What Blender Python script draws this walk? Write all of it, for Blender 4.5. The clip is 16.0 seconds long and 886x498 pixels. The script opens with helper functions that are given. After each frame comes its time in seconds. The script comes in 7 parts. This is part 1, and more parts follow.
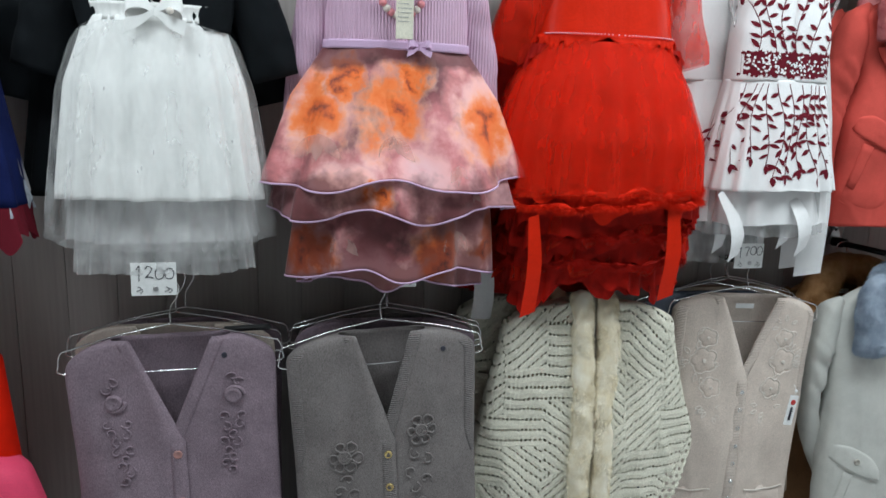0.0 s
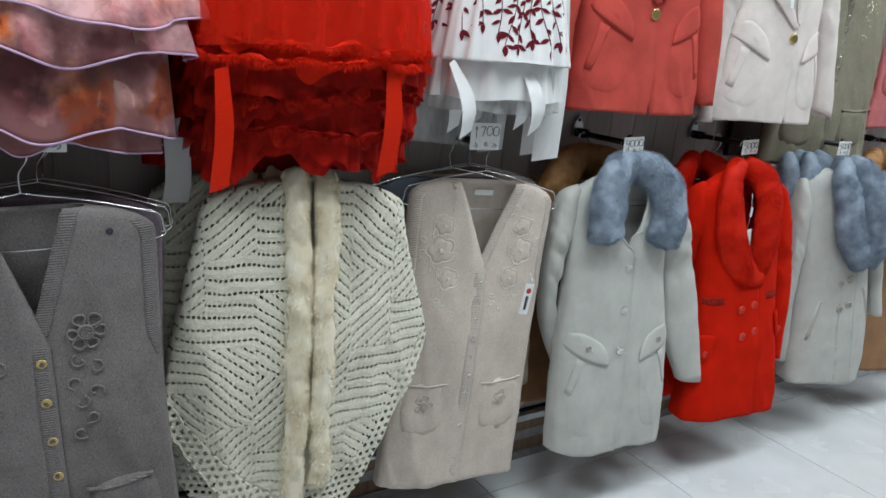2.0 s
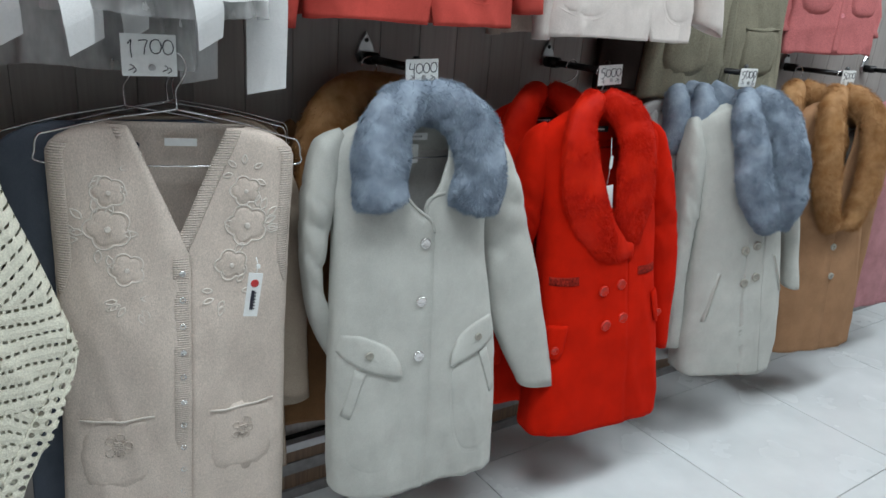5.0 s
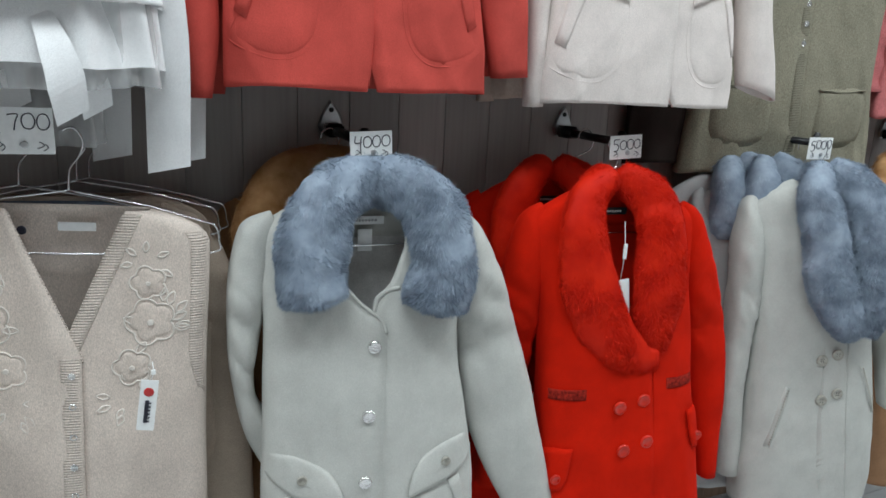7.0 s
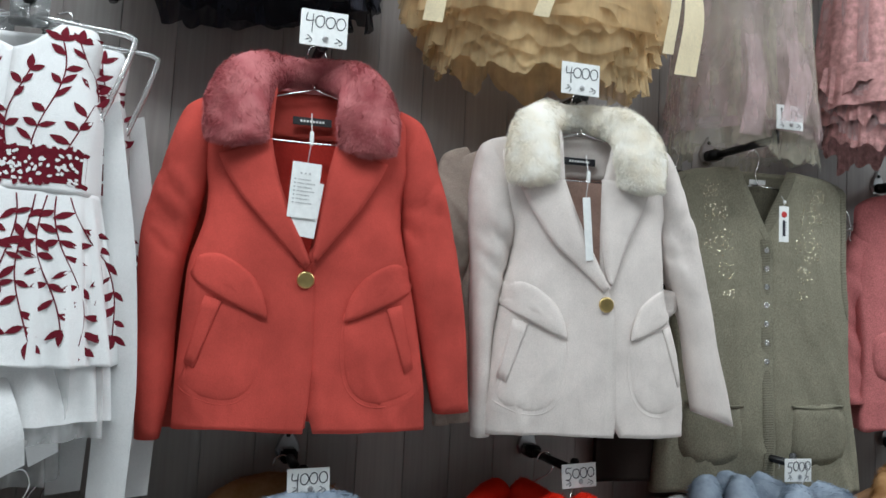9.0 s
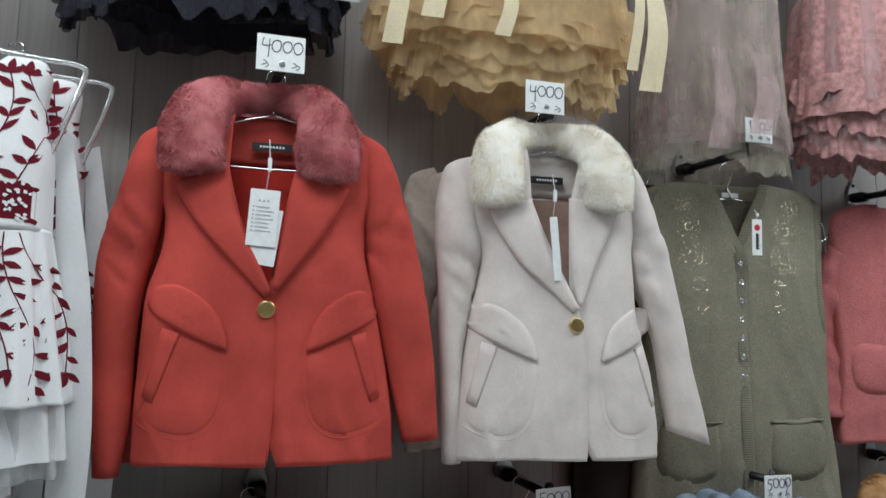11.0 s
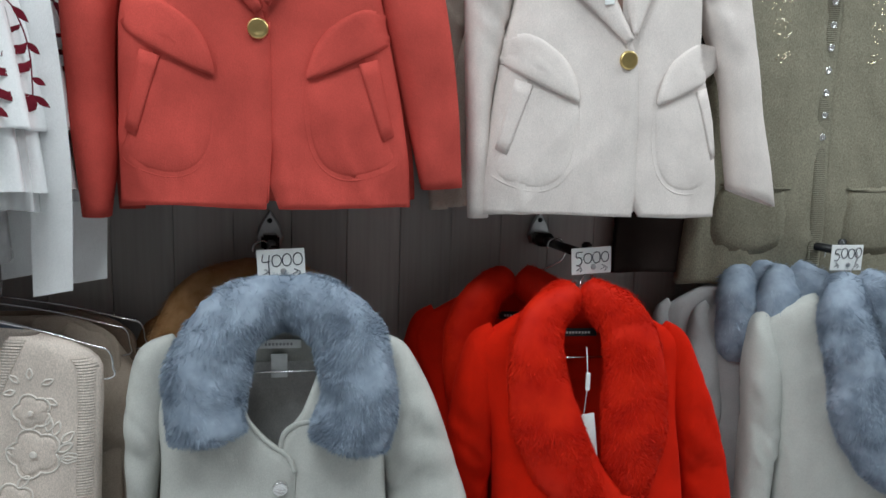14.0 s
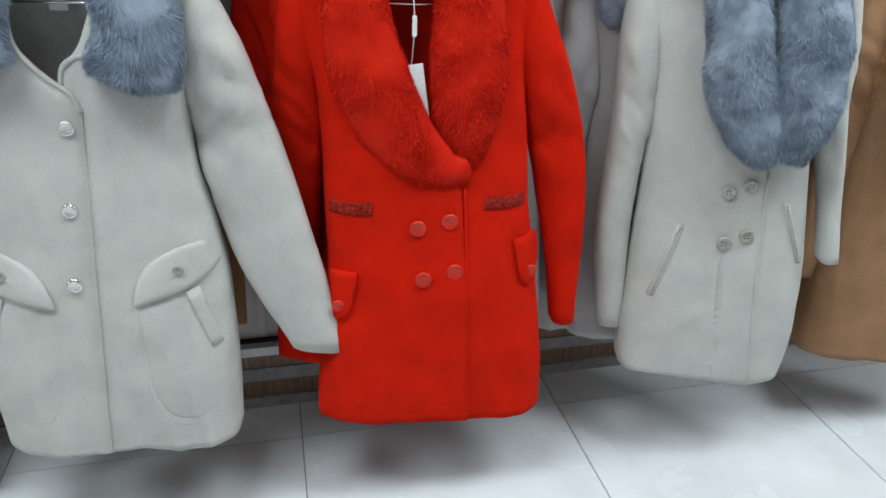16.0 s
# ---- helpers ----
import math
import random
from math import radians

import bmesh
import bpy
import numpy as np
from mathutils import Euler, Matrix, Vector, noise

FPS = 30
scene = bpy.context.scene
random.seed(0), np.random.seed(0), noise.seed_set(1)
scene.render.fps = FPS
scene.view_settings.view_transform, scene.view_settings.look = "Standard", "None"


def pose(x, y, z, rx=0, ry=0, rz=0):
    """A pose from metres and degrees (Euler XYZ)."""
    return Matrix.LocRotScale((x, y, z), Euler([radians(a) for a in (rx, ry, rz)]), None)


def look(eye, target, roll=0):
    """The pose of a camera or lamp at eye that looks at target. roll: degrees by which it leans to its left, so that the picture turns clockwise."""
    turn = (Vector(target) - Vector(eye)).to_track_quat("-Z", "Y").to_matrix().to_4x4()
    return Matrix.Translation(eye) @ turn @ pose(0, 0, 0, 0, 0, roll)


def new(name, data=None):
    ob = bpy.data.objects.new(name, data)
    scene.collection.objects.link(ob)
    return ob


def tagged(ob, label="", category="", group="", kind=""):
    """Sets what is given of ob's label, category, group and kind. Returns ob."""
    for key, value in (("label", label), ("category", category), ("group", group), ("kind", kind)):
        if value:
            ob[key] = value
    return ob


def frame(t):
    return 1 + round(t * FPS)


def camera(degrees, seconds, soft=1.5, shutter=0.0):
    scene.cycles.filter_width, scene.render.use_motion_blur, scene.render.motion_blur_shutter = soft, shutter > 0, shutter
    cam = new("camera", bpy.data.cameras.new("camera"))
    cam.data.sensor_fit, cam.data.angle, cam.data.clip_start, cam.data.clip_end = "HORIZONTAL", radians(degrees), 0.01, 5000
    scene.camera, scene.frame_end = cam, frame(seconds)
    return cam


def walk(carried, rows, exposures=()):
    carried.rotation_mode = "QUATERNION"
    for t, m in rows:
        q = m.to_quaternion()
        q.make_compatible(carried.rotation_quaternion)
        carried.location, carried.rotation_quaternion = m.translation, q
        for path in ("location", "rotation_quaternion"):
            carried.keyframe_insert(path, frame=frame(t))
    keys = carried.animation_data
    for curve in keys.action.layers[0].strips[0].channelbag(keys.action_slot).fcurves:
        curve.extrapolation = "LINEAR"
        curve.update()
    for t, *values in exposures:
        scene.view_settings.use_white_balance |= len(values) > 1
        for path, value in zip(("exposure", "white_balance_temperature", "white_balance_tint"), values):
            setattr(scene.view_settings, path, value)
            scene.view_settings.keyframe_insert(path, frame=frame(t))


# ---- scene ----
cam = camera(63.6, 16.0, soft=1.6)
PATH = [
    (0.0, (-0.6527, -1.7437, 1.4871), (0.034, 0.4488, 1.0266), 1.9),
    (0.5, (-0.6211, -1.7754, 1.4074), (0.0984, 0.4348, 1.1145), 1.8),
    (1.0, (-0.5684, -1.7613, 1.3629), (0.4793, 0.2883, 0.9234), 3.2),
    (1.5, (-0.4805, -1.6922, 1.3359), (0.7289, 0.2578, 0.8602), 4.5),
    (2.0, (-0.3738, -1.6559, 1.3348), (0.8684, 0.225, 0.6914), 5.3),
    (2.5, (-0.3023, -1.6359, 1.3043), (0.927, 0.2344, 0.6059), 5.0),
    (3.0, (-0.1254, -1.6535, 1.2879), (1.0641, 0.2098, 0.5086), 6.2),
    (3.5, (0.0, -1.6852, 1.282), (1.118, 0.2191, 0.498), 4.4),
    (4.0, (0.1313, -1.6148, 1.2738), (1.377, 0.2098, 0.4922), 5.6),
    (4.5, (0.2719, -1.534, 1.2445), (1.5281, 0.2953, 0.491), 4.2),
    (4.7, (0.3199, -1.5094, 1.2445), (1.5938, 0.3012, 0.4723), 4.3),
    (7.0, (0.791, -1.4039, 1.2504), (1.7309, 0.6598, 0.6598), 2.9),
    (7.5, (0.8508, -1.4273, 1.2961), (1.6172, 0.7395, 0.8355), 2.0),
    (8.0, (0.9457, -1.5035, 1.3969), (1.6547, 0.7254, 1.2586), 3.2),
    (8.5, (0.9891, -1.5246, 1.4367), (1.6898, 0.7113, 1.4742), 1.6),
    (9.0, (0.9691, -1.5176, 1.4203), (1.7238, 0.6926, 1.6184), 2.8),
    (11.3, (1.0289, -1.5152, 1.4461), (1.8035, 0.6832, 1.6852), 1.3),
    (11.5, (1.0312, -1.5035, 1.4344), (1.8035, 0.7055, 1.5621), 2.3),
    (12.0, (1.0488, -1.4566, 1.4145), (1.8387, 0.7488, 1.4953), 2.9),
    (12.5, (1.0547, -1.4156, 1.4156), (1.848, 0.7875, 1.5023), 3.2),
    (13.0, (1.0477, -1.3945, 1.4027), (1.8844, 0.7945, 1.4531), 3.1),
    (13.5, (1.0711, -1.377, 1.3512), (1.8668, 0.8238, 1.2141), 1.8),
    (14.0, (1.1273, -1.3676, 1.3125), (1.7496, 0.8637, 0.9504), 1.7),
    (14.5, (1.207, -1.4027, 1.2633), (1.6992, 0.8086, 0.6633), 0.8),
    (15.0, (1.2621, -1.432, 1.2129), (1.6289, 0.7465, 0.4289), 0.7),
    (15.5, (1.3441, -1.4555, 1.1238), (1.7449, 0.6375, 0.1488), 2.3),
    (16.0, (1.4719, -1.4039, 1.0957), (1.977, 0.6258, 0.0375), 2.1),
]
# the camera brightens a little when it looks down
walk(cam, [(t, look(eye, target, roll)) for t, eye, target, roll in PATH], [(0.0, 0.0), (4.7, 0.0), (7.0, 0.1), (8.0, -0.1), (9.0, -0.2), (11.3, -0.42), (11.6, -0.4), (12.0, -0.25), (13.0, -0.2), (14.0, -0.05), (14.5, 0.1), (15.0, 0.3), (15.5, 0.38), (16.0, 0.28)])

# ---- light ----
world = bpy.data.worlds.new("World")
scene.world = world
world.use_nodes = True
world.node_tree.nodes["Background"].inputs["Color"].default_value = (0.8, 0.9, 1.0, 1)
world.node_tree.nodes["Background"].inputs["Strength"].default_value = 0.02
LAMP_SPOTS = [(-1.5, -1.05), (0.7, -1.05), (2.8, -1.05), (4.9, -1.05)]
LAMP_POWER = 28.2
LAMP_COLOUR = (0.85, 0.95, 1.0)
CEILING = 2.9


def lamp_area(x, y):
    d = bpy.data.lights.new("ceiling_lamp", "AREA")
    d.shape, d.size, d.size_y, d.energy, d.color = "RECTANGLE", 1.25, 0.55, LAMP_POWER, LAMP_COLOUR
    ob = new("ceiling_lamp", d)
    ob.matrix_world = pose(x, y, CEILING - 0.07)


for spot in LAMP_SPOTS:
    lamp_area(*spot)


# ---- materials ----
def nodes_of(name):
    m = bpy.data.materials.new(name)
    m.use_nodes = True
    nt = m.node_tree
    return m, nt, nt.nodes["Principled BSDF"]


def add(nt, kind, **inputs):
    n = nt.nodes.new(kind)
    for k, v in inputs.items():
        n.inputs[k.replace("_", " ")].default_value = v
    return n


def noise_tex(nt, scale, detail=3.0, stretch=(1, 1, 1), rough=0.55):
    co = nt.nodes.new("ShaderNodeTexCoord")
    mp = nt.nodes.new("ShaderNodeMapping")
    mp.inputs["Scale"].default_value = stretch
    nt.links.new(co.outputs["Object"], mp.inputs["Vector"])
    n = add(nt, "ShaderNodeTexNoise", Scale=scale, Detail=detail, Roughness=rough)
    nt.links.new(mp.outputs["Vector"], n.inputs["Vector"])
    return n


def ramp(nt, src, stops):
    r = nt.nodes.new("ShaderNodeValToRGB")
    el = r.color_ramp.elements
    while len(el) < len(stops):
        el.new(0.5)
    for e, (p, c) in zip(el, stops):
        e.position, e.color = p, (*c, 1)
    nt.links.new(src, r.inputs["Fac"])
    return r


def mix(nt, a, b, fac, kind="MIX"):
    m = nt.nodes.new("ShaderNodeMix")
    m.data_type, m.blend_type = "RGBA", kind
    for sock, v in ((m.inputs[0], fac), (m.inputs[6], a), (m.inputs[7], b)):
        if isinstance(v, bpy.types.NodeSocket):
            nt.links.new(v, sock)
        elif isinstance(v, tuple):
            sock.default_value = (*v, 1)
        else:
            sock.default_value = v
    return m.outputs[2]


def bump(nt, bs, src, strength, dist=0.002, prev=None):
    b = add(nt, "ShaderNodeBump", Strength=strength, Distance=dist)
    nt.links.new(src, b.inputs["Height"])
    if prev:
        nt.links.new(prev.outputs["Normal"], b.inputs["Normal"])
    nt.links.new(b.outputs["Normal"], bs.inputs["Normal"])
    return b


def dim(c, k):
    return tuple(min(1.0, v * k) for v in c)


def fabric(name, colour, grain=760, mottle=14, var=0.22, rough=0.92, sheen=0.1, fuzz=0.55, rib=0, shear=0.0, speck=0.24):
    """Woven or knitted cloth: slow mottling, fine grain, and ribs where it is knitted in ribs."""
    m, nt, bs = nodes_of(name)
    big = noise_tex(nt, mottle, 4)
    fine = noise_tex(nt, grain, 2, (1, 1, 0.5))
    r = ramp(nt, big.outputs["Fac"], [(0.3, dim(colour, 1 - var)), (0.7, dim(colour, 1 + var * 0.7))])
    g = ramp(nt, fine.outputs["Fac"], [(0.3, (1 - speck,) * 3), (0.7, (1 + speck * 0.55,) * 3)])
    nt.links.new(mix(nt, r.outputs["Color"], g.outputs["Color"], 0.8, "MULTIPLY"), bs.inputs["Base Color"])
    bs.inputs["Roughness"].default_value = rough
    bs.inputs["Specular IOR Level"].default_value = 0.1
    bs.inputs["Sheen Weight"].default_value = sheen
    bs.inputs["Sheen Roughness"].default_value = 0.6
    bs.inputs["Sheen Tint"].default_value = (*dim(colour, 1.3), 1)
    drape = noise_tex(nt, 9, 2, (1.4, 1, 0.4))
    b = bump(nt, bs, drape.outputs["Fac"], 0.22, 0.02)
    soft = noise_tex(nt, 30, 3, (1, 1, 0.5))
    b = bump(nt, bs, soft.outputs["Fac"], 0.35, 0.005, b)
    b = bump(nt, bs, fine.outputs["Fac"], fuzz, 0.0012, b)
    if rib:
        co = nt.nodes.new("ShaderNodeTexCoord")
        w = add(nt, "ShaderNodeTexWave", Scale=rib, Distortion=0.4)
        w.bands_direction = "X" if shear == 0 else "Z"
        nt.links.new(co.outputs["Object"], w.inputs["Vector"])
        bump(nt, bs, w.outputs["Fac"], 0.8, 0.003, b)
    return m


def fur_mat(name, dark, light):
    m, nt, bs = nodes_of(name)
    geo = nt.nodes.new("ShaderNodeNewGeometry")
    n = noise_tex(nt, 26, 3)
    r = ramp(nt, n.outputs["Fac"], [(0.32, dark), (0.68, light)])
    j = ramp(nt, geo.outputs["Random Per Island"], [(0, (0.91, 0.91, 0.91)), (1, (1.07, 1.07, 1.07))])
    nt.links.new(mix(nt, r.outputs["Color"], j.outputs["Color"], 1.0, "MULTIPLY"), bs.inputs["Base Color"])
    bs.inputs["Roughness"].default_value = 0.62
    bs.inputs["Specular IOR Level"].default_value = 0.12
    bs.inputs["Sheen Weight"].default_value = 0.1
    bs.inputs["Sheen Tint"].default_value = (*light, 1)
    return m


def tulle(name, colour, cover=0.6, var=0.2, mesh=1400):
    """A fine net: part of the light goes straight through."""
    m, nt, bs = nodes_of(name)
    big = noise_tex(nt, 16, 3)
    r = ramp(nt, big.outputs["Fac"], [(0.3, dim(colour, 1 - var)), (0.7, dim(colour, 1 + var))])
    nt.links.new(r.outputs["Color"], bs.inputs["Base Color"])
    bs.inputs["Roughness"].default_value = 0.75
    bs.inputs["Specular IOR Level"].default_value = 0.2
    f = noise_tex(nt, mesh, 1)
    bump(nt, bs, f.outputs["Fac"], 0.3, 0.001)
    tl = nt.nodes.new("ShaderNodeBsdfTranslucent")
    nt.links.new(r.outputs["Color"], tl.inputs["Color"])
    m1 = add(nt, "ShaderNodeMixShader", Fac=0.35)
    nt.links.new(bs.outputs[0], m1.inputs[1])
    nt.links.new(tl.outputs[0], m1.inputs[2])
    tr = nt.nodes.new("ShaderNodeBsdfTransparent")
    m2 = nt.nodes.new("ShaderNodeMixShader")
    cov = ramp(nt, noise_tex(nt, 30, 3, (1, 1, 0.3)).outputs["Fac"], [(0.25, (cover - 0.18,) * 3), (0.75, (min(1, cover + 0.18),) * 3)])
    nt.links.new(cov.outputs["Color"], m2.inputs["Fac"])
    nt.links.new(tr.outputs[0], m2.inputs[1])
    nt.links.new(m1.outputs[0], m2.inputs[2])
    nt.links.new(m2.outputs[0], nt.nodes["Material Output"].inputs["Surface"])
    return m


def plain(name, colour, rough=0.5, metal=0.0, var=0.12, scale=40, bumps=0.0):
    m, nt, bs = nodes_of(name)
    n = noise_tex(nt, scale, 4)
    r = ramp(nt, n.outputs["Fac"], [(0.3, dim(colour, 1 - var)), (0.7, dim(colour, 1 + var))])
    nt.links.new(r.outputs["Color"], bs.inputs["Base Color"])
    bs.inputs["Roughness"].default_value = rough
    bs.inputs["Metallic"].default_value = metal
    if bumps:
        bump(nt, bs, n.outputs["Fac"], bumps, 0.003)
    return m


def math_node(nt, op, a, b=0.0, c=0.0):
    n = nt.nodes.new("ShaderNodeMath")
    n.operation = op
    for i, v in enumerate((a, b, c)):
        if isinstance(v, bpy.types.NodeSocket):
            nt.links.new(v, n.inputs[i])
        else:
            n.inputs[i].default_value = v
    return n.outputs[0]


def floral_mat(name):
    """Watercolour blossoms, orange and pink on a smoky brown ground."""
    m, nt, bs = nodes_of(name)
    warp = noise_tex(nt, 8, 6)
    co = nt.nodes.new("ShaderNodeTexCoord")
    av = nt.nodes.new("ShaderNodeVectorMath")
    av.operation = "MULTIPLY_ADD"
    av.inputs[1].default_value = (0.24, 0.24, 0.24)
    nt.links.new(warp.outputs["Color"], av.inputs[0])
    nt.links.new(co.outputs["Object"], av.inputs[2])
    vo = add(nt, "ShaderNodeTexVoronoi", Scale=6.0)
    nt.links.new(av.outputs[0], vo.inputs["Vector"])
    petals = ramp(nt, vo.outputs["Distance"], [(0.0, (0.5, 0.08, 0.008)), (0.14, (0.85, 0.17, 0.015)), (0.32, (0.88, 0.34, 0.14)), (0.46, (0.85, 0.55, 0.5)), (0.62, (0.55, 0.22, 0.2)), (0.85, (0.12, 0.035, 0.045))])
    pink = ramp(nt, vo.outputs["Distance"], [(0.0, (0.8, 0.3, 0.34)), (0.2, (0.94, 0.56, 0.58)), (0.42, (0.9, 0.46, 0.46)), (0.6, (0.6, 0.19, 0.2)), (0.85, (0.2, 0.05, 0.06))])
    pick = nt.nodes.new("ShaderNodeSeparateColor")
    nt.links.new(vo.outputs["Color"], pick.inputs[0])
    choose = ramp(nt, pick.outputs[0], [(0.42, (0, 0, 0)), (0.58, (1, 1, 1))])
    base = mix(nt, pink.outputs["Color"], petals.outputs["Color"], math_node(nt, "MULTIPLY", choose.outputs["Color"], 0.3))
    # the large orange blossoms of the print
    near = None
    soft_edge = nt.nodes.new("ShaderNodeVectorMath")
    soft_edge.operation = "MULTIPLY_ADD"
    soft_edge.inputs[1].default_value = (0.16, 0.0, 0.16)
    nt.links.new(noise_tex(nt, 17, 5).outputs["Color"], soft_edge.inputs[0])
    flat = nt.nodes.new("ShaderNodeVectorMath")
    flat.operation = "MULTIPLY"
    flat.inputs[1].default_value = (1.0, 0.0, 0.85)
    nt.links.new(co.outputs["Object"], flat.inputs[0])
    nt.links.new(flat.outputs[0], soft_edge.inputs[2])
    for bx, bz, br in ((-0.17, -0.435, 1.0), (-0.02, -0.425, 1.0), (0.01, -0.355, 0.55), (0.19, -0.455, 1.0), (-0.11, -0.36, 0.6), (-0.19, -0.73, 0.8), (0.08, -0.735, 0.9), (0.2, -0.7, 0.6), (-0.05, -0.6, 0.5)):
        d = nt.nodes.new("ShaderNodeVectorMath")
        d.operation = "DISTANCE"
        d.inputs[1].default_value = (bx + 0.08, 0.0, bz * 0.85 + 0.08)
        nt.links.new(soft_edge.outputs[0], d.inputs[0])
        one = math_node(nt, "MULTIPLY", d.outputs["Value"], 1.0 / br)
        near = one if near is None else math_node(nt, "MINIMUM", near, one)
    heart = ramp(nt, near, [(0.0, (0.16, 0.03, 0.01)), (0.010, (0.5, 0.07, 0.008)), (0.024, (0.85, 0.15, 0.012)), (0.045, (0.9, 0.22, 0.05)), (0.066, (0.93, 0.42, 0.27)), (0.085, (0.93, 0.55, 0.48))])
    streak = math_node(nt, "MULTIPLY_ADD", noise_tex(nt, 38, 5, (1, 1, 0.45)).outputs["Fac"], 0.07, -0.035)
    near = math_node(nt, "ADD", near, streak)
    inside = ramp(nt, near, [(0.04, (1, 1, 1)), (0.092, (0, 0, 0))])
    base = mix(nt, base, heart.outputs["Color"], inside.outputs["Color"])
    # darker at the waist; further down, shade on the lower tiers is painted in
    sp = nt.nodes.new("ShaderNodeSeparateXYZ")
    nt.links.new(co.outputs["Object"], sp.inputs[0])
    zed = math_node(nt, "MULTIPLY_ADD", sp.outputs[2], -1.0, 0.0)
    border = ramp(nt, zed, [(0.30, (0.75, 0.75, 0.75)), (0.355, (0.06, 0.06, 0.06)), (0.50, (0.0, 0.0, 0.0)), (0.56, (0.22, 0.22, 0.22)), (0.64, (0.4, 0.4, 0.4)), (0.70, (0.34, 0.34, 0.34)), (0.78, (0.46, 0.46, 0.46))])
    # smoky clouds of the print, deepened by that painted shade
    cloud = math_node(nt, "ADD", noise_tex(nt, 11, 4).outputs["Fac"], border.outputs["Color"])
    smoke_and_shade = ramp(nt, cloud, [(0.62, (1, 1, 1)), (0.84, (0.16, 0.06, 0.08))])
    nt.links.new(mix(nt, base, smoke_and_shade.outputs["Color"], 0.85, "MULTIPLY"), bs.inputs["Base Color"])
    bs.inputs["Roughness"].default_value = 0.6
    bs.inputs["Sheen Weight"].default_value = 0.2
    bump(nt, bs, noise_tex(nt, 1300, 1).outputs["Fac"], 0.2, 0.001)
    return m


def lace_knit(name, colour, net=False):
    """Openwork knitting: rows of eyelets that turn their direction from block to block, or a wide net."""
    m, nt, bs = nodes_of(name)
    co = nt.nodes.new("ShaderNodeTexCoord")
    sp = nt.nodes.new("ShaderNodeSeparateXYZ")
    nt.links.new(co.outputs["Object"], sp.inputs[0])
    wob = noise_tex(nt, 9, 2).outputs["Fac"]
    x = math_node(nt, "MULTIPLY_ADD", wob, 0.02, sp.outputs[0])
    z = math_node(nt, "MULTIPLY_ADD", wob, 0.03, sp.outputs[2])
    if net:
        zz = math_node(nt, "MULTIPLY", z, 1 / 0.019)
        row = math_node(nt, "MODULO", math_node(nt, "FLOOR", zz), 2.0)
        xx = math_node(nt, "MULTIPLY_ADD", row, 0.5, math_node(nt, "MULTIPLY", x, 1 / 0.017))
        du = math_node(nt, "ABSOLUTE", math_node(nt, "SUBTRACT", math_node(nt, "FRACT", xx), 0.5))
        dv = math_node(nt, "ABSOLUTE", math_node(nt, "SUBTRACT", math_node(nt, "FRACT", zz), 0.5))
        hole = math_node(nt, "LESS_THAN", math_node(nt, "ADD", math_node(nt, "POWER", du, 2.0), math_node(nt, "POWER", dv, 2.0)), 0.085)
    else:
        # blocks of slanted rows, up, level or down by turns
        bx = math_node(nt, "FLOOR", math_node(nt, "MULTIPLY", x, 1 / 0.105))
        bz = math_node(nt, "FLOOR", math_node(nt, "MULTIPLY_ADD", bx, 0.4, math_node(nt, "MULTIPLY", z, 1 / 0.19)))
        turn = math_node(nt, "SUBTRACT", math_node(nt, "FLOORED_MODULO", math_node(nt, "ADD", bx, math_node(nt, "MULTIPLY", bz, 2.0)), 3.0), 1.0)
        fx = math_node(nt, "MULTIPLY", math_node(nt, "FRACT", math_node(nt, "MULTIPLY", x, 1 / 0.105)), 0.105)
        zz = math_node(nt, "MULTIPLY", math_node(nt, "MULTIPLY_ADD", math_node(nt, "MULTIPLY", turn, 0.85), fx, z), 1 / 0.026)
        dv = math_node(nt, "ABSOLUTE", math_node(nt, "SUBTRACT", math_node(nt, "FRACT", zz), 0.5))
        du = math_node(nt, "ABSOLUTE", math_node(nt, "SUBTRACT", math_node(nt, "FRACT", math_node(nt, "MULTIPLY", x, 1 / 0.0108)), 0.5))
        hole = math_node(nt, "MULTIPLY", math_node(nt, "LESS_THAN", dv, 0.12), math_node(nt, "LESS_THAN", du, 0.31))
    c = ramp(nt, noise_tex(nt, 300, 3).outputs["Fac"], [(0.3, dim(colour, 0.8)), (0.7, dim(colour, 1.08))])
    nt.links.new(c.outputs["Color"], bs.inputs["Base Color"])
    bs.inputs["Roughness"].default_value = 0.9
    bs.inputs["Specular IOR Level"].default_value = 0.2
    b = bump(nt, bs, dv, 0.5, 0.004)
    bump(nt, bs, noise_tex(nt, 420, 2).outputs["Fac"], 0.5, 0.002, b)
    tr = nt.nodes.new("ShaderNodeBsdfTransparent")
    ms = nt.nodes.new("ShaderNodeMixShader")
    nt.links.new(hole, ms.inputs["Fac"])
    nt.links.new(bs.outputs[0], ms.inputs[1])
    nt.links.new(tr.outputs[0], ms.inputs[2])
    nt.links.new(ms.outputs[0], nt.nodes["Material Output"].inputs["Surface"])
    return m


def plank_mat(name):
    m, nt, bs = nodes_of(name)
    oi = nt.nodes.new("ShaderNodeObjectInfo")
    grain = noise_tex(nt, 30, 5, (3, 1, 0.12))
    r = ramp(nt, grain.outputs["Fac"], [(0.25, (0.315, 0.283, 0.268)), (0.75, (0.415, 0.383, 0.366))])
    tone = ramp(nt, oi.outputs["Random"], [(0, (0.86, 0.86, 0.86)), (1, (1.08, 1.07, 1.06))])
    nt.links.new(mix(nt, r.outputs["Color"], tone.outputs["Color"], 1.0, "MULTIPLY"), bs.inputs["Base Color"])
    bs.inputs["Roughness"].default_value = 0.42
    bump(nt, bs, grain.outputs["Fac"], 0.15, 0.002)
    return m


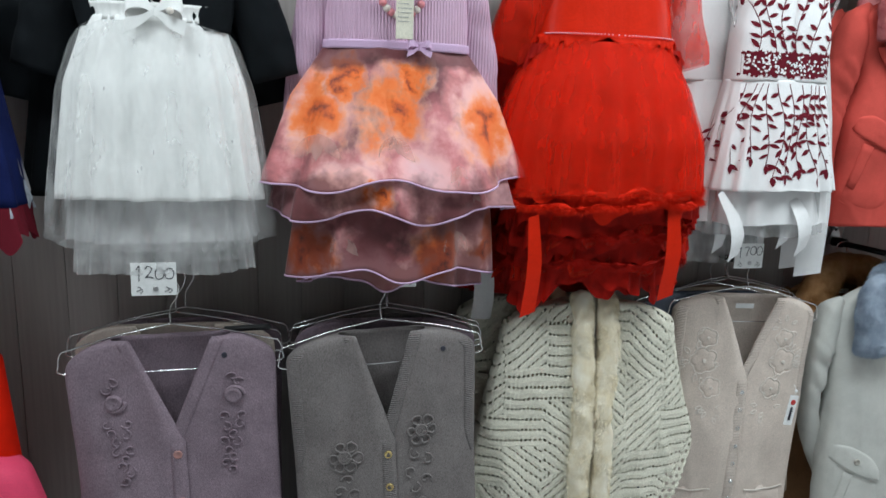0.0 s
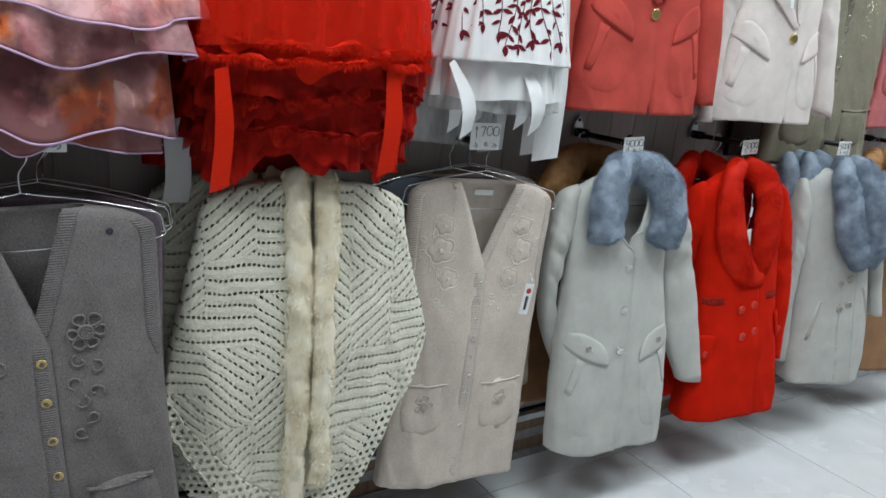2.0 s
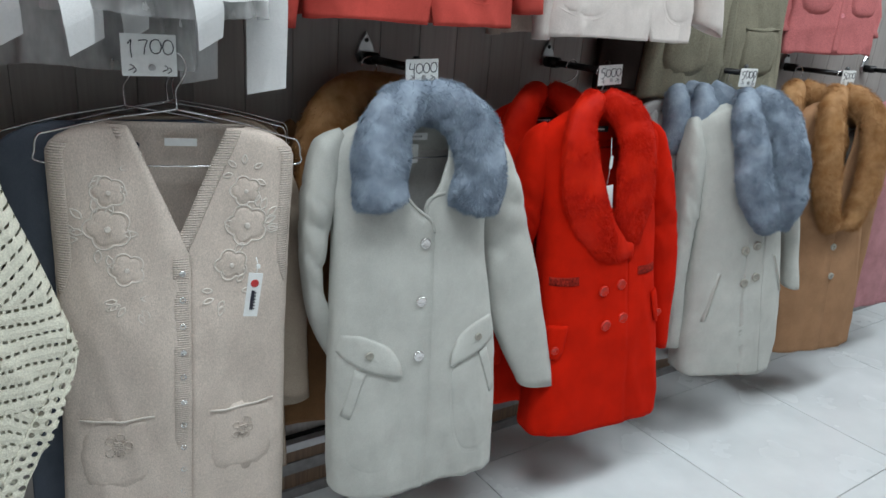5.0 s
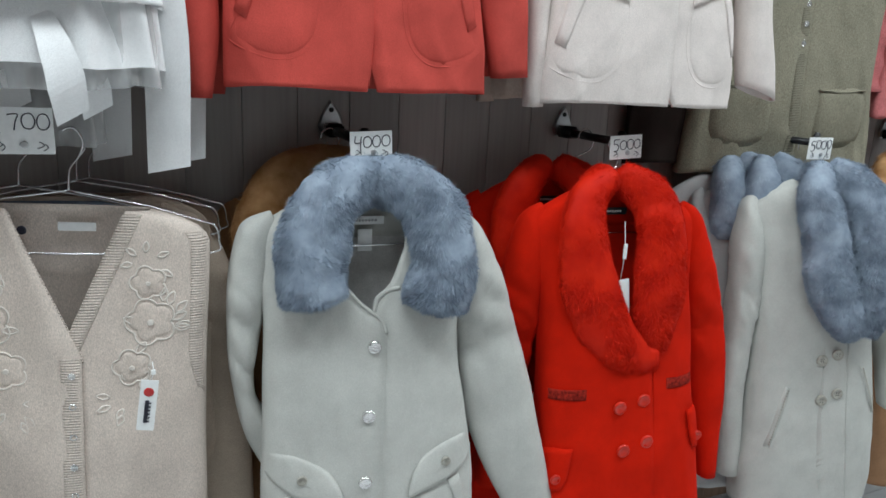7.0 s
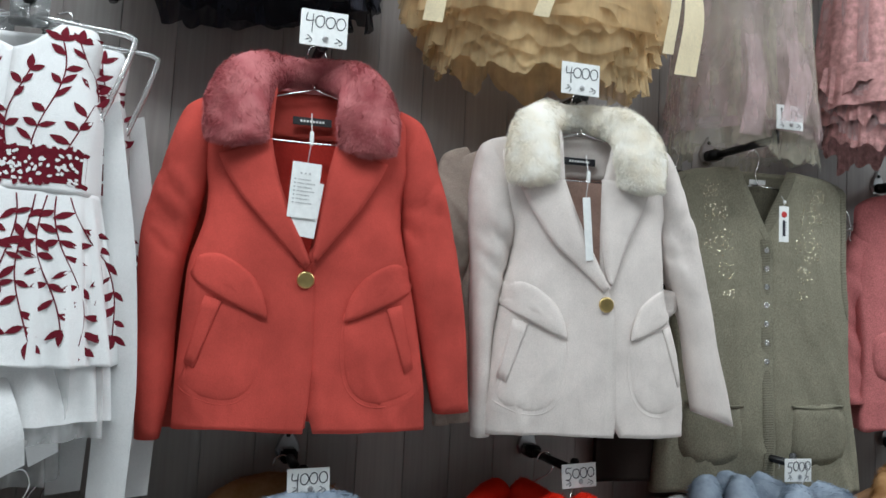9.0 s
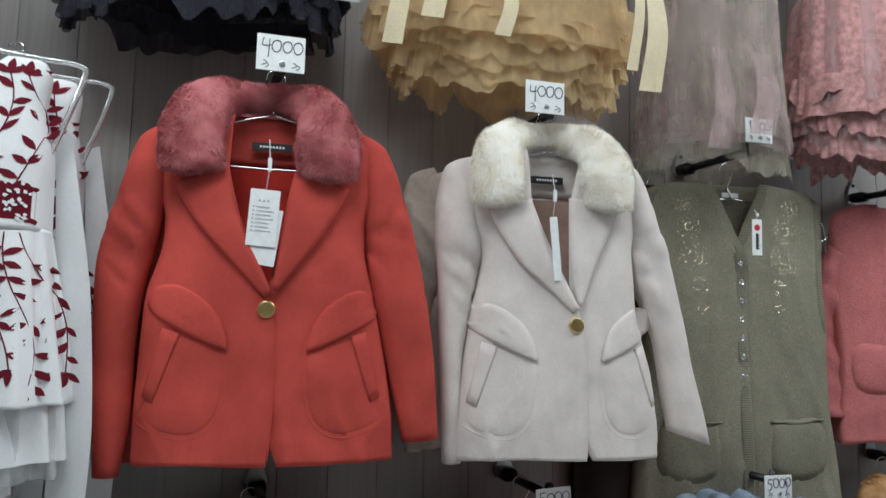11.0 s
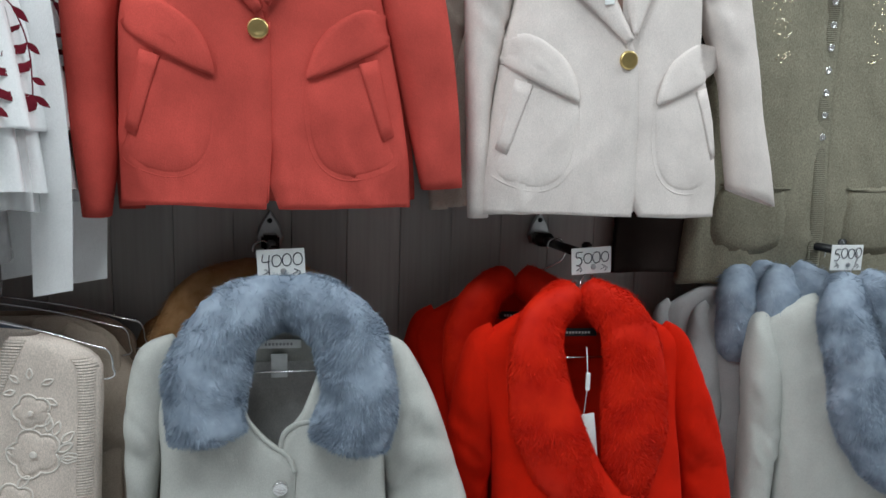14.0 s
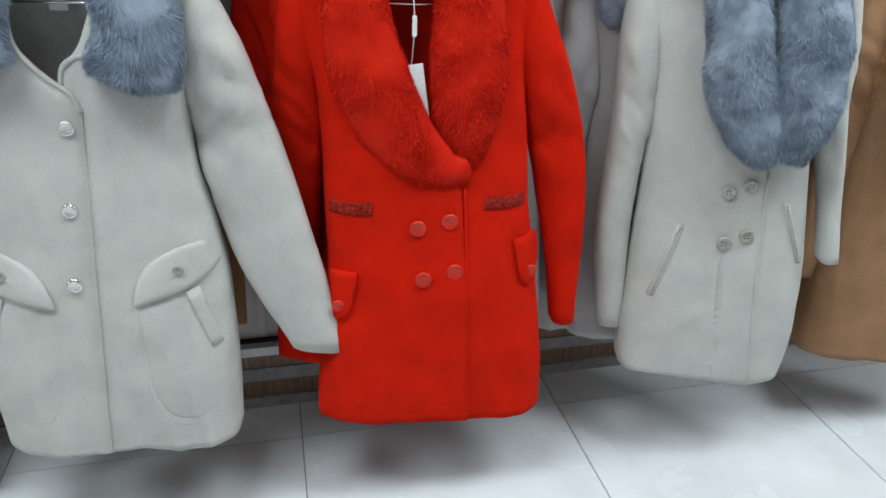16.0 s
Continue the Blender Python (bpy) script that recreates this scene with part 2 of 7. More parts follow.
def tile_mat(name):
    m, nt, bs = nodes_of(name)
    oi = nt.nodes.new("ShaderNodeObjectInfo")
    n = noise_tex(nt, 5, 6)
    r = ramp(nt, n.outputs["Fac"], [(0.3, (0.68, 0.70, 0.71)), (0.7, (0.79, 0.81, 0.82))])
    tone = ramp(nt, oi.outputs["Random"], [(0, (0.95, 0.95, 0.95)), (1, (1.04, 1.04, 1.04))])
    nt.links.new(mix(nt, r.outputs["Color"], tone.outputs["Color"], 1.0, "MULTIPLY"), bs.inputs["Base Color"])
    smear = ramp(nt, noise_tex(nt, 3.5, 4).outputs["Fac"], [(0.3, (0.16, 0.16, 0.16)), (0.75, (0.36, 0.36, 0.36))])
    nt.links.new(smear.outputs["Color"], bs.inputs["Roughness"])
    bump(nt, bs, noise_tex(nt, 14, 3).outputs["Fac"], 0.04, 0.002)
    return m


def stripe_mat(name):
    """Narrow upright stripes of brown veneer."""
    m, nt, bs = nodes_of(name)
    n = noise_tex(nt, 26, 3, (2.2, 0.1, 0.06), 0.7)
    r = ramp(nt, n.outputs["Fac"], [(0.3, (0.10, 0.06, 0.04)), (0.48, (0.22, 0.135, 0.085)), (0.58, (0.14, 0.085, 0.055)), (0.7, (0.34, 0.24, 0.17))])
    nt.links.new(r.outputs["Color"], bs.inputs["Base Color"])
    bs.inputs["Roughness"].default_value = 0.45
    return m


def glow_mat(name, colour, strength):
    m, nt, bs = nodes_of(name)
    bs.inputs["Emission Color"].default_value = (*colour, 1)
    bs.inputs["Emission Strength"].default_value = strength
    return m


M_PLANK, M_TILE = plank_mat("laminate_plank"), tile_mat("glazed_tile")
M_GROUT = plain("grout", (0.22, 0.21, 0.2), 0.9)
M_PAINT = plain("wall_paint", (0.38, 0.37, 0.36), 0.7, var=0.06, scale=6)
M_CEIL = plain("ceiling_paint", (0.75, 0.75, 0.75), 0.8, var=0.04, scale=5)
M_STRIP = stripe_mat("striped_wood")
M_GREYBAND = plain("grey_band", (0.26, 0.25, 0.25), 0.5, var=0.2)
M_WHITEBAND = plain("white_band", (0.62, 0.62, 0.64), 0.45, var=0.1)
M_GLOW = glow_mat("lamp_diffuser", LAMP_COLOUR, 2.0)
M_CHROME = plain("chrome", (0.75, 0.75, 0.76), 0.16, 1.0, var=0.06)
M_BLACK = plain("black_metal", (0.012, 0.012, 0.013), 0.35, 0.3)
M_BLACKRUB = plain("black_rubber", (0.012, 0.012, 0.013), 0.7)
M_STEEL = plain("steel_plate", (0.55, 0.55, 0.56), 0.3, 1.0)
M_CARD = plain("card", (0.83, 0.84, 0.83), 0.6, var=0.05, scale=90)
M_INK = plain("ink", (0.025, 0.025, 0.04), 0.5)
M_BRASS = plain("brushed_gold", (0.62, 0.47, 0.2), 0.3, 1.0, var=0.15)
M_SILVER = plain("silver_button", (0.82, 0.81, 0.8), 0.14, 1.0, var=0.1, scale=300, bumps=0.6)
M_HORN = plain("horn_button", (0.38, 0.36, 0.31), 0.3, var=0.2, scale=120)
M_REDBTN = plain("red_button", (0.6, 0.02, 0.006), 0.35)
M_PEARL = plain("pearl", (0.85, 0.8, 0.72), 0.18)
M_PINKBEAD = plain("pink_bead", (0.8, 0.3, 0.33), 0.25)
M_GLITTER = plain("gold_glitter", (0.80, 0.72, 0.55), 0.15, 1.0, var=0.3, scale=900)
M_ACRYL = plain("clear_plastic", (0.85, 0.87, 0.87), 0.1)
M_ACRYL.node_tree.nodes["Principled BSDF"].inputs["Transmission Weight"].default_value = 0.85
M_THREAD = plain("white_thread", (0.8, 0.8, 0.79), 0.8)
M_LABEL = plain("black_label", (0.015, 0.015, 0.02), 0.6)
M_LOGO = plain("red_mark", (0.5, 0.03, 0.03), 0.5)
M_GREYPRINT = plain("grey_print", (0.35, 0.35, 0.36), 0.6)

CORAL = (0.53, 0.076, 0.06)
CREAM = (0.74, 0.665, 0.625)
DOVE = (0.535, 0.535, 0.5)
RED = (0.6, 0.012, 0.002)
M_CORAL = fabric("coral_wool", CORAL, var=0.24, mottle=9, sheen=0.12, speck=0.13)
M_CORALLIN = fabric("coral_lining", (0.5, 0.035, 0.025), rough=0.6, fuzz=0.1)
M_CREAMW = fabric("cream_wool", CREAM, sheen=0.1, var=0.1, speck=0.13)
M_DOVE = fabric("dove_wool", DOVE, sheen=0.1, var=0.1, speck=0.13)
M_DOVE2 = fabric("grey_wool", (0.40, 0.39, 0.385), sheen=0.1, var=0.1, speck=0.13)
M_REDW = fabric("red_wool", RED, sheen=0.06, var=0.15, speck=0.13)
M_REDLACE = fabric("red_lace", (0.3, 0.02, 0.012), mottle=160, var=0.7)
M_TAN = fabric("tan_wool", (0.36, 0.20, 0.11), sheen=0.1, var=0.15)
M_BROWN = fabric("brown_wool", (0.24, 0.125, 0.06), sheen=0.1, var=0.15)
M_GREYLIN = fabric("grey_lining", (0.66, 0.64, 0.62), rough=0.5, fuzz=0.08)
M_PURPLE = fabric("mauve_knit", (0.245, 0.188, 0.222), grain=560, speck=0.42, var=0.15, fuzz=0.6)
M_PURPLERIB = fabric("mauve_rib", (0.245, 0.188, 0.222), grain=560, speck=0.42, var=0.15, rib=70)
M_GREYK = fabric("grey_knit", (0.205, 0.185, 0.18), grain=560, speck=0.42, var=0.15, fuzz=0.6)
M_GREYRIB = fabric("grey_rib", (0.215, 0.195, 0.19), grain=560, speck=0.42, var=0.12, rib=70, shear=1)
M_BEIGE = fabric("beige_knit", (0.67, 0.575, 0.505), grain=620, speck=0.28, var=0.08, fuzz=0.4)
M_BEIGERIB = fabric("beige_rib", (0.69, 0.595, 0.525), grain=620, speck=0.28, var=0.08, rib=70, shear=1)
M_OLIVE = fabric("olive_knit", (0.255, 0.235, 0.175), grain=560, speck=0.42, var=0.12, fuzz=0.4)
M_OLIVERIB = fabric("olive_rib", (0.26, 0.24, 0.18), grain=620, speck=0.28, var=0.1, rib=80, shear=1)
M_PINKK = fabric("rose_knit", (0.55, 0.17, 0.17), grain=560, speck=0.42, var=0.1, fuzz=0.4)
M_BLUEK = fabric("slate_knit", (0.12, 0.14, 0.18), grain=1200, var=0.1)
M_BROWNK = fabric("brown_knit", (0.16, 0.10, 0.07), grain=1200, var=0.1)
M_DARKBROWN = fabric("dark_brown_knit", (0.03, 0.021, 0.018), grain=1200, var=0.15)
M_STITCH = fabric("silver_stitch", (0.72, 0.66, 0.6), grain=1500, var=0.1, fuzz=0.1)
M_SAND = fabric("sand_knit", (0.47, 0.385, 0.31), grain=1200, var=0.12, speck=0.35)
M_COCOA = fabric("cocoa_knit", (0.3, 0.215, 0.16), grain=1200, var=0.12, speck=0.35)
M_SATIN = fabric("white_satin", (0.88, 0.89, 0.87), grain=1600, var=0.05, rough=0.5, fuzz=0.1, sheen=0.1)
M_COTTON = fabric("white_cotton", (0.82, 0.82, 0.82), grain=1500, var=0.04, fuzz=0.15, sheen=0.1)
M_BLACKV = fabric("black_jersey", (0.008, 0.010, 0.012), grain=1200, var=0.2, sheen=0.05)
M_LILACRIB = fabric("lilac_rib", (0.68, 0.45, 0.60), grain=1200, var=0.08, rib=48)
M_FLORAL = floral_mat("floral_chiffon")
M_BLUSH = tulle("blush_bloom", (0.88, 0.55, 0.5), 0.36, 0.3)
M_LILAC = fabric("lilac_piping", (0.66, 0.46, 0.66), grain=1500, var=0.05)
M_REDTUL = tulle("red_tulle", (0.8, 0.026, 0.005), 0.5, 0.1)
# organza darkened: the shade between the skirt layers is in its colour
M_REDRUF_SHADED = fabric("red_organza", (0.36, 0.007, 0.003), var=0.4, mottle=22, rough=0.6, fuzz=0.2)
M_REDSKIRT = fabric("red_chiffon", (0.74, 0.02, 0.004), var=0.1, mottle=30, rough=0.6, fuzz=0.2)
M_REDSAT = fabric("red_satin", (0.62, 0.02, 0.005), var=0.1, rough=0.35, fuzz=0.05)
M_WHITETUL = tulle("white_tulle", (0.84, 0.85, 0.84), 0.42)
M_MAROON = fabric("maroon_print", (0.14, 0.012, 0.022), grain=1500, var=0.1, fuzz=0.1, sheen=0)
M_NAVY = fabric("navy_jersey", (0.008, 0.014, 0.075), grain=1200, var=0.3)
M_NAVYTUL = tulle("dark_lace", (0.035, 0.034, 0.046), 0.85)
M_GOLDTUL = tulle("gold_tulle", (0.78, 0.58, 0.33), 0.6)
M_GOLDSAT = fabric("champagne_ribbon", (0.78, 0.66, 0.45), var=0.08, rough=0.4, fuzz=0.05)
M_PINKTUL = tulle("dusty_pink_tulle", (0.66, 0.50, 0.50), 0.36)
M_SAGETUL = tulle("sage_tulle", (0.52, 0.48, 0.38), 0.38)
M_PINKSAT = fabric("pink_satin", (0.75, 0.07, 0.15), var=0.1, rough=0.4)
M_SHAWL = lace_knit("cream_openwork", (0.80, 0.775, 0.645))
M_SHAWLNET = lace_knit("cream_net", (0.80, 0.775, 0.645), True)
F_BLUE = fur_mat("blue_grey_fur", (0.20, 0.245, 0.31), (0.36, 0.425, 0.51))
F_ROSE = fur_mat("rose_fur", (0.42, 0.10, 0.11), (0.62, 0.225, 0.23))
F_IVORY = fur_mat("ivory_fur", (0.93, 0.86, 0.74), (0.99, 0.96, 0.89))
F_RED = fur_mat("red_fur", (0.56, 0.010, 0.002), (0.7, 0.02, 0.004))
F_TAN = fur_mat("tan_fur", (0.3, 0.14, 0.05), (0.5, 0.28, 0.13))
F_CREAM = fur_mat("cream_fur", (0.80, 0.70, 0.50), (0.95, 0.89, 0.74))


# ---- building blocks ----
def part(name, verts, faces, material, parent=None, label="", thick=0.0, smooth=True):
    """One mesh object under a thing or a part."""
    me = bpy.data.meshes.new(name)
    me.from_pydata([tuple(v) for v in verts], [], faces)
    me.polygons.foreach_set("use_smooth", [smooth] * len(me.polygons))
    me.materials.append(material)
    me.update()
    ob = new(name, me)
    ob.parent = parent
    if thick:
        s = ob.modifiers.new("thickness", "SOLIDIFY")
        s.thickness, s.offset = thick, 0.0
    if label:
        tagged(ob, label)
    return ob


def thing(name, label, category, x, y, z, yaw=0.0, group="", tilt=0.0):
    ob = new(name)
    ob.empty_display_size = 0.05
    ob.matrix_world = pose(x, y, z, 0, tilt, yaw)
    return tagged(ob, label, category, group)


def box_data(x0, x1, y0, y1, z0, z1, b=0.0):
    """A box with its edges taken off by b."""
    if b <= 0:
        v = [(x, y, z) for x in (x0, x1) for y in (y0, y1) for z in (z0, z1)]
        return v, [(0, 1, 3, 2), (4, 6, 7, 5), (0, 4, 5, 1), (2, 3, 7, 6), (0, 2, 6, 4), (1, 5, 7, 3)]
    bm = bmesh.new()
    bmesh.ops.create_cube(bm, size=1)
    bmesh.ops.scale(bm, vec=(x1 - x0, y1 - y0, z1 - z0), verts=bm.verts)
    bmesh.ops.translate(bm, vec=((x0 + x1) / 2, (y0 + y1) / 2, (z0 + z1) / 2), verts=bm.verts)
    bmesh.ops.bevel(bm, geom=bm.edges[:], offset=b, segments=2, affect="EDGES")
    bm.verts.index_update()
    out = [v.co[:] for v in bm.verts], [tuple(v.index for v in f.verts) for f in bm.faces]
    bm.free()
    return out


def grid_faces(rows, cols, closed=False):
    f = []
    for i in range(rows - 1):
        for j in range(cols if closed else cols - 1):
            k = (j + 1) % cols
            f.append((i * cols + j, i * cols + k, (i + 1) * cols + k, (i + 1) * cols + j))
    return f


def smooth_path(pts, per=8):
    """Catmull-Rom through the points."""
    p = np.array(pts, float)
    p = np.vstack([2 * p[0] - p[1], p, 2 * p[-1] - p[-2]])
    out = []
    for i in range(1, len(p) - 2):
        for k in range(per):
            t = k / per
            out.append(0.5 * (2 * p[i] + (p[i + 1] - p[i - 1]) * t + (2 * p[i - 1] - 5 * p[i] + 4 * p[i + 1] - p[i + 2]) * t * t + (3 * p[i] - p[i - 1] - 3 * p[i + 1] + p[i + 2]) * t ** 3))
    out.append(p[-2])
    return np.array(out)


def sweep(path, radius, n=6, closed=False):
    """A round tube along points; radius may be one value or (across, deep) for each point."""
    p = np.array(path, float)
    m = len(p)
    v = []
    for i in range(m):
        t = p[(i + 1) % m] - p[i - 1] if closed else p[min(i + 1, m - 1)] - p[max(i - 1, 0)]
        t = t / (np.linalg.norm(t) + 1e-9)
        ref = np.array((0, 1, 0)) if abs(t[1]) < 0.9 else np.array((1, 0, 0))
        u = np.cross(t, ref)
        u /= np.linalg.norm(u) + 1e-9
        w = np.cross(u, t)
        ru, rw = (radius, radius) if np.isscalar(radius) else radius[i]
        for k in range(n):
            a = 2 * math.pi * k / n
            v.append(p[i] + u * ru * math.cos(a) + w * rw * math.sin(a))
    f = grid_faces(m, n, True)
    if closed:
        f += [((m - 1) * n + k, (m - 1) * n + (k + 1) % n, (k + 1) % n, k) for k in range(n)]
    else:
        f += [tuple(range(n))[::-1], tuple((m - 1) * n + k for k in range(n))]
    return v, f


def join(*pieces):
    v, f = [], []
    for pv, pf in pieces:
        k = len(v)
        v += list(pv)
        f += [tuple(i + k for i in q) for q in pf]
    return v, f


def disc(cx, cy, cz, r, h, n=18, dish=0.0, axis="y"):
    """A button-like turned disc that faces -y, with a rounded rim."""
    prof = [(0.0, -h * (1 - dish)), (0.6, -h * (1 - dish * 0.8)), (0.82, -h), (0.96, -h * 0.75), (1.0, -h * 0.4), (0.96, 0.0)]
    v = [(cx, cy + prof[0][1], cz)]
    for q, y in prof[1:]:
        v += [(cx + r * q * math.cos(2 * math.pi * k / n), cy + y, cz + r * q * math.sin(2 * math.pi * k / n)) for k in range(n)]
    f = [(0, 1 + k, 1 + (k + 1) % n) for k in range(n)]
    for i in range(len(prof) - 2):
        f += [(1 + i * n + k, 1 + (i + 1) * n + k, 1 + (i + 1) * n + (k + 1) % n, 1 + i * n + (k + 1) % n) for k in range(n)]
    return v, f


def ball(cx, cy, cz, r):
    v = [(cx, cy, cz - r), (cx, cy, cz + r)]
    n = 8
    for q in (-0.6, 0.0, 0.6):
        rr = r * math.sqrt(1 - q * q)
        v += [(cx + rr * math.cos(2 * math.pi * k / n), cy + rr * math.sin(2 * math.pi * k / n), cz + q * r) for k in range(n)]
    f = [(0, 2 + (k + 1) % n, 2 + k) for k in range(n)] + [(1, 18 + k, 18 + (k + 1) % n) for k in range(n)]
    for i in (0, 1):
        f += [(2 + i * n + k, 2 + i * n + (k + 1) % n, 2 + (i + 1) * n + (k + 1) % n, 2 + (i + 1) * n + k) for k in range(n)]
    return v, f


class Shell:
    """The body of a garment: an oval tube hung from a hanger, open at the front where edges are given.
    rows: (z, centre, half width, half depth) from top to hem."""

    def __init__(self, rows, fold=0.0, waves=9, seed=1, boxy=0.75, flare_from=-0.35, wob=0.006, hem=0.0, crease=0.0):
        r = np.array(sorted(rows), float)
        self.z0, self.z1 = r[0, 0], r[-1, 0]
        self.zs = np.linspace(self.z0, self.z1, 60)
        cols = []
        for k in (1, 2, 3):
            c = np.interp(self.zs, r[:, 0], r[:, k])
            e = np.pad(c, 2, mode="edge")
            cols.append(0.12 * e[:-4] + 0.24 * e[1:-3] + 0.28 * e[2:-2] + 0.24 * e[3:-1] + 0.12 * e[4:])
            cols[-1][0], cols[-1][-1] = c[0], c[-1]
        self.cols, self.fold, self.waves, self.seed, self.k, self.ff, self.wob, self.hem, self.crease, self.swing = cols, fold, waves, seed, boxy, flare_from, wob, hem, crease, 0.0

    def size(self, z):
        return [float(np.interp(z, self.zs, c)) for c in self.cols]

    def at(self, a, z, push=0.0):
        xc, hw, d = self.size(z)
        s, c = math.sin(a), math.cos(a)
        s1 = math.copysign(abs(s) ** self.k, s)
        c1 = math.copysign(abs(c) ** self.k, c)
        g = max(0.0, min(1.0, (self.ff - z) / max(1e-6, self.ff - self.z0)))
        ph = self.seed * 1.7
        wv = math.sin(self.waves * a + ph + 1.3 * math.sin(3 * z + ph)) + 0.55 * math.sin(self.waves * 1.73 * a + 2 * ph)
        m = 1 + self.fold * (g ** 0.7) * wv
        x, y = xc + hw * c1 * (0.35 + 0.65 * m), d * s1 * m
        q = noise.noise(Vector((x * 7 + self.seed, z * 4, 0.3 * s)))
        y += self.wob * q - (push if s <= 0 else -push)
        y += 0.5 * self.wob * (0.3 + g) * noise.noise(Vector((x * 24 + 2 * self.seed, z * 3.2, 0.2)))
        if self.crease:
            # soft ridges that run down and aslant, stronger away from the shoulders
            warp = 0.05 * noise.noise(Vector((x * 5, z * 5, self.seed)))
            r1 = 1 - abs(noise.noise(Vector((x * 11 + z * 3.5 + 8 * warp, z * 2.2 + self.seed, 0.7 * s))))
            r2 = 1 - abs(noise.noise(Vector((x * 6 - z * 7 + self.seed, z * 5 + 6 * warp, 0.7 * s))))
            y += (self.crease * (0.4 + 0.6 * g) * (r1 ** 4 + 0.6 * r2 ** 5 - 0.5)) * (1 if s > 0 else -1)
        y -= self.swing * max(0.0, -0.2 - z)
        zz = z
        if self.hem and z <= self.z0 + 1e-6:
            zz += self.hem * noise.noise(Vector((1.3 * math.cos(a) + self.seed, 1.3 * s, 0)))
        return (x, y, zz)

    def angle(self, x, z):
        """The angle at which the front of the tube has this x."""
        xc, hw, d = self.size(z)
        q = max(-1.0, min(1.0, (x - xc) / hw))
        return math.acos(math.copysign(abs(q) ** (1 / self.k), q))

    def front(self, x, z, push=0.0):
        z = max(self.z0, min(self.z1, z))
        return (x, self.at(-self.angle(x, z), z)[1] - push, z)

    def mesh(self, edges=None, nz=72, na=130, overlap=0.004):
        v = []
        for i in range(nz):
            z = self.z0 + (self.z1 - self.z0) * i / (nz - 1)
            if edges:
                xl, xr = edges(z)
                a0, a1 = -self.angle(xr, z), 2 * math.pi - self.angle(xl, z)
            else:
                a0, a1 = -math.pi / 2, 1.5 * math.pi
            for j in range(na):
                t = j / (na if not edges else na - 1)
                a = a0 + (a1 - a0) * t
                b = a if a <= math.pi else a - 2 * math.pi
                near = max(0.0, (t - 0.965) / 0.035) if edges else 0.0
                p = self.at(b, z)
                v.append((p[0], p[1] - overlap * near, p[2]))
        return v, grid_faces(nz, na, not edges)

    def strip(self, inner, outer, z0, z1, nz=24, nx=6, push=0.004, puff=0.0):
        """A band laid on the front between two x-functions of z, rounded by puff across its width."""
        v = []
        for i in range(nz):
            z = z0 + (z1 - z0) * i / (nz - 1)
            for j in range(nx):
                t = j / (nx - 1)
                x = inner(z) + (outer(z) - inner(z)) * t
                v.append(self.front(x, z, push + puff * math.sin(math.pi * t)))
        return v, grid_faces(nz, nx)

    def patch(self, outline, push=0.004, rings=5, puff=0.003, rim=0.0, sewn=False):
        """A flat piece of cloth with a closed outline of (x, z), laid on the front."""
        o = np.array(outline, float)
        c = o.mean(axis=0)
        v = []
        n = len(o)
        for i in range(rings):
            t = 1 - i / rings
            for x, z in c + (o - c) * t:
                free = max(0.0, min(1.0, 0.5 + (c[1] - z) / 0.05)) if sewn else 1.0
                v.append(self.front(x, z, push * (0.35 + 0.65 * free) + puff * math.sqrt(1 - t * t) if i else rim * free))
        v.append(self.front(c[0], c[1], push + puff))
        f = grid_faces(rings, n, True)
        f += [((rings - 1) * n + k, (rings - 1) * n + (k + 1) % n, rings * n) for k in range(n)]
        return v, f

    def cord(self, pts, r=0.0016, push=0.001, per=6, n=5):
        q = smooth_path([(x, 0, z) for x, z in pts], per)
        return sweep([self.front(x, z, push) for x, _, z in q], r, n)


def ring_cord(shell, z, r=0.002, n=180, push=0.0):
    return sweep([np.array(shell.at(2 * math.pi * k / n - math.pi, z, push)) for k in range(n)], r, 5, True)


def sleeve_data(pts, radii, seed=0, n=26, crease=0.013):
    """A hanging sleeve through points, with soft creases; the cuff is open."""
    path = smooth_path(pts, 9)
    q = np.linspace(0, 1, len(path))
    rr = np.interp(q, np.linspace(0, 1, len(radii)), [a for a, b in radii])
    rd = np.interp(q, np.linspace(0, 1, len(radii)), [b for a, b in radii])
    v, f = sweep(path, list(zip(rr, rd)), n)
    v = [np.array(p) + crease * np.array((0.6 * noise.noise(Vector((p[0] * 13 + seed, p[1] * 13, p[2] * 9))), noise.noise(Vector((p[0] * 14, seed, p[2] * 17 + p[0] * 9))) + 0.5 * noise.noise(Vector((p[0] * 34 + seed, 0, p[2] * 22))), 0)) for p in v]
    return v, f[:-1]


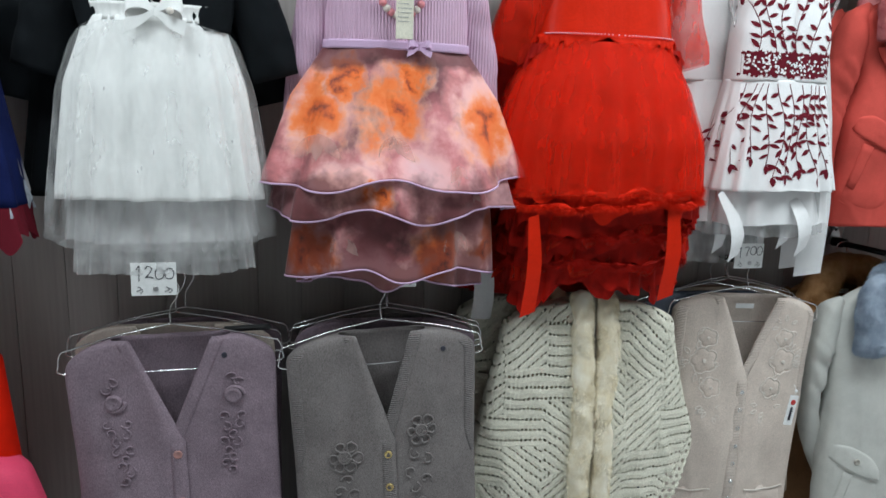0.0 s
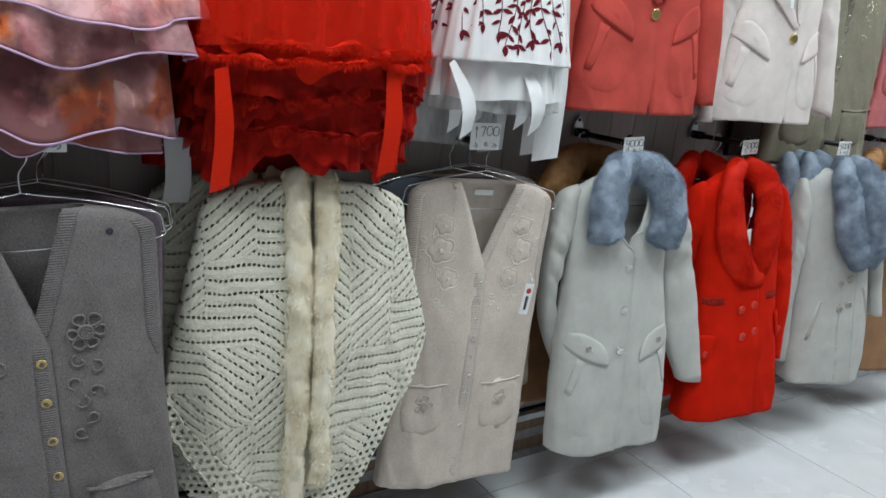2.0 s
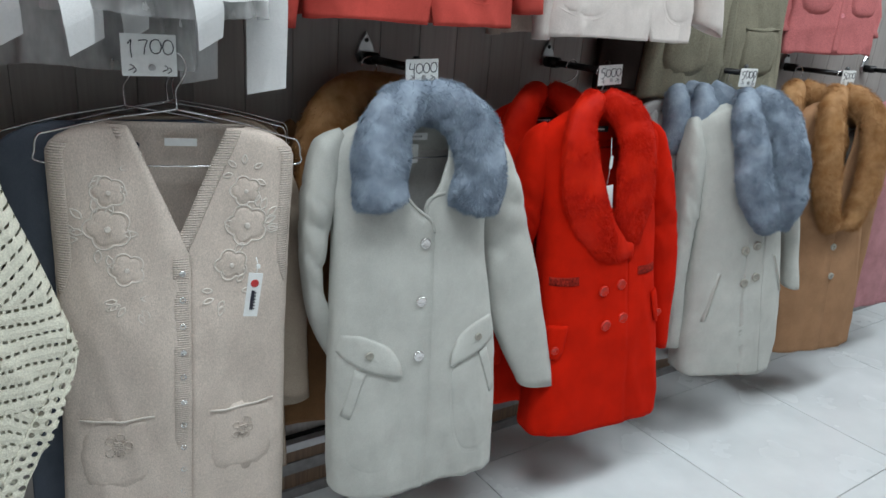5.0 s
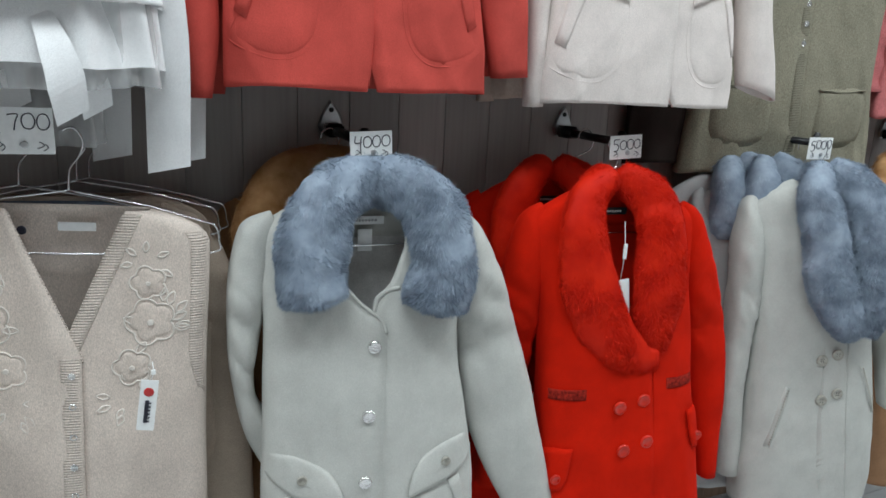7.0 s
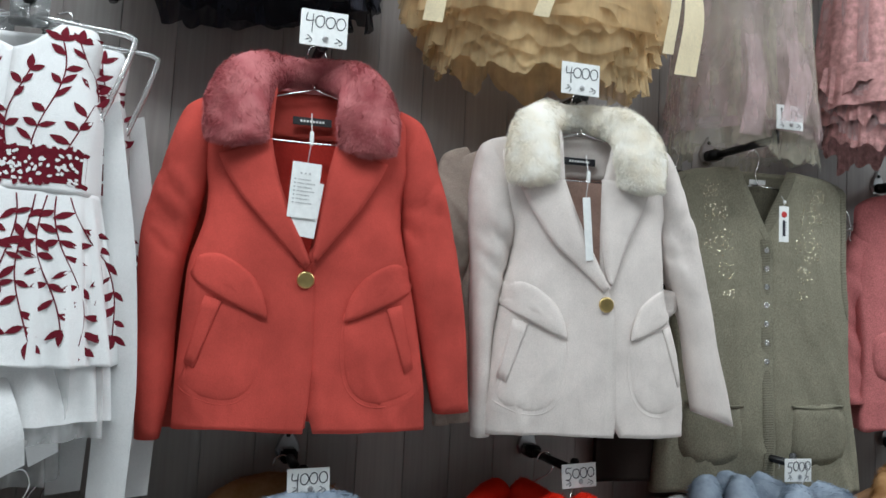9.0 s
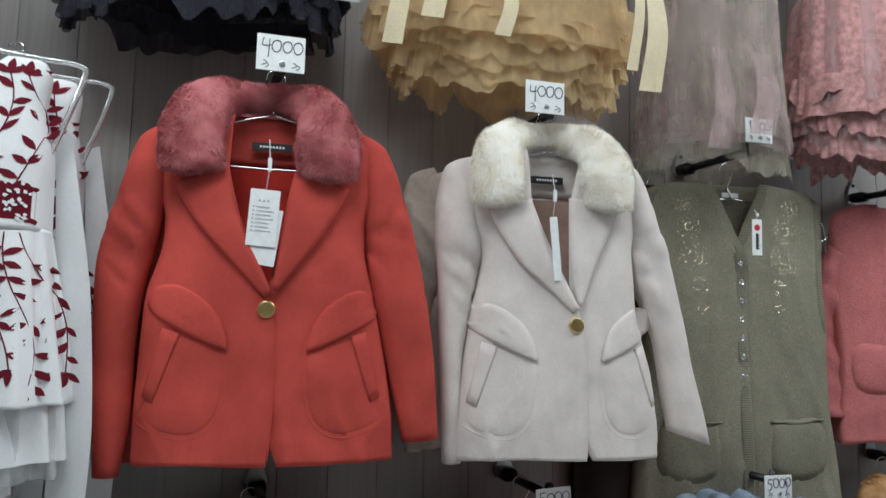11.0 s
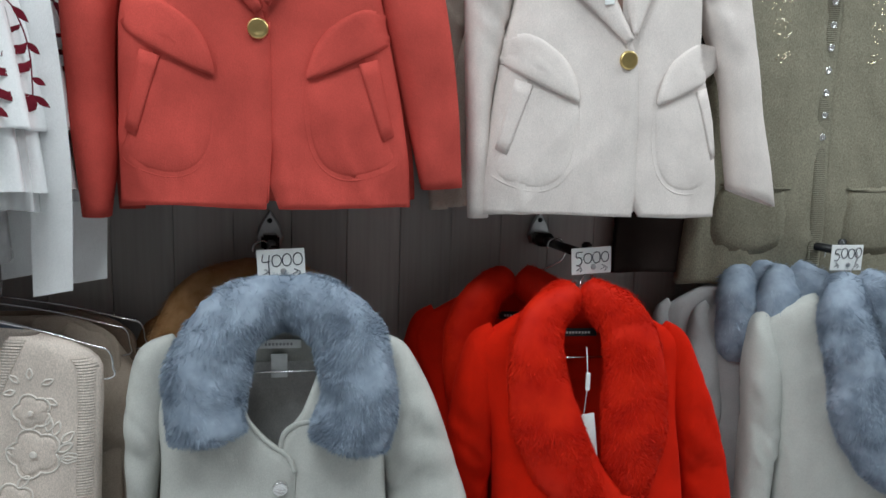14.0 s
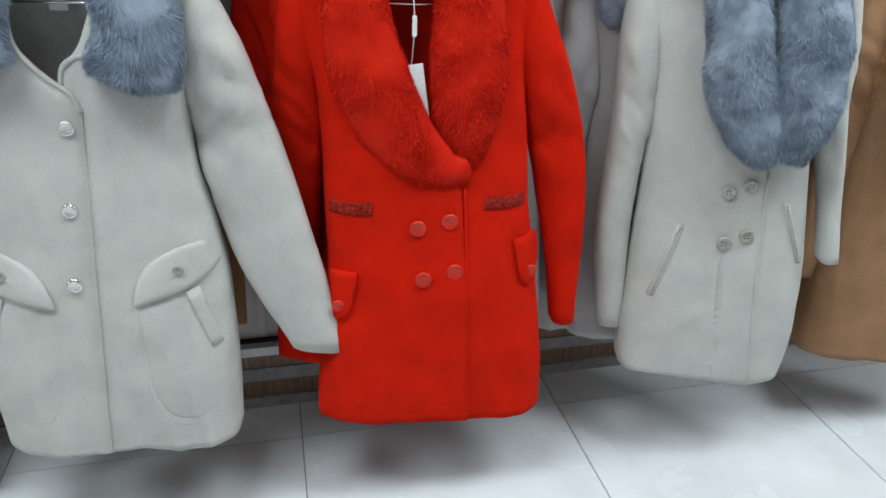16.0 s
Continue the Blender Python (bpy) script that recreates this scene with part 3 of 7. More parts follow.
def fur_pieces(path, radii, count, length, seed=0, lumps=0.006, fall=0.5):
    """A plush roll along a path and the hairs that stand on it."""
    p = smooth_path(path, 10)
    q = np.linspace(0, 1, len(p))
    ru = np.interp(q, np.linspace(0, 1, len(radii)), [a for a, b in radii])
    rw = np.interp(q, np.linspace(0, 1, len(radii)), [b for a, b in radii])
    cap = np.sqrt(np.clip(1 - np.clip(1 - np.minimum(q, 1 - q) / 0.028, 0, 1) ** 2, 0.02, 1))
    n = 28
    v, f = sweep(p, list(zip(ru * cap, rw * cap)), n)
    v = np.array(v)
    mid = np.repeat(p, n, axis=0)
    out = v - mid
    ln = np.linalg.norm(out, axis=1, keepdims=True) + 1e-9
    nrm = out / ln
    bump_ = np.array([noise.noise(Vector(c * 22) + Vector((seed, 0, 0))) + 0.5 * noise.noise(Vector(c * 55)) for c in v])[:, None]
    v = v + nrm * lumps * bump_
    # hairs
    rng = np.random.RandomState(seed + 5)
    m = len(p)
    i = rng.randint(0, m - 1, count)
    k = rng.randint(0, n, count)
    s, t = rng.rand(count, 1), rng.rand(count, 1)
    A, B, C, D = (v[ii * n + kk] for ii, kk in ((i, k), (i + 1, k), (i, (k + 1) % n), (i + 1, (k + 1) % n)))
    base = (A * (1 - s) + B * s) * (1 - t) + (C * (1 - s) + D * s) * t
    nb = nrm[i * n + k]
    along = p[i + 1] - p[i]
    along = along / (np.linalg.norm(along, axis=1, keepdims=True) + 1e-9)
    flow = np.array([[noise.noise(Vector(b * 15)), noise.noise(Vector(b * 15) + Vector((9, 0, 0))), noise.noise(Vector(b * 15) + Vector((0, 9, 0)))] for b in base])
    d1 = nb * 0.5 + flow * 0.75 + rng.randn(count, 3) * 0.13 + np.array((0, 0, -fall))
    d1 /= np.linalg.norm(d1, axis=1, keepdims=True)
    d2 = d1 + np.array((0, 0, -0.5)) + rng.randn(count, 3) * 0.2
    d2 /= np.linalg.norm(d2, axis=1, keepdims=True)
    L = length * (0.55 + 0.7 * rng.rand(count, 1))
    side = np.cross(d1, rng.randn(count, 3))
    side /= np.linalg.norm(side, axis=1, keepdims=True) + 1e-9
    w = 0.00045
    base = base - nb * 0.002
    midp = base + d1 * L * 0.55
    hv = np.empty((count * 5, 3))
    hv[0::5], hv[1::5], hv[2::5], hv[3::5], hv[4::5] = base - side * w, base + side * w, midp - side * w * 0.8, midp + side * w * 0.8, midp + d2 * L * 0.45
    hf = []
    for j in range(count):
        b = 5 * j
        hf += [(b, b + 1, b + 3, b + 2), (b + 2, b + 3, b + 4)]
    return (list(v), f), (hv.tolist(), hf)


def fur(name, parent, path, radii, material, count, length=0.016, seed=0, label="", lumps=0.006):
    roll, hairs = fur_pieces(path, radii, int(count * 1.6), length, seed, lumps)
    ob = part(name, *roll, material, parent, label)
    h = part("fur_hair", *hairs, material, ob)
    tagged(h, kind="stuff")
    return ob


def strip_data(pts, width, n=1, along=(1, 0, 0)):
    """A ribbon along points, as wide as given, that lies across the direction along."""
    p = smooth_path(pts, 6)
    a = np.array(along, float)
    v = []
    for i, q in enumerate(p):
        w = width if np.isscalar(width) else np.interp(i / (len(p) - 1), np.linspace(0, 1, len(width)), width)
        v += [q - a * w / 2, q + a * w / 2]
    return v, grid_faces(len(p), 2)


def hanger_parts(parent, w=0.215, material=None, back=0.0, hook_x=0.0):
    """A bent wire hanger: hook, shoulders, and a lower bar with looped ends."""
    hook = [(0.0, back, -0.085), (0.0, back, -0.055), (0.012, back, -0.035), (0.018, back, -0.012), (0.006, back, 0.008), (-0.012, back, 0.002), (-0.016, back, -0.012)]
    hook = [(px + hook_x * max(0.0, min(1.0, (pz + 0.085) / 0.05)), py + 0.022 * max(0.0, min(1.0, (pz + 0.085) / 0.05)), pz) for px, py, pz in hook]
    part("hook", *sweep(smooth_path(hook, 5), 0.0018, 6), material or M_CHROME, parent)
    arm = [(0, back, -0.085), (w * 0.5, back, -0.104), (w - 0.012, back, -0.128), (w + 0.010, back, -0.136), (w + 0.016, back, -0.160), (w + 0.008, back, -0.180), (w * 0.5, back, -0.185), (0, back, -0.186)]
    arm = arm + [(-x, y, z) for x, y, z in arm[::-1][1:]]
    part("wire_frame", *sweep(smooth_path(arm, 5), 0.0018, 6), material or M_CHROME, parent)


STROKES = {
    "0": [[(0.55, 0.98), (0.2, 0.86), (0.04, 0.5), (0.2, 0.12), (0.52, 0.02), (0.84, 0.16), (0.98, 0.52), (0.84, 0.88), (0.52, 0.99)]],
    "1": [[(0.25, 0.75), (0.5, 1.0), (0.48, 0.5), (0.5, -0.1)]],
    "2": [[(0.1, 0.75), (0.4, 1.0), (0.8, 0.8), (0.55, 0.4), (0.1, 0.05), (0.4, 0.1), (0.95, 0.02)]],
    "4": [[(0.25, 1.0), (0.15, 0.55), (0.5, 0.5), (0.95, 0.55)], [(0.85, 0.95), (0.8, 0.4), (0.78, -0.25)]],
    "5": [[(0.95, 0.98), (0.5, 0.98), (0.22, 0.92), (0.18, 0.58), (0.6, 0.6), (0.85, 0.32), (0.6, 0.04), (0.1, 0.02)]],
    "7": [[(0.08, 0.9), (0.5, 0.95), (0.85, 0.92), (0.62, 0.5), (0.5, 0.0)]],
}


def handwriting(text, x0, x1, z0, h, y, seed):
    """Pen strokes of digits, slightly uneven, between x0 and x1."""
    rng = random.Random(seed)
    step = (x1 - x0) / len(text)
    out = []
    for k, ch in enumerate(text):
        s, dz = rng.uniform(0.85, 1.0) * (1.0 if k == 0 else 0.82), rng.uniform(-0.05, 0.08) * h + (0.0 if k == 0 else 0.12 * h)
        for line in STROKES[ch]:
            pts = [(x0 + step * (k + 0.04 + 0.94 * px) + rng.uniform(-0.0006, 0.0006), y, z0 + dz + h * s * pz) for px, pz in line]
            out.append(sweep(smooth_path(pts, 5), 0.0009, 5))
    return join(*out)


def price_card(x, y, z, text, group, yaw=-4, size=1.0, lean=0.0, tall=0.033):
    c = thing("price_card", f"white handwritten price card reading {text} on a rail end", "price card", x, y, z, yaw, group, lean)
    w, h = 0.042 * size, tall * size
    part("card", *box_data(-w, w, -0.001, 0.001, -h, h, 0.0006), M_CARD, c, smooth=False)
    part("written_price", *handwriting(text, -0.036 * size, 0.038 * size, (tall - 0.036) * size, 0.030 * size, -0.0014, int(abs(x) * 1000)), M_INK, c, "price written by hand")
    low = 0.013 - tall
    for k, (bx, bw, bz) in enumerate(((-0.03, 0.006, low), (-0.024, 0.003, low - 0.004), (0.022, 0.006, low - 0.001), (0.029, 0.004, low - 0.004))):
        part("ink_stroke", *sweep(smooth_path([(bx * size, -0.0016, (bz + 0.005) * size), ((bx + bw * 0.6) * size, -0.0016, (bz + 0.004) * size), ((bx + bw) * size, -0.0016, bz * size), ((bx - bw * 0.4) * size, -0.0016, (bz - 0.004) * size)], 4), 0.0006, 4), M_INK, c)
    part("pin", *disc(0.003, -0.001, (low + 0.001) * size, 0.0055 * size, 0.003), M_STEEL, c)
    return c


def bracket(x, z, reach, group):
    """A display arm screwed to the wall."""
    b = thing("display_arm", "black metal display arm screwed to the panelled wall", "display arm", x, 0, z, 0, group)
    out = [(0.0, 0.04), (0.018, 0.012), (0.026, -0.012), (0.018, -0.03), (-0.018, -0.03), (-0.026, -0.012), (-0.018, 0.012)]
    v = [(px, -0.004, pz) for px, pz in out] + [(px * 0.85, -0.009, pz * 0.85) for px, pz in out]
    n = len(out)
    part("wall_plate", v, [tuple(range(n, 2 * n))[::-1]] + [(k, (k + 1) % n, n + (k + 1) % n, n + k) for k in range(n)], M_STEEL, b, "bright steel wall plate", smooth=False)
    part("screw", *disc(0, -0.009, 0.02, 0.005, 0.003), M_BLACK, b)
    part("arm", *join(box_data(-0.008, 0.008, -reach, -0.006, -0.026, -0.010, 0.003), box_data(-0.016, 0.016, -0.05, -0.006, -0.030, -0.004, 0.004)), M_BLACK, b)
    part("end_stop", *box_data(-0.009, 0.009, -reach - 0.006, -reach + 0.004, -0.03, 0.006, 0.003), M_BLACK, b)
    return b


# ---- the shop: walls, ceiling, lamps ----
X0, X1, Y0 = -3.2, 6.4, -3.7


def slab(name, dims, material, label, kind="structure", b=0.0):
    return tagged(part(name, *box_data(*dims, b), material, None, label, smooth=False), label, kind=kind)


wall_north = slab("wall_north", (X0, X1, 0.012, 0.15, 0, CEILING), M_GREYBAND, "display wall clad in vertical grey-beige laminate planks")
slab("wall_south", (X0, X1, Y0 - 0.12, Y0, 0, CEILING), M_PAINT, "plain painted wall across the aisle")
slab("wall_west", (X0 - 0.12, X0, Y0 - 0.12, 0.15, 0, CEILING), M_PAINT, "plain painted end wall")
slab("wall_east", (X1, X1 + 0.12, Y0 - 0.12, 0.15, 0, CEILING), M_PAINT, "plain painted end wall")
slab("ceiling", (X0 - 0.12, X1 + 0.12, Y0 - 0.12, 0.15, CEILING, CEILING + 0.1), M_CEIL, "plain white ceiling")
floor = slab("floor", (X0, X1, Y0, 0.012, -0.1, -0.004), M_GROUT, "pale glossy floor tiles with thin dark joints")

base = thing("baseboard", "striped wood and grey skirting under the display wall", "", 0, 0, 0)
tagged(base, kind="structure")
part("grey_strip", *box_data(X0, X1, -0.030, 0.0, 0.0, 0.028), M_GREYBAND, base, smooth=False)
part("wood_strip", *box_data(X0, X1, -0.022, 0.0, 0.028, 0.072), M_STRIP, base, "brown striped wood strip", smooth=False)
part("grey_strip", *box_data(X0, X1, -0.026, 0.0, 0.072, 0.106), M_GREYBAND, base, smooth=False)
part("wood_strip", *box_data(X0, X1, -0.022, 0.0, 0.106, 0.146), M_STRIP, base, "brown striped wood strip", smooth=False)
part("white_cap", *box_data(X0, X1, -0.034, 0.0, 0.146, 0.168), M_WHITEBAND, base, "white capping strip", smooth=False)
part("shadow_gap", *box_data(X0, X1, -0.012, 0.0, 0.168, 0.174), M_BLACKRUB, base, smooth=False)

for sx, sy in LAMP_SPOTS:
    lamp = thing("ceiling_light", "white flat rectangular ceiling light, switched on", "ceiling light", sx, sy, CEILING, 0, "ceiling lights")
    part("frame", *join(box_data(-0.66, 0.66, -0.31, -0.28, -0.05, 0), box_data(-0.66, 0.66, 0.28, 0.31, -0.05, 0), box_data(-0.66, -0.63, -0.28, 0.28, -0.05, 0), box_data(0.63, 0.66, -0.28, 0.28, -0.05, 0)), M_WHITEBAND, lamp, smooth=False)
    part("diffuser", *box_data(-0.63, 0.63, -0.28, 0.28, -0.04, -0.03), M_GLOW, lamp, smooth=False)


# ---- coats ----
def along(pts, n):
    """n points spread evenly by index along a smooth line through pts."""
    q = smooth_path(pts, 10)
    t = np.linspace(0, len(q) - 1, n)
    return np.stack([np.interp(t, np.arange(len(q)), q[:, k]) for k in range(q.shape[1])], axis=1)


def opening_line(stops):
    """Front edges of a garment from (z, left edge, right edge) stops."""
    s = sorted(stops)
    zs, xl, xr = ([r[k] for r in s] for k in range(3))
    return lambda z: (float(np.interp(z, zs, xl)), float(np.interp(z, zs, xr)))


def tailored_shell(sides, deep=1.0, swing=0.0, seed=1, shoulder=0.195, drop=0.0, crease=0.0068):
    """A fitted body. sides: (z, left, right, half depth) below the armholes; the shoulders slope from the neck."""
    rows = [(-0.090, 0, 0.066, 0.026), (-0.104, 0, 0.110, 0.030), (-0.128 - drop, 0, shoulder * 0.90, 0.034), (-0.146 - drop, 0, shoulder * 0.985, 0.036), (-0.175 - drop, 0, shoulder, 0.040), (-0.22, 0, shoulder * 0.965, 0.046)]
    rows += [(z, (a + b) / 2, (b - a) / 2, d) for z, a, b, d in sides]
    sh = Shell([(z, x, w, d * deep) for z, x, w, d in rows], 0.012, 5, seed, 0.66, wob=0.006, hem=0.008, crease=crease, flare_from=-0.5)
    sh.swing = swing
    return sh


def tailored_sleeve(outer, inner, depth, y_line, seed=0, n=28, m=46, folds=0.0065):
    """A set-in sleeve lofted between its outer and its inner line, flattened, with pulls at the elbow."""
    o = along([(x, 0, z) for x, z in outer], m)
    i = along([(x, 0, z) for x, z in inner], m)
    t = np.linspace(0, 1, m)
    dep = np.interp(t, np.linspace(0, 1, len(depth)), depth)
    yy = np.interp(t, np.linspace(0, 1, len(y_line)), y_line)
    v = []
    for k in range(m):
        mid, half = (o[k] + i[k]) / 2, (o[k] - i[k]) / 2
        for j in range(n):
            a = 2 * math.pi * j / n
            ca, sa = math.copysign(abs(math.cos(a)) ** 0.8, math.cos(a)), math.copysign(abs(math.sin(a)) ** 0.8, math.sin(a))
            p = mid + half * ca
            elbow = math.exp(-((t[k] - 0.5) / 0.16) ** 2)
            w = noise.noise(Vector((p[0] * 9 + seed, seed, p[2] * 7))) + 0.5 * noise.noise(Vector((p[0] * 24, seed, p[2] * 9)))
            pull = 1 - abs(noise.noise(Vector((p[0] * 9 - p[2] * 4 + seed, p[2] * 20 + p[0] * 14, seed))))
            dy = folds * w * (0.5 + t[k]) + folds * 2.2 * elbow * (pull ** 5 - 0.3)
            v.append((p[0], yy[k] + dep[k] * sa + dy * (1 if sa > 0 else -1) * -1, p[2]))
    f = grid_faces(m, n, True)
    f.append(tuple(range(n))[::-1])
    return v, f


def front_loft(sh, roll, edge, nu=30, nv=9, lift=0.017, rim=0.010):
    """Cloth folded back from a roll line to its free edge, lying on the front."""
    a = along([(x, 0, z) for x, z in roll], nu)
    b = along([(x, 0, z) for x, z in edge], nu)
    v = []
    for i in range(nu):
        for j in range(nv):
            t = j / (nv - 1)
            x, z = (a[i] * (1 - t) + b[i] * t)[[0, 2]]
            v.append(sh.front(x, z, rim + (lift - rim) * (1 - t) ** 0.6 - 0.006 * max(0.0, 1 - t * 6)))
    return v, grid_faces(nu, nv)


def round_outline(pts, per=5):
    q = smooth_path([(x, 0, z) for x, z in pts] + [(pts[0][0], 0, pts[0][1])], per)
    return [(x, z) for x, _, z in q[:-1]]


def straight_outline(pts, per=6):
    """The same corners, with points added along the straight sides."""
    out = []
    for (xa, za), (xb, zb) in zip(pts, pts[1:] + pts[:1]):
        out += [(xa + (xb - xa) * k / per, za + (zb - za) * k / per) for k in range(per)]
    return out


def coat_base(name, label, x, y, z, yaw, cloth, lining, sides, edges, sleeves, seed, group, deep=1.0, swing=0.0, collar_label=None, category="coat", shoulder=0.195, y_sleeve=(0.0, 0.004, 0.006, 0.0), drop=0.0, hook_x=0.0):
    root = thing(name, label, category, x, y, z, yaw, group)
    sh = tailored_shell(sides, deep, swing, seed, shoulder, drop)
    part("body", *sh.mesh(edges), cloth, root, thick=0.005)
    # inside of the back, seen through the neck
    inner = Shell([(-0.085, 0, 0.068, 0.022), (-0.2, 0, shoulder * 0.8, 0.030), (-0.47, 0, shoulder * 0.75, 0.034)], 0.03, 13, seed, flare_from=-0.19)
    rows, cols = 20, 40
    v = [inner.at(math.pi * (0.06 + 0.88 * j / (cols - 1)), -0.088 - 0.37 * i / (rows - 1)) for i in range(rows) for j in range(cols)]
    part("lining", *(v, grid_faces(rows, cols)), lining, root, "gathered lining inside the back")
    facing = Shell([(-0.086, 0, 0.066, 0.019), (-0.178, 0, shoulder * 0.7, 0.026)], 0.0, 5, seed, wob=0.002)
    v = [facing.at(math.pi * (0.08 + 0.84 * j / 23), -0.088 - 0.088 * i / 7) for i in range(8) for j in range(24)]
    part("neck_facing", *(v, grid_faces(8, 24)), cloth, root, thick=0.002)
    if collar_label:
        part("neck_label", *box_data(-0.036, 0.036, 0.010, 0.0125, -0.150, -0.135, 0.0006), collar_label, root, "woven label in the neck", smooth=False)
        part("label_print", *join(*[box_data(-0.022 + 0.0058 * k, -0.0185 + 0.0058 * k, 0.0088, 0.0096, -0.1445, -0.1405) for k in range(8)]), M_CARD if collar_label is M_LABEL else M_GREYPRINT, root, smooth=False)
    for side, (outer, inner_line) in zip((-1, 1), sleeves):
        part("sleeve", *tailored_sleeve(outer, inner_line, (0.012 * deep, 0.036 * deep, 0.042 * deep, 0.036 * deep, 0.030 * deep, 0.026 * deep), y_sleeve if np.isscalar(y_sleeve[0]) else y_sleeve[(side + 1) // 2], seed + side), cloth, root, thick=0.004)
    hanger_parts(root, shoulder * 0.70, hook_x=hook_x)
    return root, sh


def button_row(root, sh, spots, r, material, name="button", h=0.006, dish=0.35):
    for bx, bz in spots:
        p = sh.front(bx, bz, 0.004)
        b = part(name, *disc(p[0], p[1], p[2], r, h, dish=dish), material, root)
        if material is M_HORN:
            for hx, hz in ((-1, -1), (1, -1), (-1, 1), (1, 1)):
                part("thread_hole", *disc(p[0] + hx * r * 0.2, p[1] - h * (1 - dish) - 0.0002, p[2] + hz * r * 0.2, r * 0.1, 0.0004, 8), M_INK, b)


def u_fur(root, material, spread, low, count, seed, wide=0.056, top=-0.05, front=0.082, length=0.013, label="", low_r=None, cx=0.0):
    low_r = low_r or low
    path = [(cx - spread, -front, low), (cx - spread - 0.008, -front + 0.01, low * 0.5 + top * 0.8), (cx - spread * 0.78, -0.04, top - 0.03), (cx * 0.6, 0.0, top),
            (cx + spread * 0.78, -0.04, top - 0.03), (cx + spread + 0.008, -front + 0.01, low_r * 0.5 + top * 0.8), (cx + spread * 0.88, -front, low_r)]
    radii = [(wide * 0.92, 0.030), (wide * 1.02, 0.032), (wide * 0.9, 0.036), (0.042, 0.038), (wide * 0.9, 0.036), (wide, 0.032), (wide * 1.05, 0.030)]
    return fur("fur_collar", root, path, radii, material, count, length, seed, label)


def flap_pocket(root, sh, side, flap, welt, seam, cloth, btn=None, c=0.0, up=0.0):
    """A pocket with a curved flap, a slanted welt and a rounded stitched pouch; c: the line the pair is mirrored about."""
    f = lambda pts: [(c + side * px, pz + up) for px, pz in pts]
    part("pocket", *sh.patch(round_outline(f(seam), 5), 0.0015, 6, 0.003), cloth, root, thick=0.001)
    part("pocket_seam", *sh.cord(f(seam), 0.0018, 0.0014, 5), cloth, root)
    part("pocket_welt", *sh.patch(straight_outline(f(welt)), 0.0045, 3, 0.001, 0.004), cloth, root, thick=0.003)
    fl = part("pocket_flap", *sh.patch(round_outline(f(flap)), 0.0065, 6, 0.003, 0.0065, True), cloth, root, thick=0.004)
    if btn:
        p = sh.front(c + side * btn[0], btn[1] + up, 0.0095)
        part("button", *disc(*p, 0.0095, 0.005, dish=0.5), btn[2], fl)


JFLAP = [(0.196, -0.405), (0.150, -0.402), (0.105, -0.428), (0.078, -0.462), (0.066, -0.503), (0.076, -0.507), (0.128, -0.484), (0.186, -0.452), (0.198, -0.43)]
JWELT = [(0.170, -0.475), (0.142, -0.484), (0.180, -0.598), (0.197, -0.588)]
JSEAM = [(0.150, -0.475), (0.196, -0.60), (0.203, -0.632), (0.150, -0.655), (0.105, -0.652), (0.074, -0.620), (0.062, -0.56), (0.066, -0.495)]


def swing_tag(root, x, y, z0, length, w, h, turn=0.0, lines=True, material=None, second=False):
    """A paper tag on a thread."""
    part("tag_thread", *sweep([(x, y, z0), (x + 0.003, y - 0.008, z0 - length * 0.5), (x - 0.002, y - 0.01, z0 - length)], 0.0008, 4), M_THREAD, root)
    part("thread_clip", *box_data(x - 0.001, x + 0.006, y - 0.011, y - 0.006, z0 - length * 0.62, z0 - length * 0.36, 0.001), M_CARD, root, smooth=False)
    v, f = box_data(-w / 2, w / 2, -0.0008, 0.0008, -h, 0, 0.0006)
    tag = part("paper_tag", v, f, material or M_CARD, root, "white paper tag with small print", smooth=False)
    tag.matrix_basis = pose(x - 0.002, y - 0.012, z0 - length + 0.004, 0, turn, 0)
    if second:
        t2 = part("paper_tag", v, f, M_CARD, root, smooth=False)
        t2.matrix_basis = pose(x + 0.004, y - 0.009, z0 - length - 0.028, 0, turn + 4, 0)
    if lines:
        rng = random.Random(int(w * 1000))
        for k in range(8):
            # a heading and rows of small characters, each with a box before it
            zz = -h * (0.2 + 0.07 * k) - (0.004 if k else 0)
            marks = [] if k == 0 else [box_data(-w * 0.38, -w * 0.33, -0.0016, -0.0012, zz - 0.0012, zz + 0.0012)]
            q = -w * (0.26 if k else 0.2)
            while q < w * (0.2 if k == 0 else 0.16 + 0.2 * rng.random()):
                s = 0.0028 if k == 0 else 0.0017
                marks.append(box_data(q, q + s, -0.0016, -0.0012, zz - s * 0.5, zz + s * 0.5))
                q += s * (2.6 if k == 0 else 1.5)
            part("print_line", *join(*marks), M_GREYPRINT, tag, smooth=False)
    return tag


def brand_tag(root, x, y, z0, turn=4):
    tag = swing_tag(root, x, y, z0, 0.03, 0.026, 0.086, turn, False)
    part("round_mark", *disc(0, -0.001, -0.02, 0.0075, 0.0008), M_LOGO, tag)
    part("lettering_bar", *box_data(-0.004, 0.002, -0.0018, -0.0012, -0.072, -0.034), M_INK, tag, smooth=False)
    part("lettering_bar", *join(*[box_data(-0.004, 0.005, -0.0018, -0.0012, -0.040 - 0.0062 * k, -0.0375 - 0.0062 * k) for k in range(6)]), M_INK, tag, smooth=False)


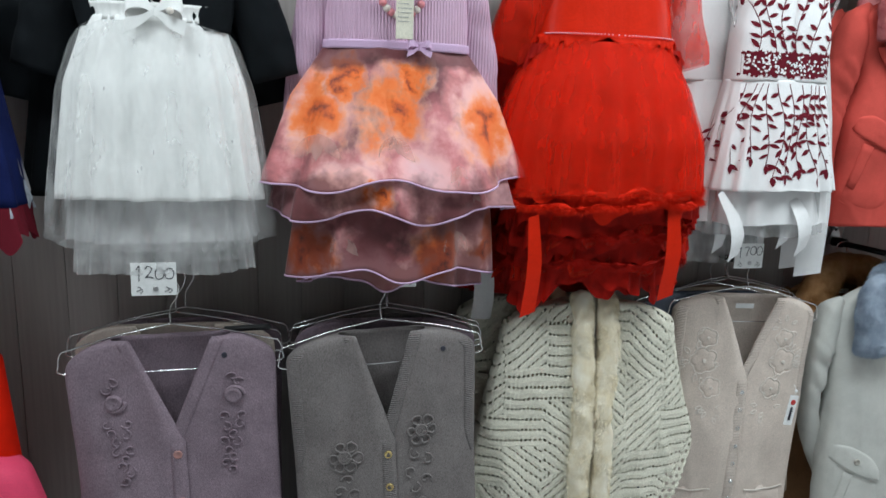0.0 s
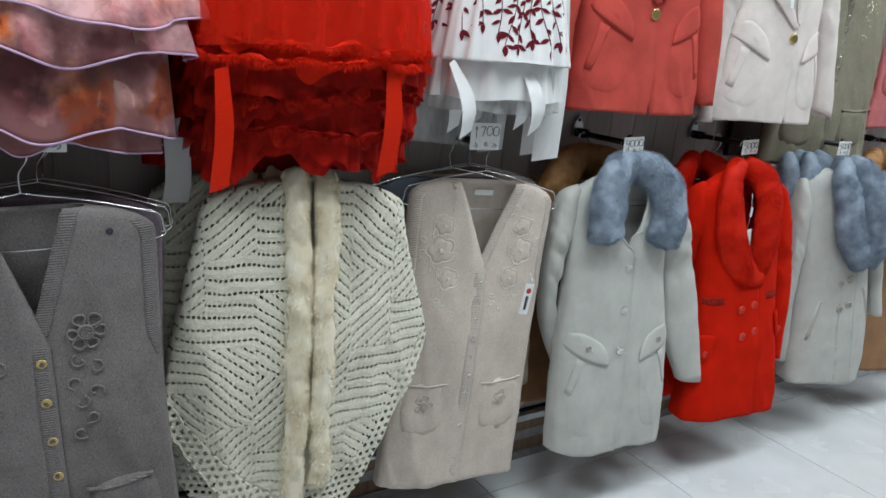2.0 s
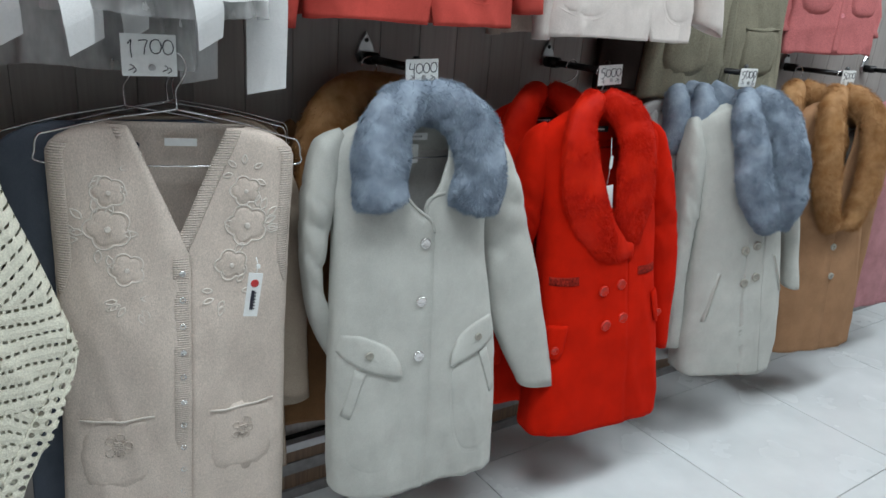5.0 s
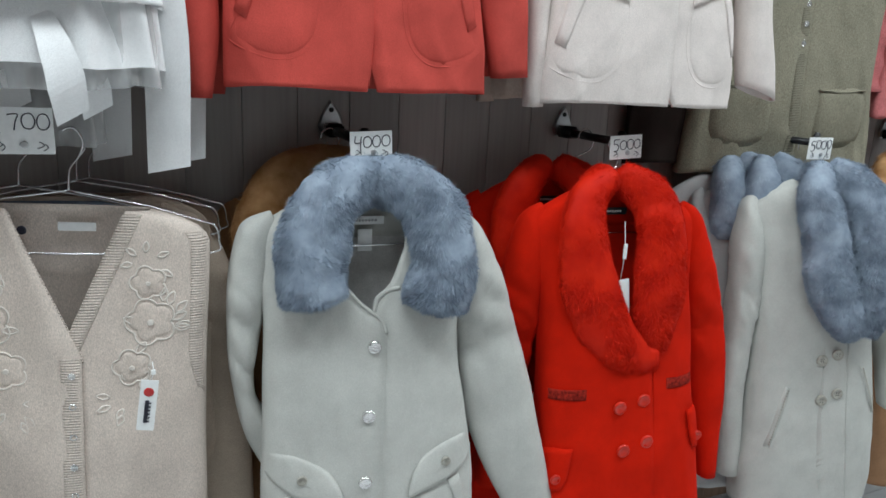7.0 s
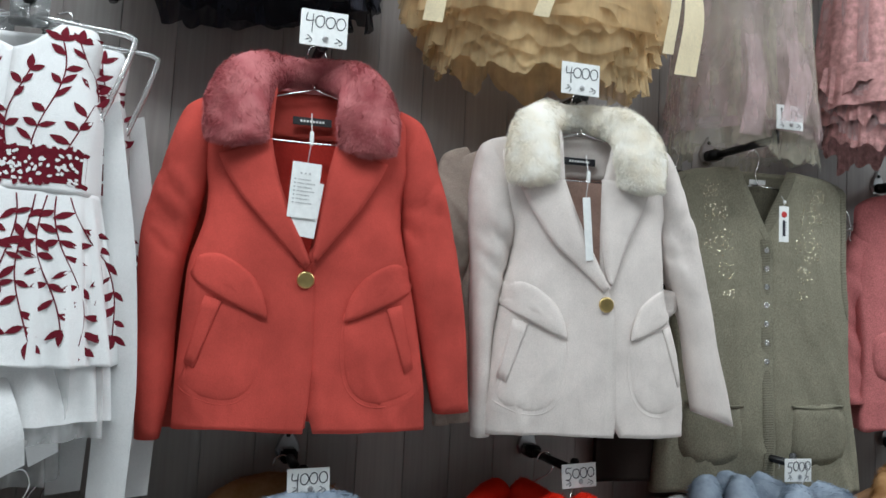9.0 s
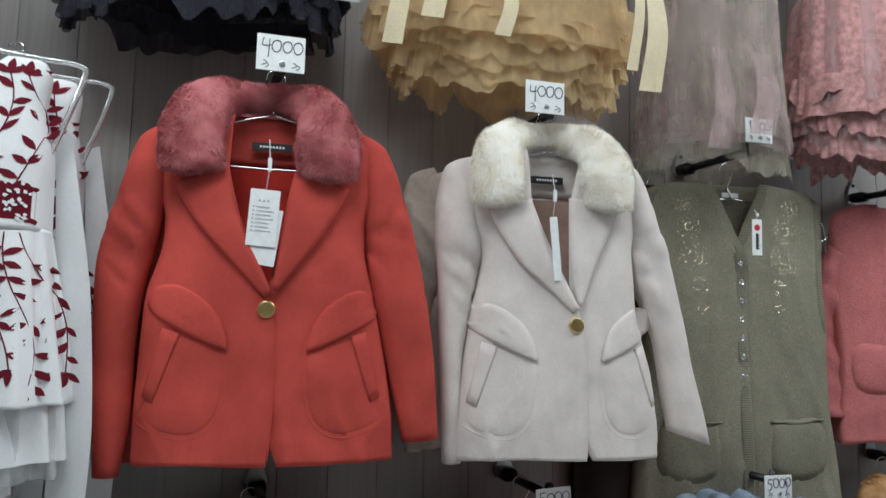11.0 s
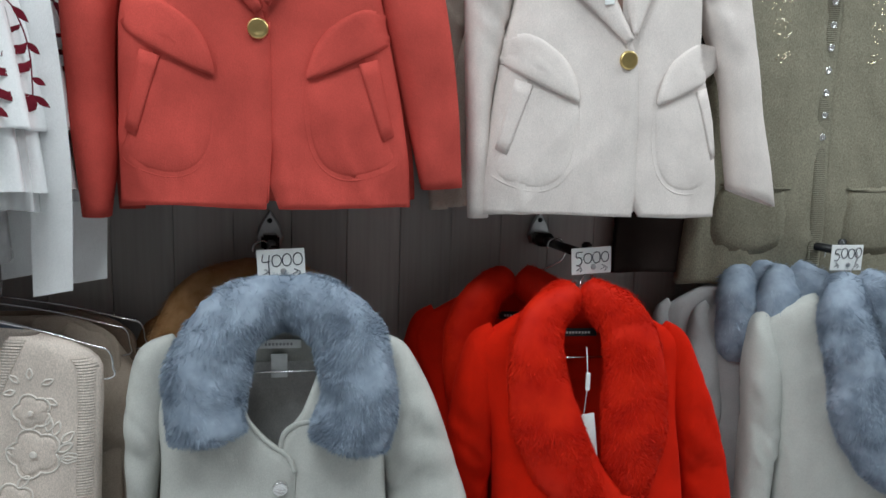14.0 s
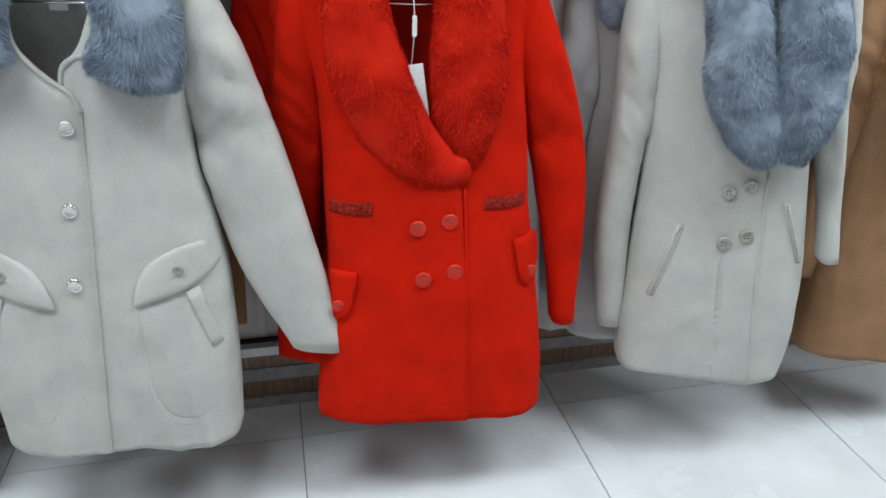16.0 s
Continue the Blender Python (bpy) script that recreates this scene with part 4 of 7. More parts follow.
def jacket(x, y, z, yaw, cloth, lining, fur_m, label, sides, edges, sleeves, seed, group, lapels=(), front=(), c=0.0, cf=0.0, tag=True, detail=True, count=34000, swing=0.0):
    hem = min(s[0] for s in sides)
    root, sh = coat_base("jacket", label, x, y, z, yaw, cloth, lining, sides, edges, sleeves, seed, group, 1.0 if detail else 0.4, swing, collar_label=M_LABEL, category="jacket")
    # two broad lobes joined by a narrow roll behind the neck
    path = [(-0.114, -0.066, -0.212), (-0.118, -0.062, -0.15), (-0.100, -0.04, -0.088), (-0.055, -0.002, -0.056), (0, 0.018, -0.05), (0.055, -0.002, -0.056), (0.098, -0.04, -0.088), (0.112, -0.062, -0.15), (0.110, -0.066, -0.212)]
    path = [(px + cf, py, pz) for px, py, pz in path]
    fr = [(0.052, 0.019), (0.054, 0.022), (0.046, 0.027), (0.030, 0.026), (0.022, 0.022), (0.030, 0.026), (0.046, 0.027), (0.054, 0.022), (0.052, 0.019)]
    if detail or fur_m is F_ROSE:
        fur("fur_collar", root, path, fr, fur_m, count if detail else 3000, 0.010, seed, "short plush fur collar", 0.004)
    if not detail:
        return root
    for roll, edge in lapels:
        part("lapel", *front_loft(sh, roll, edge), cloth, root, thick=0.005)
    for side in (-1, 1):
        flap_pocket(root, sh, side, JFLAP, JWELT, JSEAM, cloth, None, c)
        part("seam", *sh.cord([(c + side * 0.15, -0.26), (c + side * 0.115, -0.34), (c + side * 0.10, -0.42), (c + side * 0.09, -0.45)], 0.0014, -0.0004), cloth, root)
        # the armhole seam where the sleeve is set in
        part("armhole_seam", *sh.cord([(side * 0.185, -0.165), (side * 0.178, -0.23), (side * 0.166, -0.30), (side * 0.172, -0.36)], 0.002, 0.0), cloth, root)
    part("front_edge", *sh.cord(front, 0.0026, 0.003), cloth, root)
    bx = front[0][0] - 0.014
    button_row(root, sh, [(bx, -0.44)], 0.0155, M_BRASS, h=0.007, dish=0.25)
    part("buttonhole", *sh.cord([(bx - 0.036, -0.437), (bx - 0.012, -0.44)], 0.0014, 0.002, 3), cloth, root)
    if tag:
        swing_tag(root, -0.004, -0.058, -0.145, 0.095, 0.05, 0.098, 3, True, None, True)
    else:
        swing_tag(root, -0.012, -0.058, -0.145, 0.09, 0.016, 0.125, -5, False)
    return root


ROWU = "jackets and dresses on the upper arms"
ROWL = "coats and vests on the lower arms"
RAD = [(0.018, 0.018), (0.034, 0.026), (0.05, 0.03), (0.055, 0.028), (0.05, 0.023), (0.046, 0.018)]


def hang(side, shoulder, elbow, cuff, y_cuff=-0.01):
    """The line of a sleeve from its shoulder to its cuff."""
    return [(side * (shoulder - 0.055), 0.002, -0.134), (side * (shoulder - 0.016), 0.006, -0.168), (side * (shoulder + 0.002), 0.01, -0.225), (side * (shoulder * 0.5 + elbow[0] * 0.5 + 0.012), 0.018, elbow[1] * 0.5 - 0.1), (side * elbow[0], 0.024, elbow[1]), (side * cuff[0], y_cuff, cuff[1])]


def straight_sleeves(out=0.25, cuff=-0.76, width=0.08, lean=0.0):
    """Sleeves that hang straight down beside the body."""
    pair = []
    for s in (-1, 1):
        o = [(s * 0.175, -0.125), (s * 0.205, -0.15), (s * 0.23, -0.23), (s * (out - 0.005) + lean * 0.3, -0.38), (s * out + lean * 0.6, -0.55), (s * (out - 0.005) + lean, cuff)]
        i = [(s * 0.15, -0.15), (s * 0.16, -0.24), (s * 0.165, -0.33), (s * (out - width) + lean * 0.4, -0.46), (s * (out - width) + lean * 0.7, -0.6), (s * (out - width * 0.9) + lean, cuff)]
        pair.append((o, i))
    return pair


coral_sides = [(-0.283, -0.170, 0.171, 0.050), (-0.34, -0.172, 0.172, 0.052), (-0.42, -0.196, 0.192, 0.054), (-0.53, -0.200, 0.216, 0.058), (-0.63, -0.202, 0.232, 0.060), (-0.70, -0.202, 0.236, 0.060)]
coral_edges = opening_line([(-0.09, -0.066, 0.060), (-0.20, -0.070, 0.045), (-0.293, -0.044, 0.030), (-0.35, -0.02, 0.014), (-0.415, 0.010, 0.004), (-0.45, 0.018, -0.02), (-0.55, 0.021, -0.02), (-0.62, 0.020, 0.004), (-0.70, 0.014, 0.032)])
coral_sl = [([(-0.170, -0.113), (-0.205, -0.130), (-0.226, -0.155), (-0.245, -0.220), (-0.268, -0.304), (-0.279, -0.37), (-0.275, -0.52), (-0.262, -0.722)], [(-0.155, -0.14), (-0.168, -0.20), (-0.175, -0.26), (-0.188, -0.33), (-0.206, -0.42), (-0.213, -0.52), (-0.213, -0.63), (-0.226, -0.722)]),
            ([(0.165, -0.110), (0.195, -0.124), (0.213, -0.145), (0.235, -0.20), (0.256, -0.262), (0.287, -0.385), (0.310, -0.531), (0.321, -0.668)], [(0.150, -0.14), (0.163, -0.20), (0.170, -0.26), (0.176, -0.32), (0.190, -0.40), (0.212, -0.49), (0.238, -0.59), (0.258, -0.672)])]
coral_lapels = [([(-0.070, -0.195), (-0.058, -0.25), (-0.042, -0.297), (-0.018, -0.350), (0.010, -0.412)], [(-0.157, -0.228), (-0.140, -0.262), (-0.108, -0.306), (-0.056, -0.360), (0.002, -0.420)]),
                ([(0.042, -0.20), (0.032, -0.25), (0.026, -0.297), (0.020, -0.350), (0.014, -0.402)], [(0.138, -0.222), (0.120, -0.262), (0.092, -0.310), (0.054, -0.360), (0.018, -0.408)])]
jacket(1.15, -0.205, 1.90, -6, M_CORAL, M_CORALLIN, F_ROSE, "coral red wool jacket with rose fur collar and gold button", coral_sides, coral_edges, coral_sl, 3, ROWU, coral_lapels, [(0.018, -0.43), (0.020, -0.52), (0.020, -0.61), (0.015, -0.692)], 0.008, -0.014)
jacket(1.185, -0.085, 1.90, -6, M_CORAL, M_CORALLIN, F_ROSE, "second coral red wool jacket hanging behind the first", coral_sides, coral_edges, coral_sl, 4, ROWU, detail=False)
cream_sides = [(-0.283, -0.142, 0.172, 0.050), (-0.34, -0.140, 0.176, 0.052), (-0.42, -0.160, 0.180, 0.056), (-0.53, -0.176, 0.212, 0.060), (-0.63, -0.186, 0.228, 0.062), (-0.697, -0.188, 0.232, 0.062)]
cream_edges = opening_line([(-0.09, -0.055, 0.060), (-0.20, -0.050, 0.030), (-0.30, -0.012, 0.026), (-0.36, 0.016, 0.026), (-0.41, 0.040, 0.030), (-0.45, 0.052, 0.012), (-0.55, 0.058, 0.012), (-0.63, 0.058, 0.03), (-0.697, 0.056, 0.072)])
white_sl = [([(-0.165, -0.108), (-0.200, -0.120), (-0.218, -0.140), (-0.230, -0.20), (-0.231, -0.27), (-0.223, -0.382), (-0.215, -0.56), (-0.208, -0.708)], [(-0.145, -0.14), (-0.146, -0.20), (-0.142, -0.26), (-0.142, -0.32), (-0.162, -0.42), (-0.178, -0.52), (-0.180, -0.62), (-0.176, -0.706)]),
            ([(0.155, -0.096), (0.182, -0.106), (0.200, -0.130), (0.228, -0.20), (0.262, -0.295), (0.291, -0.407), (0.314, -0.53), (0.354, -0.68)], [(0.145, -0.13), (0.158, -0.19), (0.168, -0.25), (0.182, -0.32), (0.212, -0.40), (0.240, -0.48), (0.252, -0.56), (0.266, -0.650)])]
cream_lapels = [([(-0.054, -0.195), (-0.034, -0.25), (-0.012, -0.302), (0.014, -0.355), (0.040, -0.408)], [(-0.140, -0.220), (-0.116, -0.262), (-0.072, -0.324), (-0.024, -0.366), (0.030, -0.414)]),
                ([(0.024, -0.19), (0.022, -0.25), (0.024, -0.302), (0.030, -0.355), (0.040, -0.398)], [(0.136, -0.196), (0.112, -0.25), (0.082, -0.308), (0.062, -0.356), (0.044, -0.402)])]
jacket(1.705, -0.222, 1.885, -8, M_CREAMW, fabric("blush_lining", (0.6, 0.4, 0.33), rough=0.5, fuzz=0.1), F_IVORY, "off-white wool jacket with ivory fur collar and gold button", cream_sides, cream_edges, white_sl, 6, ROWU, cream_lapels, [(0.050, -0.43), (0.056, -0.52), (0.058, -0.61), (0.057, -0.688)], 0.024, -0.008, tag=False)
jacket(1.67, -0.085, 1.885, -6, fabric("sand_wool", (0.5, 0.41, 0.35)), M_GREYLIN, F_IVORY, "sand-coloured wool jacket hanging behind the off-white one", cream_sides, cream_edges, white_sl, 7, ROWU, detail=False)


CFLAP = [(0.186, -0.535), (0.145, -0.538), (0.095, -0.562), (0.070, -0.592), (0.060, -0.628), (0.070, -0.632), (0.135, -0.612), (0.186, -0.582), (0.192, -0.56)]
CWELT = [(0.160, -0.610), (0.138, -0.618), (0.172, -0.722), (0.188, -0.714)]
CSEAM = [(0.150, -0.61), (0.186, -0.74), (0.182, -0.83), (0.140, -0.858), (0.095, -0.850), (0.070, -0.80), (0.062, -0.72), (0.064, -0.63)]


def long_coat(x, y, z, yaw, cloth, lining, fur_m, label, sides, edges, sleeves, seed, detail=True, count=42000, swing=0.0, y_sleeve=(0.0, 0.0, -0.01, -0.03)):
    hem = min(s[0] for s in sides)
    root, sh = coat_base("coat", label, x, y, z, yaw, cloth, lining, sides, edges, sleeves, seed, ROWL, 1.0 if detail else 0.4, swing, collar_label=M_CARD, drop=0.012, y_sleeve=y_sleeve)
    if not detail:
        u_fur(root, fur_m, 0.112, -0.262, 4000, seed, 0.06, -0.062, 0.06, 0.014)
        return root
    u_fur(root, fur_m, 0.108, -0.268, count, seed, 0.058, -0.066, 0.080, 0.012, "thick blue-grey fur collar", -0.290, 0.012)
    part("care_label", *box_data(-0.012, 0.014, 0.006, 0.0078, -0.198, -0.158, 0.0005), M_CARD, root, smooth=False)
    part("front_edge", *sh.cord([(edges(q)[0], q) for q in (-0.33, -0.5, -0.7, -0.85, hem + 0.006)], 0.0024, 0.004), cloth, root)
    part("neck_edge", *sh.cord([(edges(q)[0], q) for q in (-0.33, -0.304, -0.284, -0.262, -0.235, -0.19)], 0.0045, 0.004), cloth, root)
    part("neck_edge", *sh.cord([(0.006, -0.292), (0.012, -0.268), (0.030, -0.254), (0.052, -0.25)], 0.0045, 0.001), cloth, root)
    for side in (-1, 1):
        flap_pocket(root, sh, side, CFLAP, CWELT, CSEAM, cloth, (0.132, -0.577, M_HORN), 0.008)
        part("seam", *sh.cord([(side * 0.15 + 0.008, -0.25), (side * 0.115 + 0.008, -0.35), (side * 0.098 + 0.008, -0.46), (side * 0.10 + 0.008, -0.56)], 0.0016, -0.0004), cloth, root)
        part("armhole_seam", *sh.cord([(side * 0.187, -0.18), (side * 0.180, -0.24), (side * 0.172, -0.30), (side * 0.174, -0.37)], 0.002, 0.0), cloth, root)
    spots = [(0.006, -0.352), (-0.006, -0.474), (-0.014, -0.592)]
    button_row(root, sh, spots, 0.0125, M_SILVER, h=0.008, dish=0.15)
    for bx, bz in spots:
        part("buttonhole", *sh.cord([(bx - 0.03, bz + 0.002), (bx - 0.012, bz + 0.002)], 0.0013, 0.002, 3), cloth, root)
    return root


dove_sides = [(-0.31, -0.176, 0.171, 0.050), (-0.40, -0.180, 0.172, 0.054), (-0.50, -0.182, 0.190, 0.058), (-0.60, -0.186, 0.206, 0.064), (-0.75, -0.190, 0.210, 0.070), (-0.84, -0.192, 0.208, 0.072), (-0.910, -0.188, 0.204, 0.070)]
dove_edges = opening_line([(-0.09, -0.066, 0.070), (-0.18, -0.056, 0.062), (-0.235, -0.048, 0.040), (-0.262, -0.030, 0.018), (-0.284, -0.008, 0.006), (-0.304, 0.018, -0.002), (-0.33, 0.028, -0.012), (-0.5, 0.020, -0.02), (-0.784, 0.004, -0.03), (-0.910, -0.004, -0.03)])
dove_sl = [([(-0.165, -0.122), (-0.200, -0.136), (-0.218, -0.160), (-0.234, -0.235), (-0.238, -0.323), (-0.234, -0.42), (-0.205, -0.56), (-0.13, -0.70)], [(-0.150, -0.15), (-0.165, -0.21), (-0.176, -0.27), (-0.184, -0.33), (-0.198, -0.42), (-0.185, -0.49), (-0.13, -0.56), (-0.06, -0.64)]),
           ([(0.165, -0.124), (0.200, -0.140), (0.222, -0.170), (0.252, -0.230), (0.284, -0.32), (0.318, -0.43), (0.358, -0.59), (0.402, -0.768)], [(0.150, -0.16), (0.162, -0.23), (0.168, -0.29), (0.174, -0.36), (0.186, -0.45), (0.210, -0.55), (0.245, -0.64), (0.306, -0.756)])]
long_coat(1.175, -0.225, 1.115, -6, M_DOVE, M_GREYLIN, F_BLUE, "pale grey wool coat with blue-grey fur collar", dove_sides, dove_edges, dove_sl, 11, swing=0.10, y_sleeve=((0.0, 0.004, 0.01, 0.03), (0.0, -0.005, -0.022, -0.05)))
plain_edges = opening_line([(-0.09, -0.06, 0.06), (-0.2, -0.05, 0.05), (-0.40, 0.016, 0.0), (-0.45, 0.02, -0.02), (-1.0, 0.02, -0.02)])
back_sides = [(-0.31, -0.176, 0.176, 0.050), (-0.45, -0.18, 0.18, 0.056), (-0.65, -0.20, 0.20, 0.06), (-0.86, -0.21, 0.21, 0.06)]
long_coat(1.15, -0.075, 1.11, -10, M_BROWN, M_GREYLIN, F_TAN, "brown wool coat with tan fur collar hanging behind", back_sides, plain_edges, straight_sleeves(0.25, -0.80), 12, False)

# red coat with a shawl collar of fur
red_sides = [(-0.29, -0.158, 0.180, 0.050), (-0.40, -0.150, 0.192, 0.054), (-0.50, -0.150, 0.198, 0.058), (-0.60, -0.146, 0.216, 0.064), (-0.75, -0.158, 0.236, 0.070), (-0.84, -0.172, 0.244, 0.072), (-0.904, -0.174, 0.246, 0.070)]
red_edges = opening_line([(-0.09, -0.060, 0.060), (-0.2, -0.05, 0.050), (-0.30, -0.02, 0.045), (-0.40, 0.04, 0.05), (-0.45, 0.075, 0.03), (-0.6, 0.086, 0.03), (-0.904, 0.10, 0.05)])
red_sl = [([(-0.165, -0.122), (-0.190, -0.138), (-0.206, -0.170), (-0.222, -0.25), (-0.230, -0.34), (-0.236, -0.45), (-0.240, -0.60), (-0.235, -0.77)], [(-0.145, -0.16), (-0.150, -0.22), (-0.153, -0.30), (-0.152, -0.38), (-0.158, -0.47), (-0.166, -0.56), (-0.172, -0.66), (-0.186, -0.77)]),
          ([(0.165, -0.122), (0.192, -0.138), (0.212, -0.170), (0.246, -0.245), (0.282, -0.34), (0.305, -0.44), (0.314, -0.58), (0.314, -0.76)], [(0.150, -0.16), (0.166, -0.23), (0.180, -0.30), (0.198, -0.38), (0.216, -0.46), (0.236, -0.55), (0.256, -0.65), (0.272, -0.758)])]
for k, (dx, dy) in enumerate(((0, 0), (-0.075, 0.12))):
    red, rsh = coat_base("coat", "bright red wool coat with red fur shawl collar" if k == 0 else "second red coat with fur collar hanging behind", 1.70 + dx, -0.24 + dy, 1.115 + 0.004 * k, -7 - 4 * k, M_REDW, M_REDW, red_sides, red_edges, red_sl, 21 + k, ROWL, 1.0 - 0.5 * k, 0.11 if k == 0 else 0.05, collar_label=M_LABEL, drop=0.012, y_sleeve=((0.0, 0.01, 0.03, 0.06), (0.0, 0.0, -0.005, -0.03)), hook_x=-dx)
    g = 1.0 - 0.35 * k
    fur("fur_collar", red, [(0.092, -0.084 * g, -0.432), (0.050, -0.084 * g, -0.434), (0.004, -0.080 * g, -0.405), (-0.042, -0.074 * g, -0.350), (-0.078, -0.068 * g, -0.266), (-0.094, -0.056 * g, -0.175), (-0.076, -0.03, -0.108), (-0.012, 0.014, -0.064)],
        [(0.020, 0.012), (0.034, 0.015), (0.047, 0.017), (0.058, 0.018), (0.060, 0.019), (0.048, 0.023), (0.040, 0.028), (0.030, 0.028)], F_RED, 26000 if k == 0 else 4000, 0.010, 31 + k, "red fur shawl collar", 0.003)
    fur("fur_collar", red, [(0.090, -0.074 * g, -0.425), (0.082, -0.073 * g, -0.37), (0.084, -0.070 * g, -0.287), (0.082, -0.056 * g, -0.175), (0.064, -0.03, -0.108), (0.0, 0.014, -0.064)],
        [(0.018, 0.012), (0.045, 0.016), (0.061, 0.018), (0.053, 0.022), (0.043, 0.027), (0.030, 0.028)], F_RED, 20000 if k == 0 else 4000, 0.010, 33 + k, "", 0.003)
    if k:
        continue
    part("front_edge", *rsh.cord([(0.082, -0.46), (0.088, -0.6), (0.094, -0.8), (0.100, -0.898)], 0.003, 0.004), M_REDW, red)
    part("waist_seam", *rsh.cord([(-0.148, -0.505), (-0.06, -0.522), (0.03, -0.518)], 0.0018, 0.0), M_REDW, red)
    part("waist_seam", *rsh.cord([(0.10, -0.512), (0.15, -0.505), (0.198, -0.495)], 0.0018, 0.0), M_REDW, red)
    for side, x0, x1, zl in ((-1, -0.148, -0.070, -0.500), (1, 0.115, 0.190, -0.490)):
        part("lace_trim", *rsh.strip(lambda q, e=x0: e, lambda q, e=x1: e, zl - 0.012, zl + 0.010, 6, 18, 0.003, 0.001), M_REDLACE, red, "patterned lace inset at the waist", thick=0.001)
        fx, fz = (-0.133, -0.672) if side < 0 else (0.205, -0.618)
        fl = part("pocket_flap", *rsh.patch(round_outline([(fx - side * 0.034, fz + 0.062), (fx + side * 0.012, fz + 0.056), (fx + side * 0.020, fz + 0.0), (fx + side * 0.002, fz - 0.026), (fx - side * 0.020, fz - 0.008)], 4), 0.008, 5, 0.003, 0.0075), M_REDW, red, thick=0.005)
        p = rsh.front(fx, fz, 0.0135)
        part("button", *disc(*p, 0.011, 0.005, dish=0.5), M_REDBTN, fl)
        part("seam", *rsh.cord([(side * 0.085 + 0.04, -0.525), (side * 0.10 + 0.04, -0.70), (side * 0.125 + 0.045, -0.896)], 0.0016, -0.0004), M_REDW, red)
        part("armhole_seam", *rsh.cord([(side * 0.187, -0.18), (side * 0.176, -0.25), (side * 0.165 + 0.01, -0.32), (side * 0.165 + 0.015, -0.39)], 0.002, 0.0), M_REDW, red)
    button_row(red, rsh, [(0.004, -0.532), (0.058, -0.520), (0.014, -0.622), (0.068, -0.608)], 0.0145, M_REDBTN, h=0.006, dish=0.5)
    swing_tag(red, -0.006, -0.056, -0.150, 0.12, 0.036, 0.115, -8, False)

# grey coats with fur stoles
grey_sides = [(-0.29, -0.130, 0.155, 0.050), (-0.40, -0.126, 0.164, 0.054), (-0.52, -0.124, 0.182, 0.060), (-0.65, -0.126, 0.204, 0.066), (-0.80, -0.128, 0.214, 0.070), (-0.890, -0.120, 0.204, 0.070)]
grey_edges = opening_line([(-0.09, -0.060, 0.060), (-0.2, -0.045, 0.05), (-0.40, 0.06, 0.05), (-0.45, 0.084, 0.03), (-0.65, 0.105, 0.03), (-0.890, 0.13, 0.05)])
grey_sl = [([(-0.160, -0.122), (-0.182, -0.140), (-0.192, -0.18), (-0.196, -0.26), (-0.192, -0.36), (-0.196, -0.48), (-0.196, -0.63), (-0.172, -0.812)], [(-0.140, -0.16), (-0.132, -0.22), (-0.122, -0.28), (-0.118, -0.36), (-0.130, -0.46), (-0.134, -0.56), (-0.132, -0.67), (-0.124, -0.815)]),
           ([(0.160, -0.122), (0.184, -0.140), (0.196, -0.18), (0.206, -0.25), (0.214, -0.33), (0.224, -0.41), (0.240, -0.52), (0.258, -0.63)], [(0.145, -0.16), (0.152, -0.22), (0.160, -0.28), (0.172, -0.36), (0.188, -0.43), (0.202, -0.49), (0.216, -0.56), (0.230, -0.636)])]
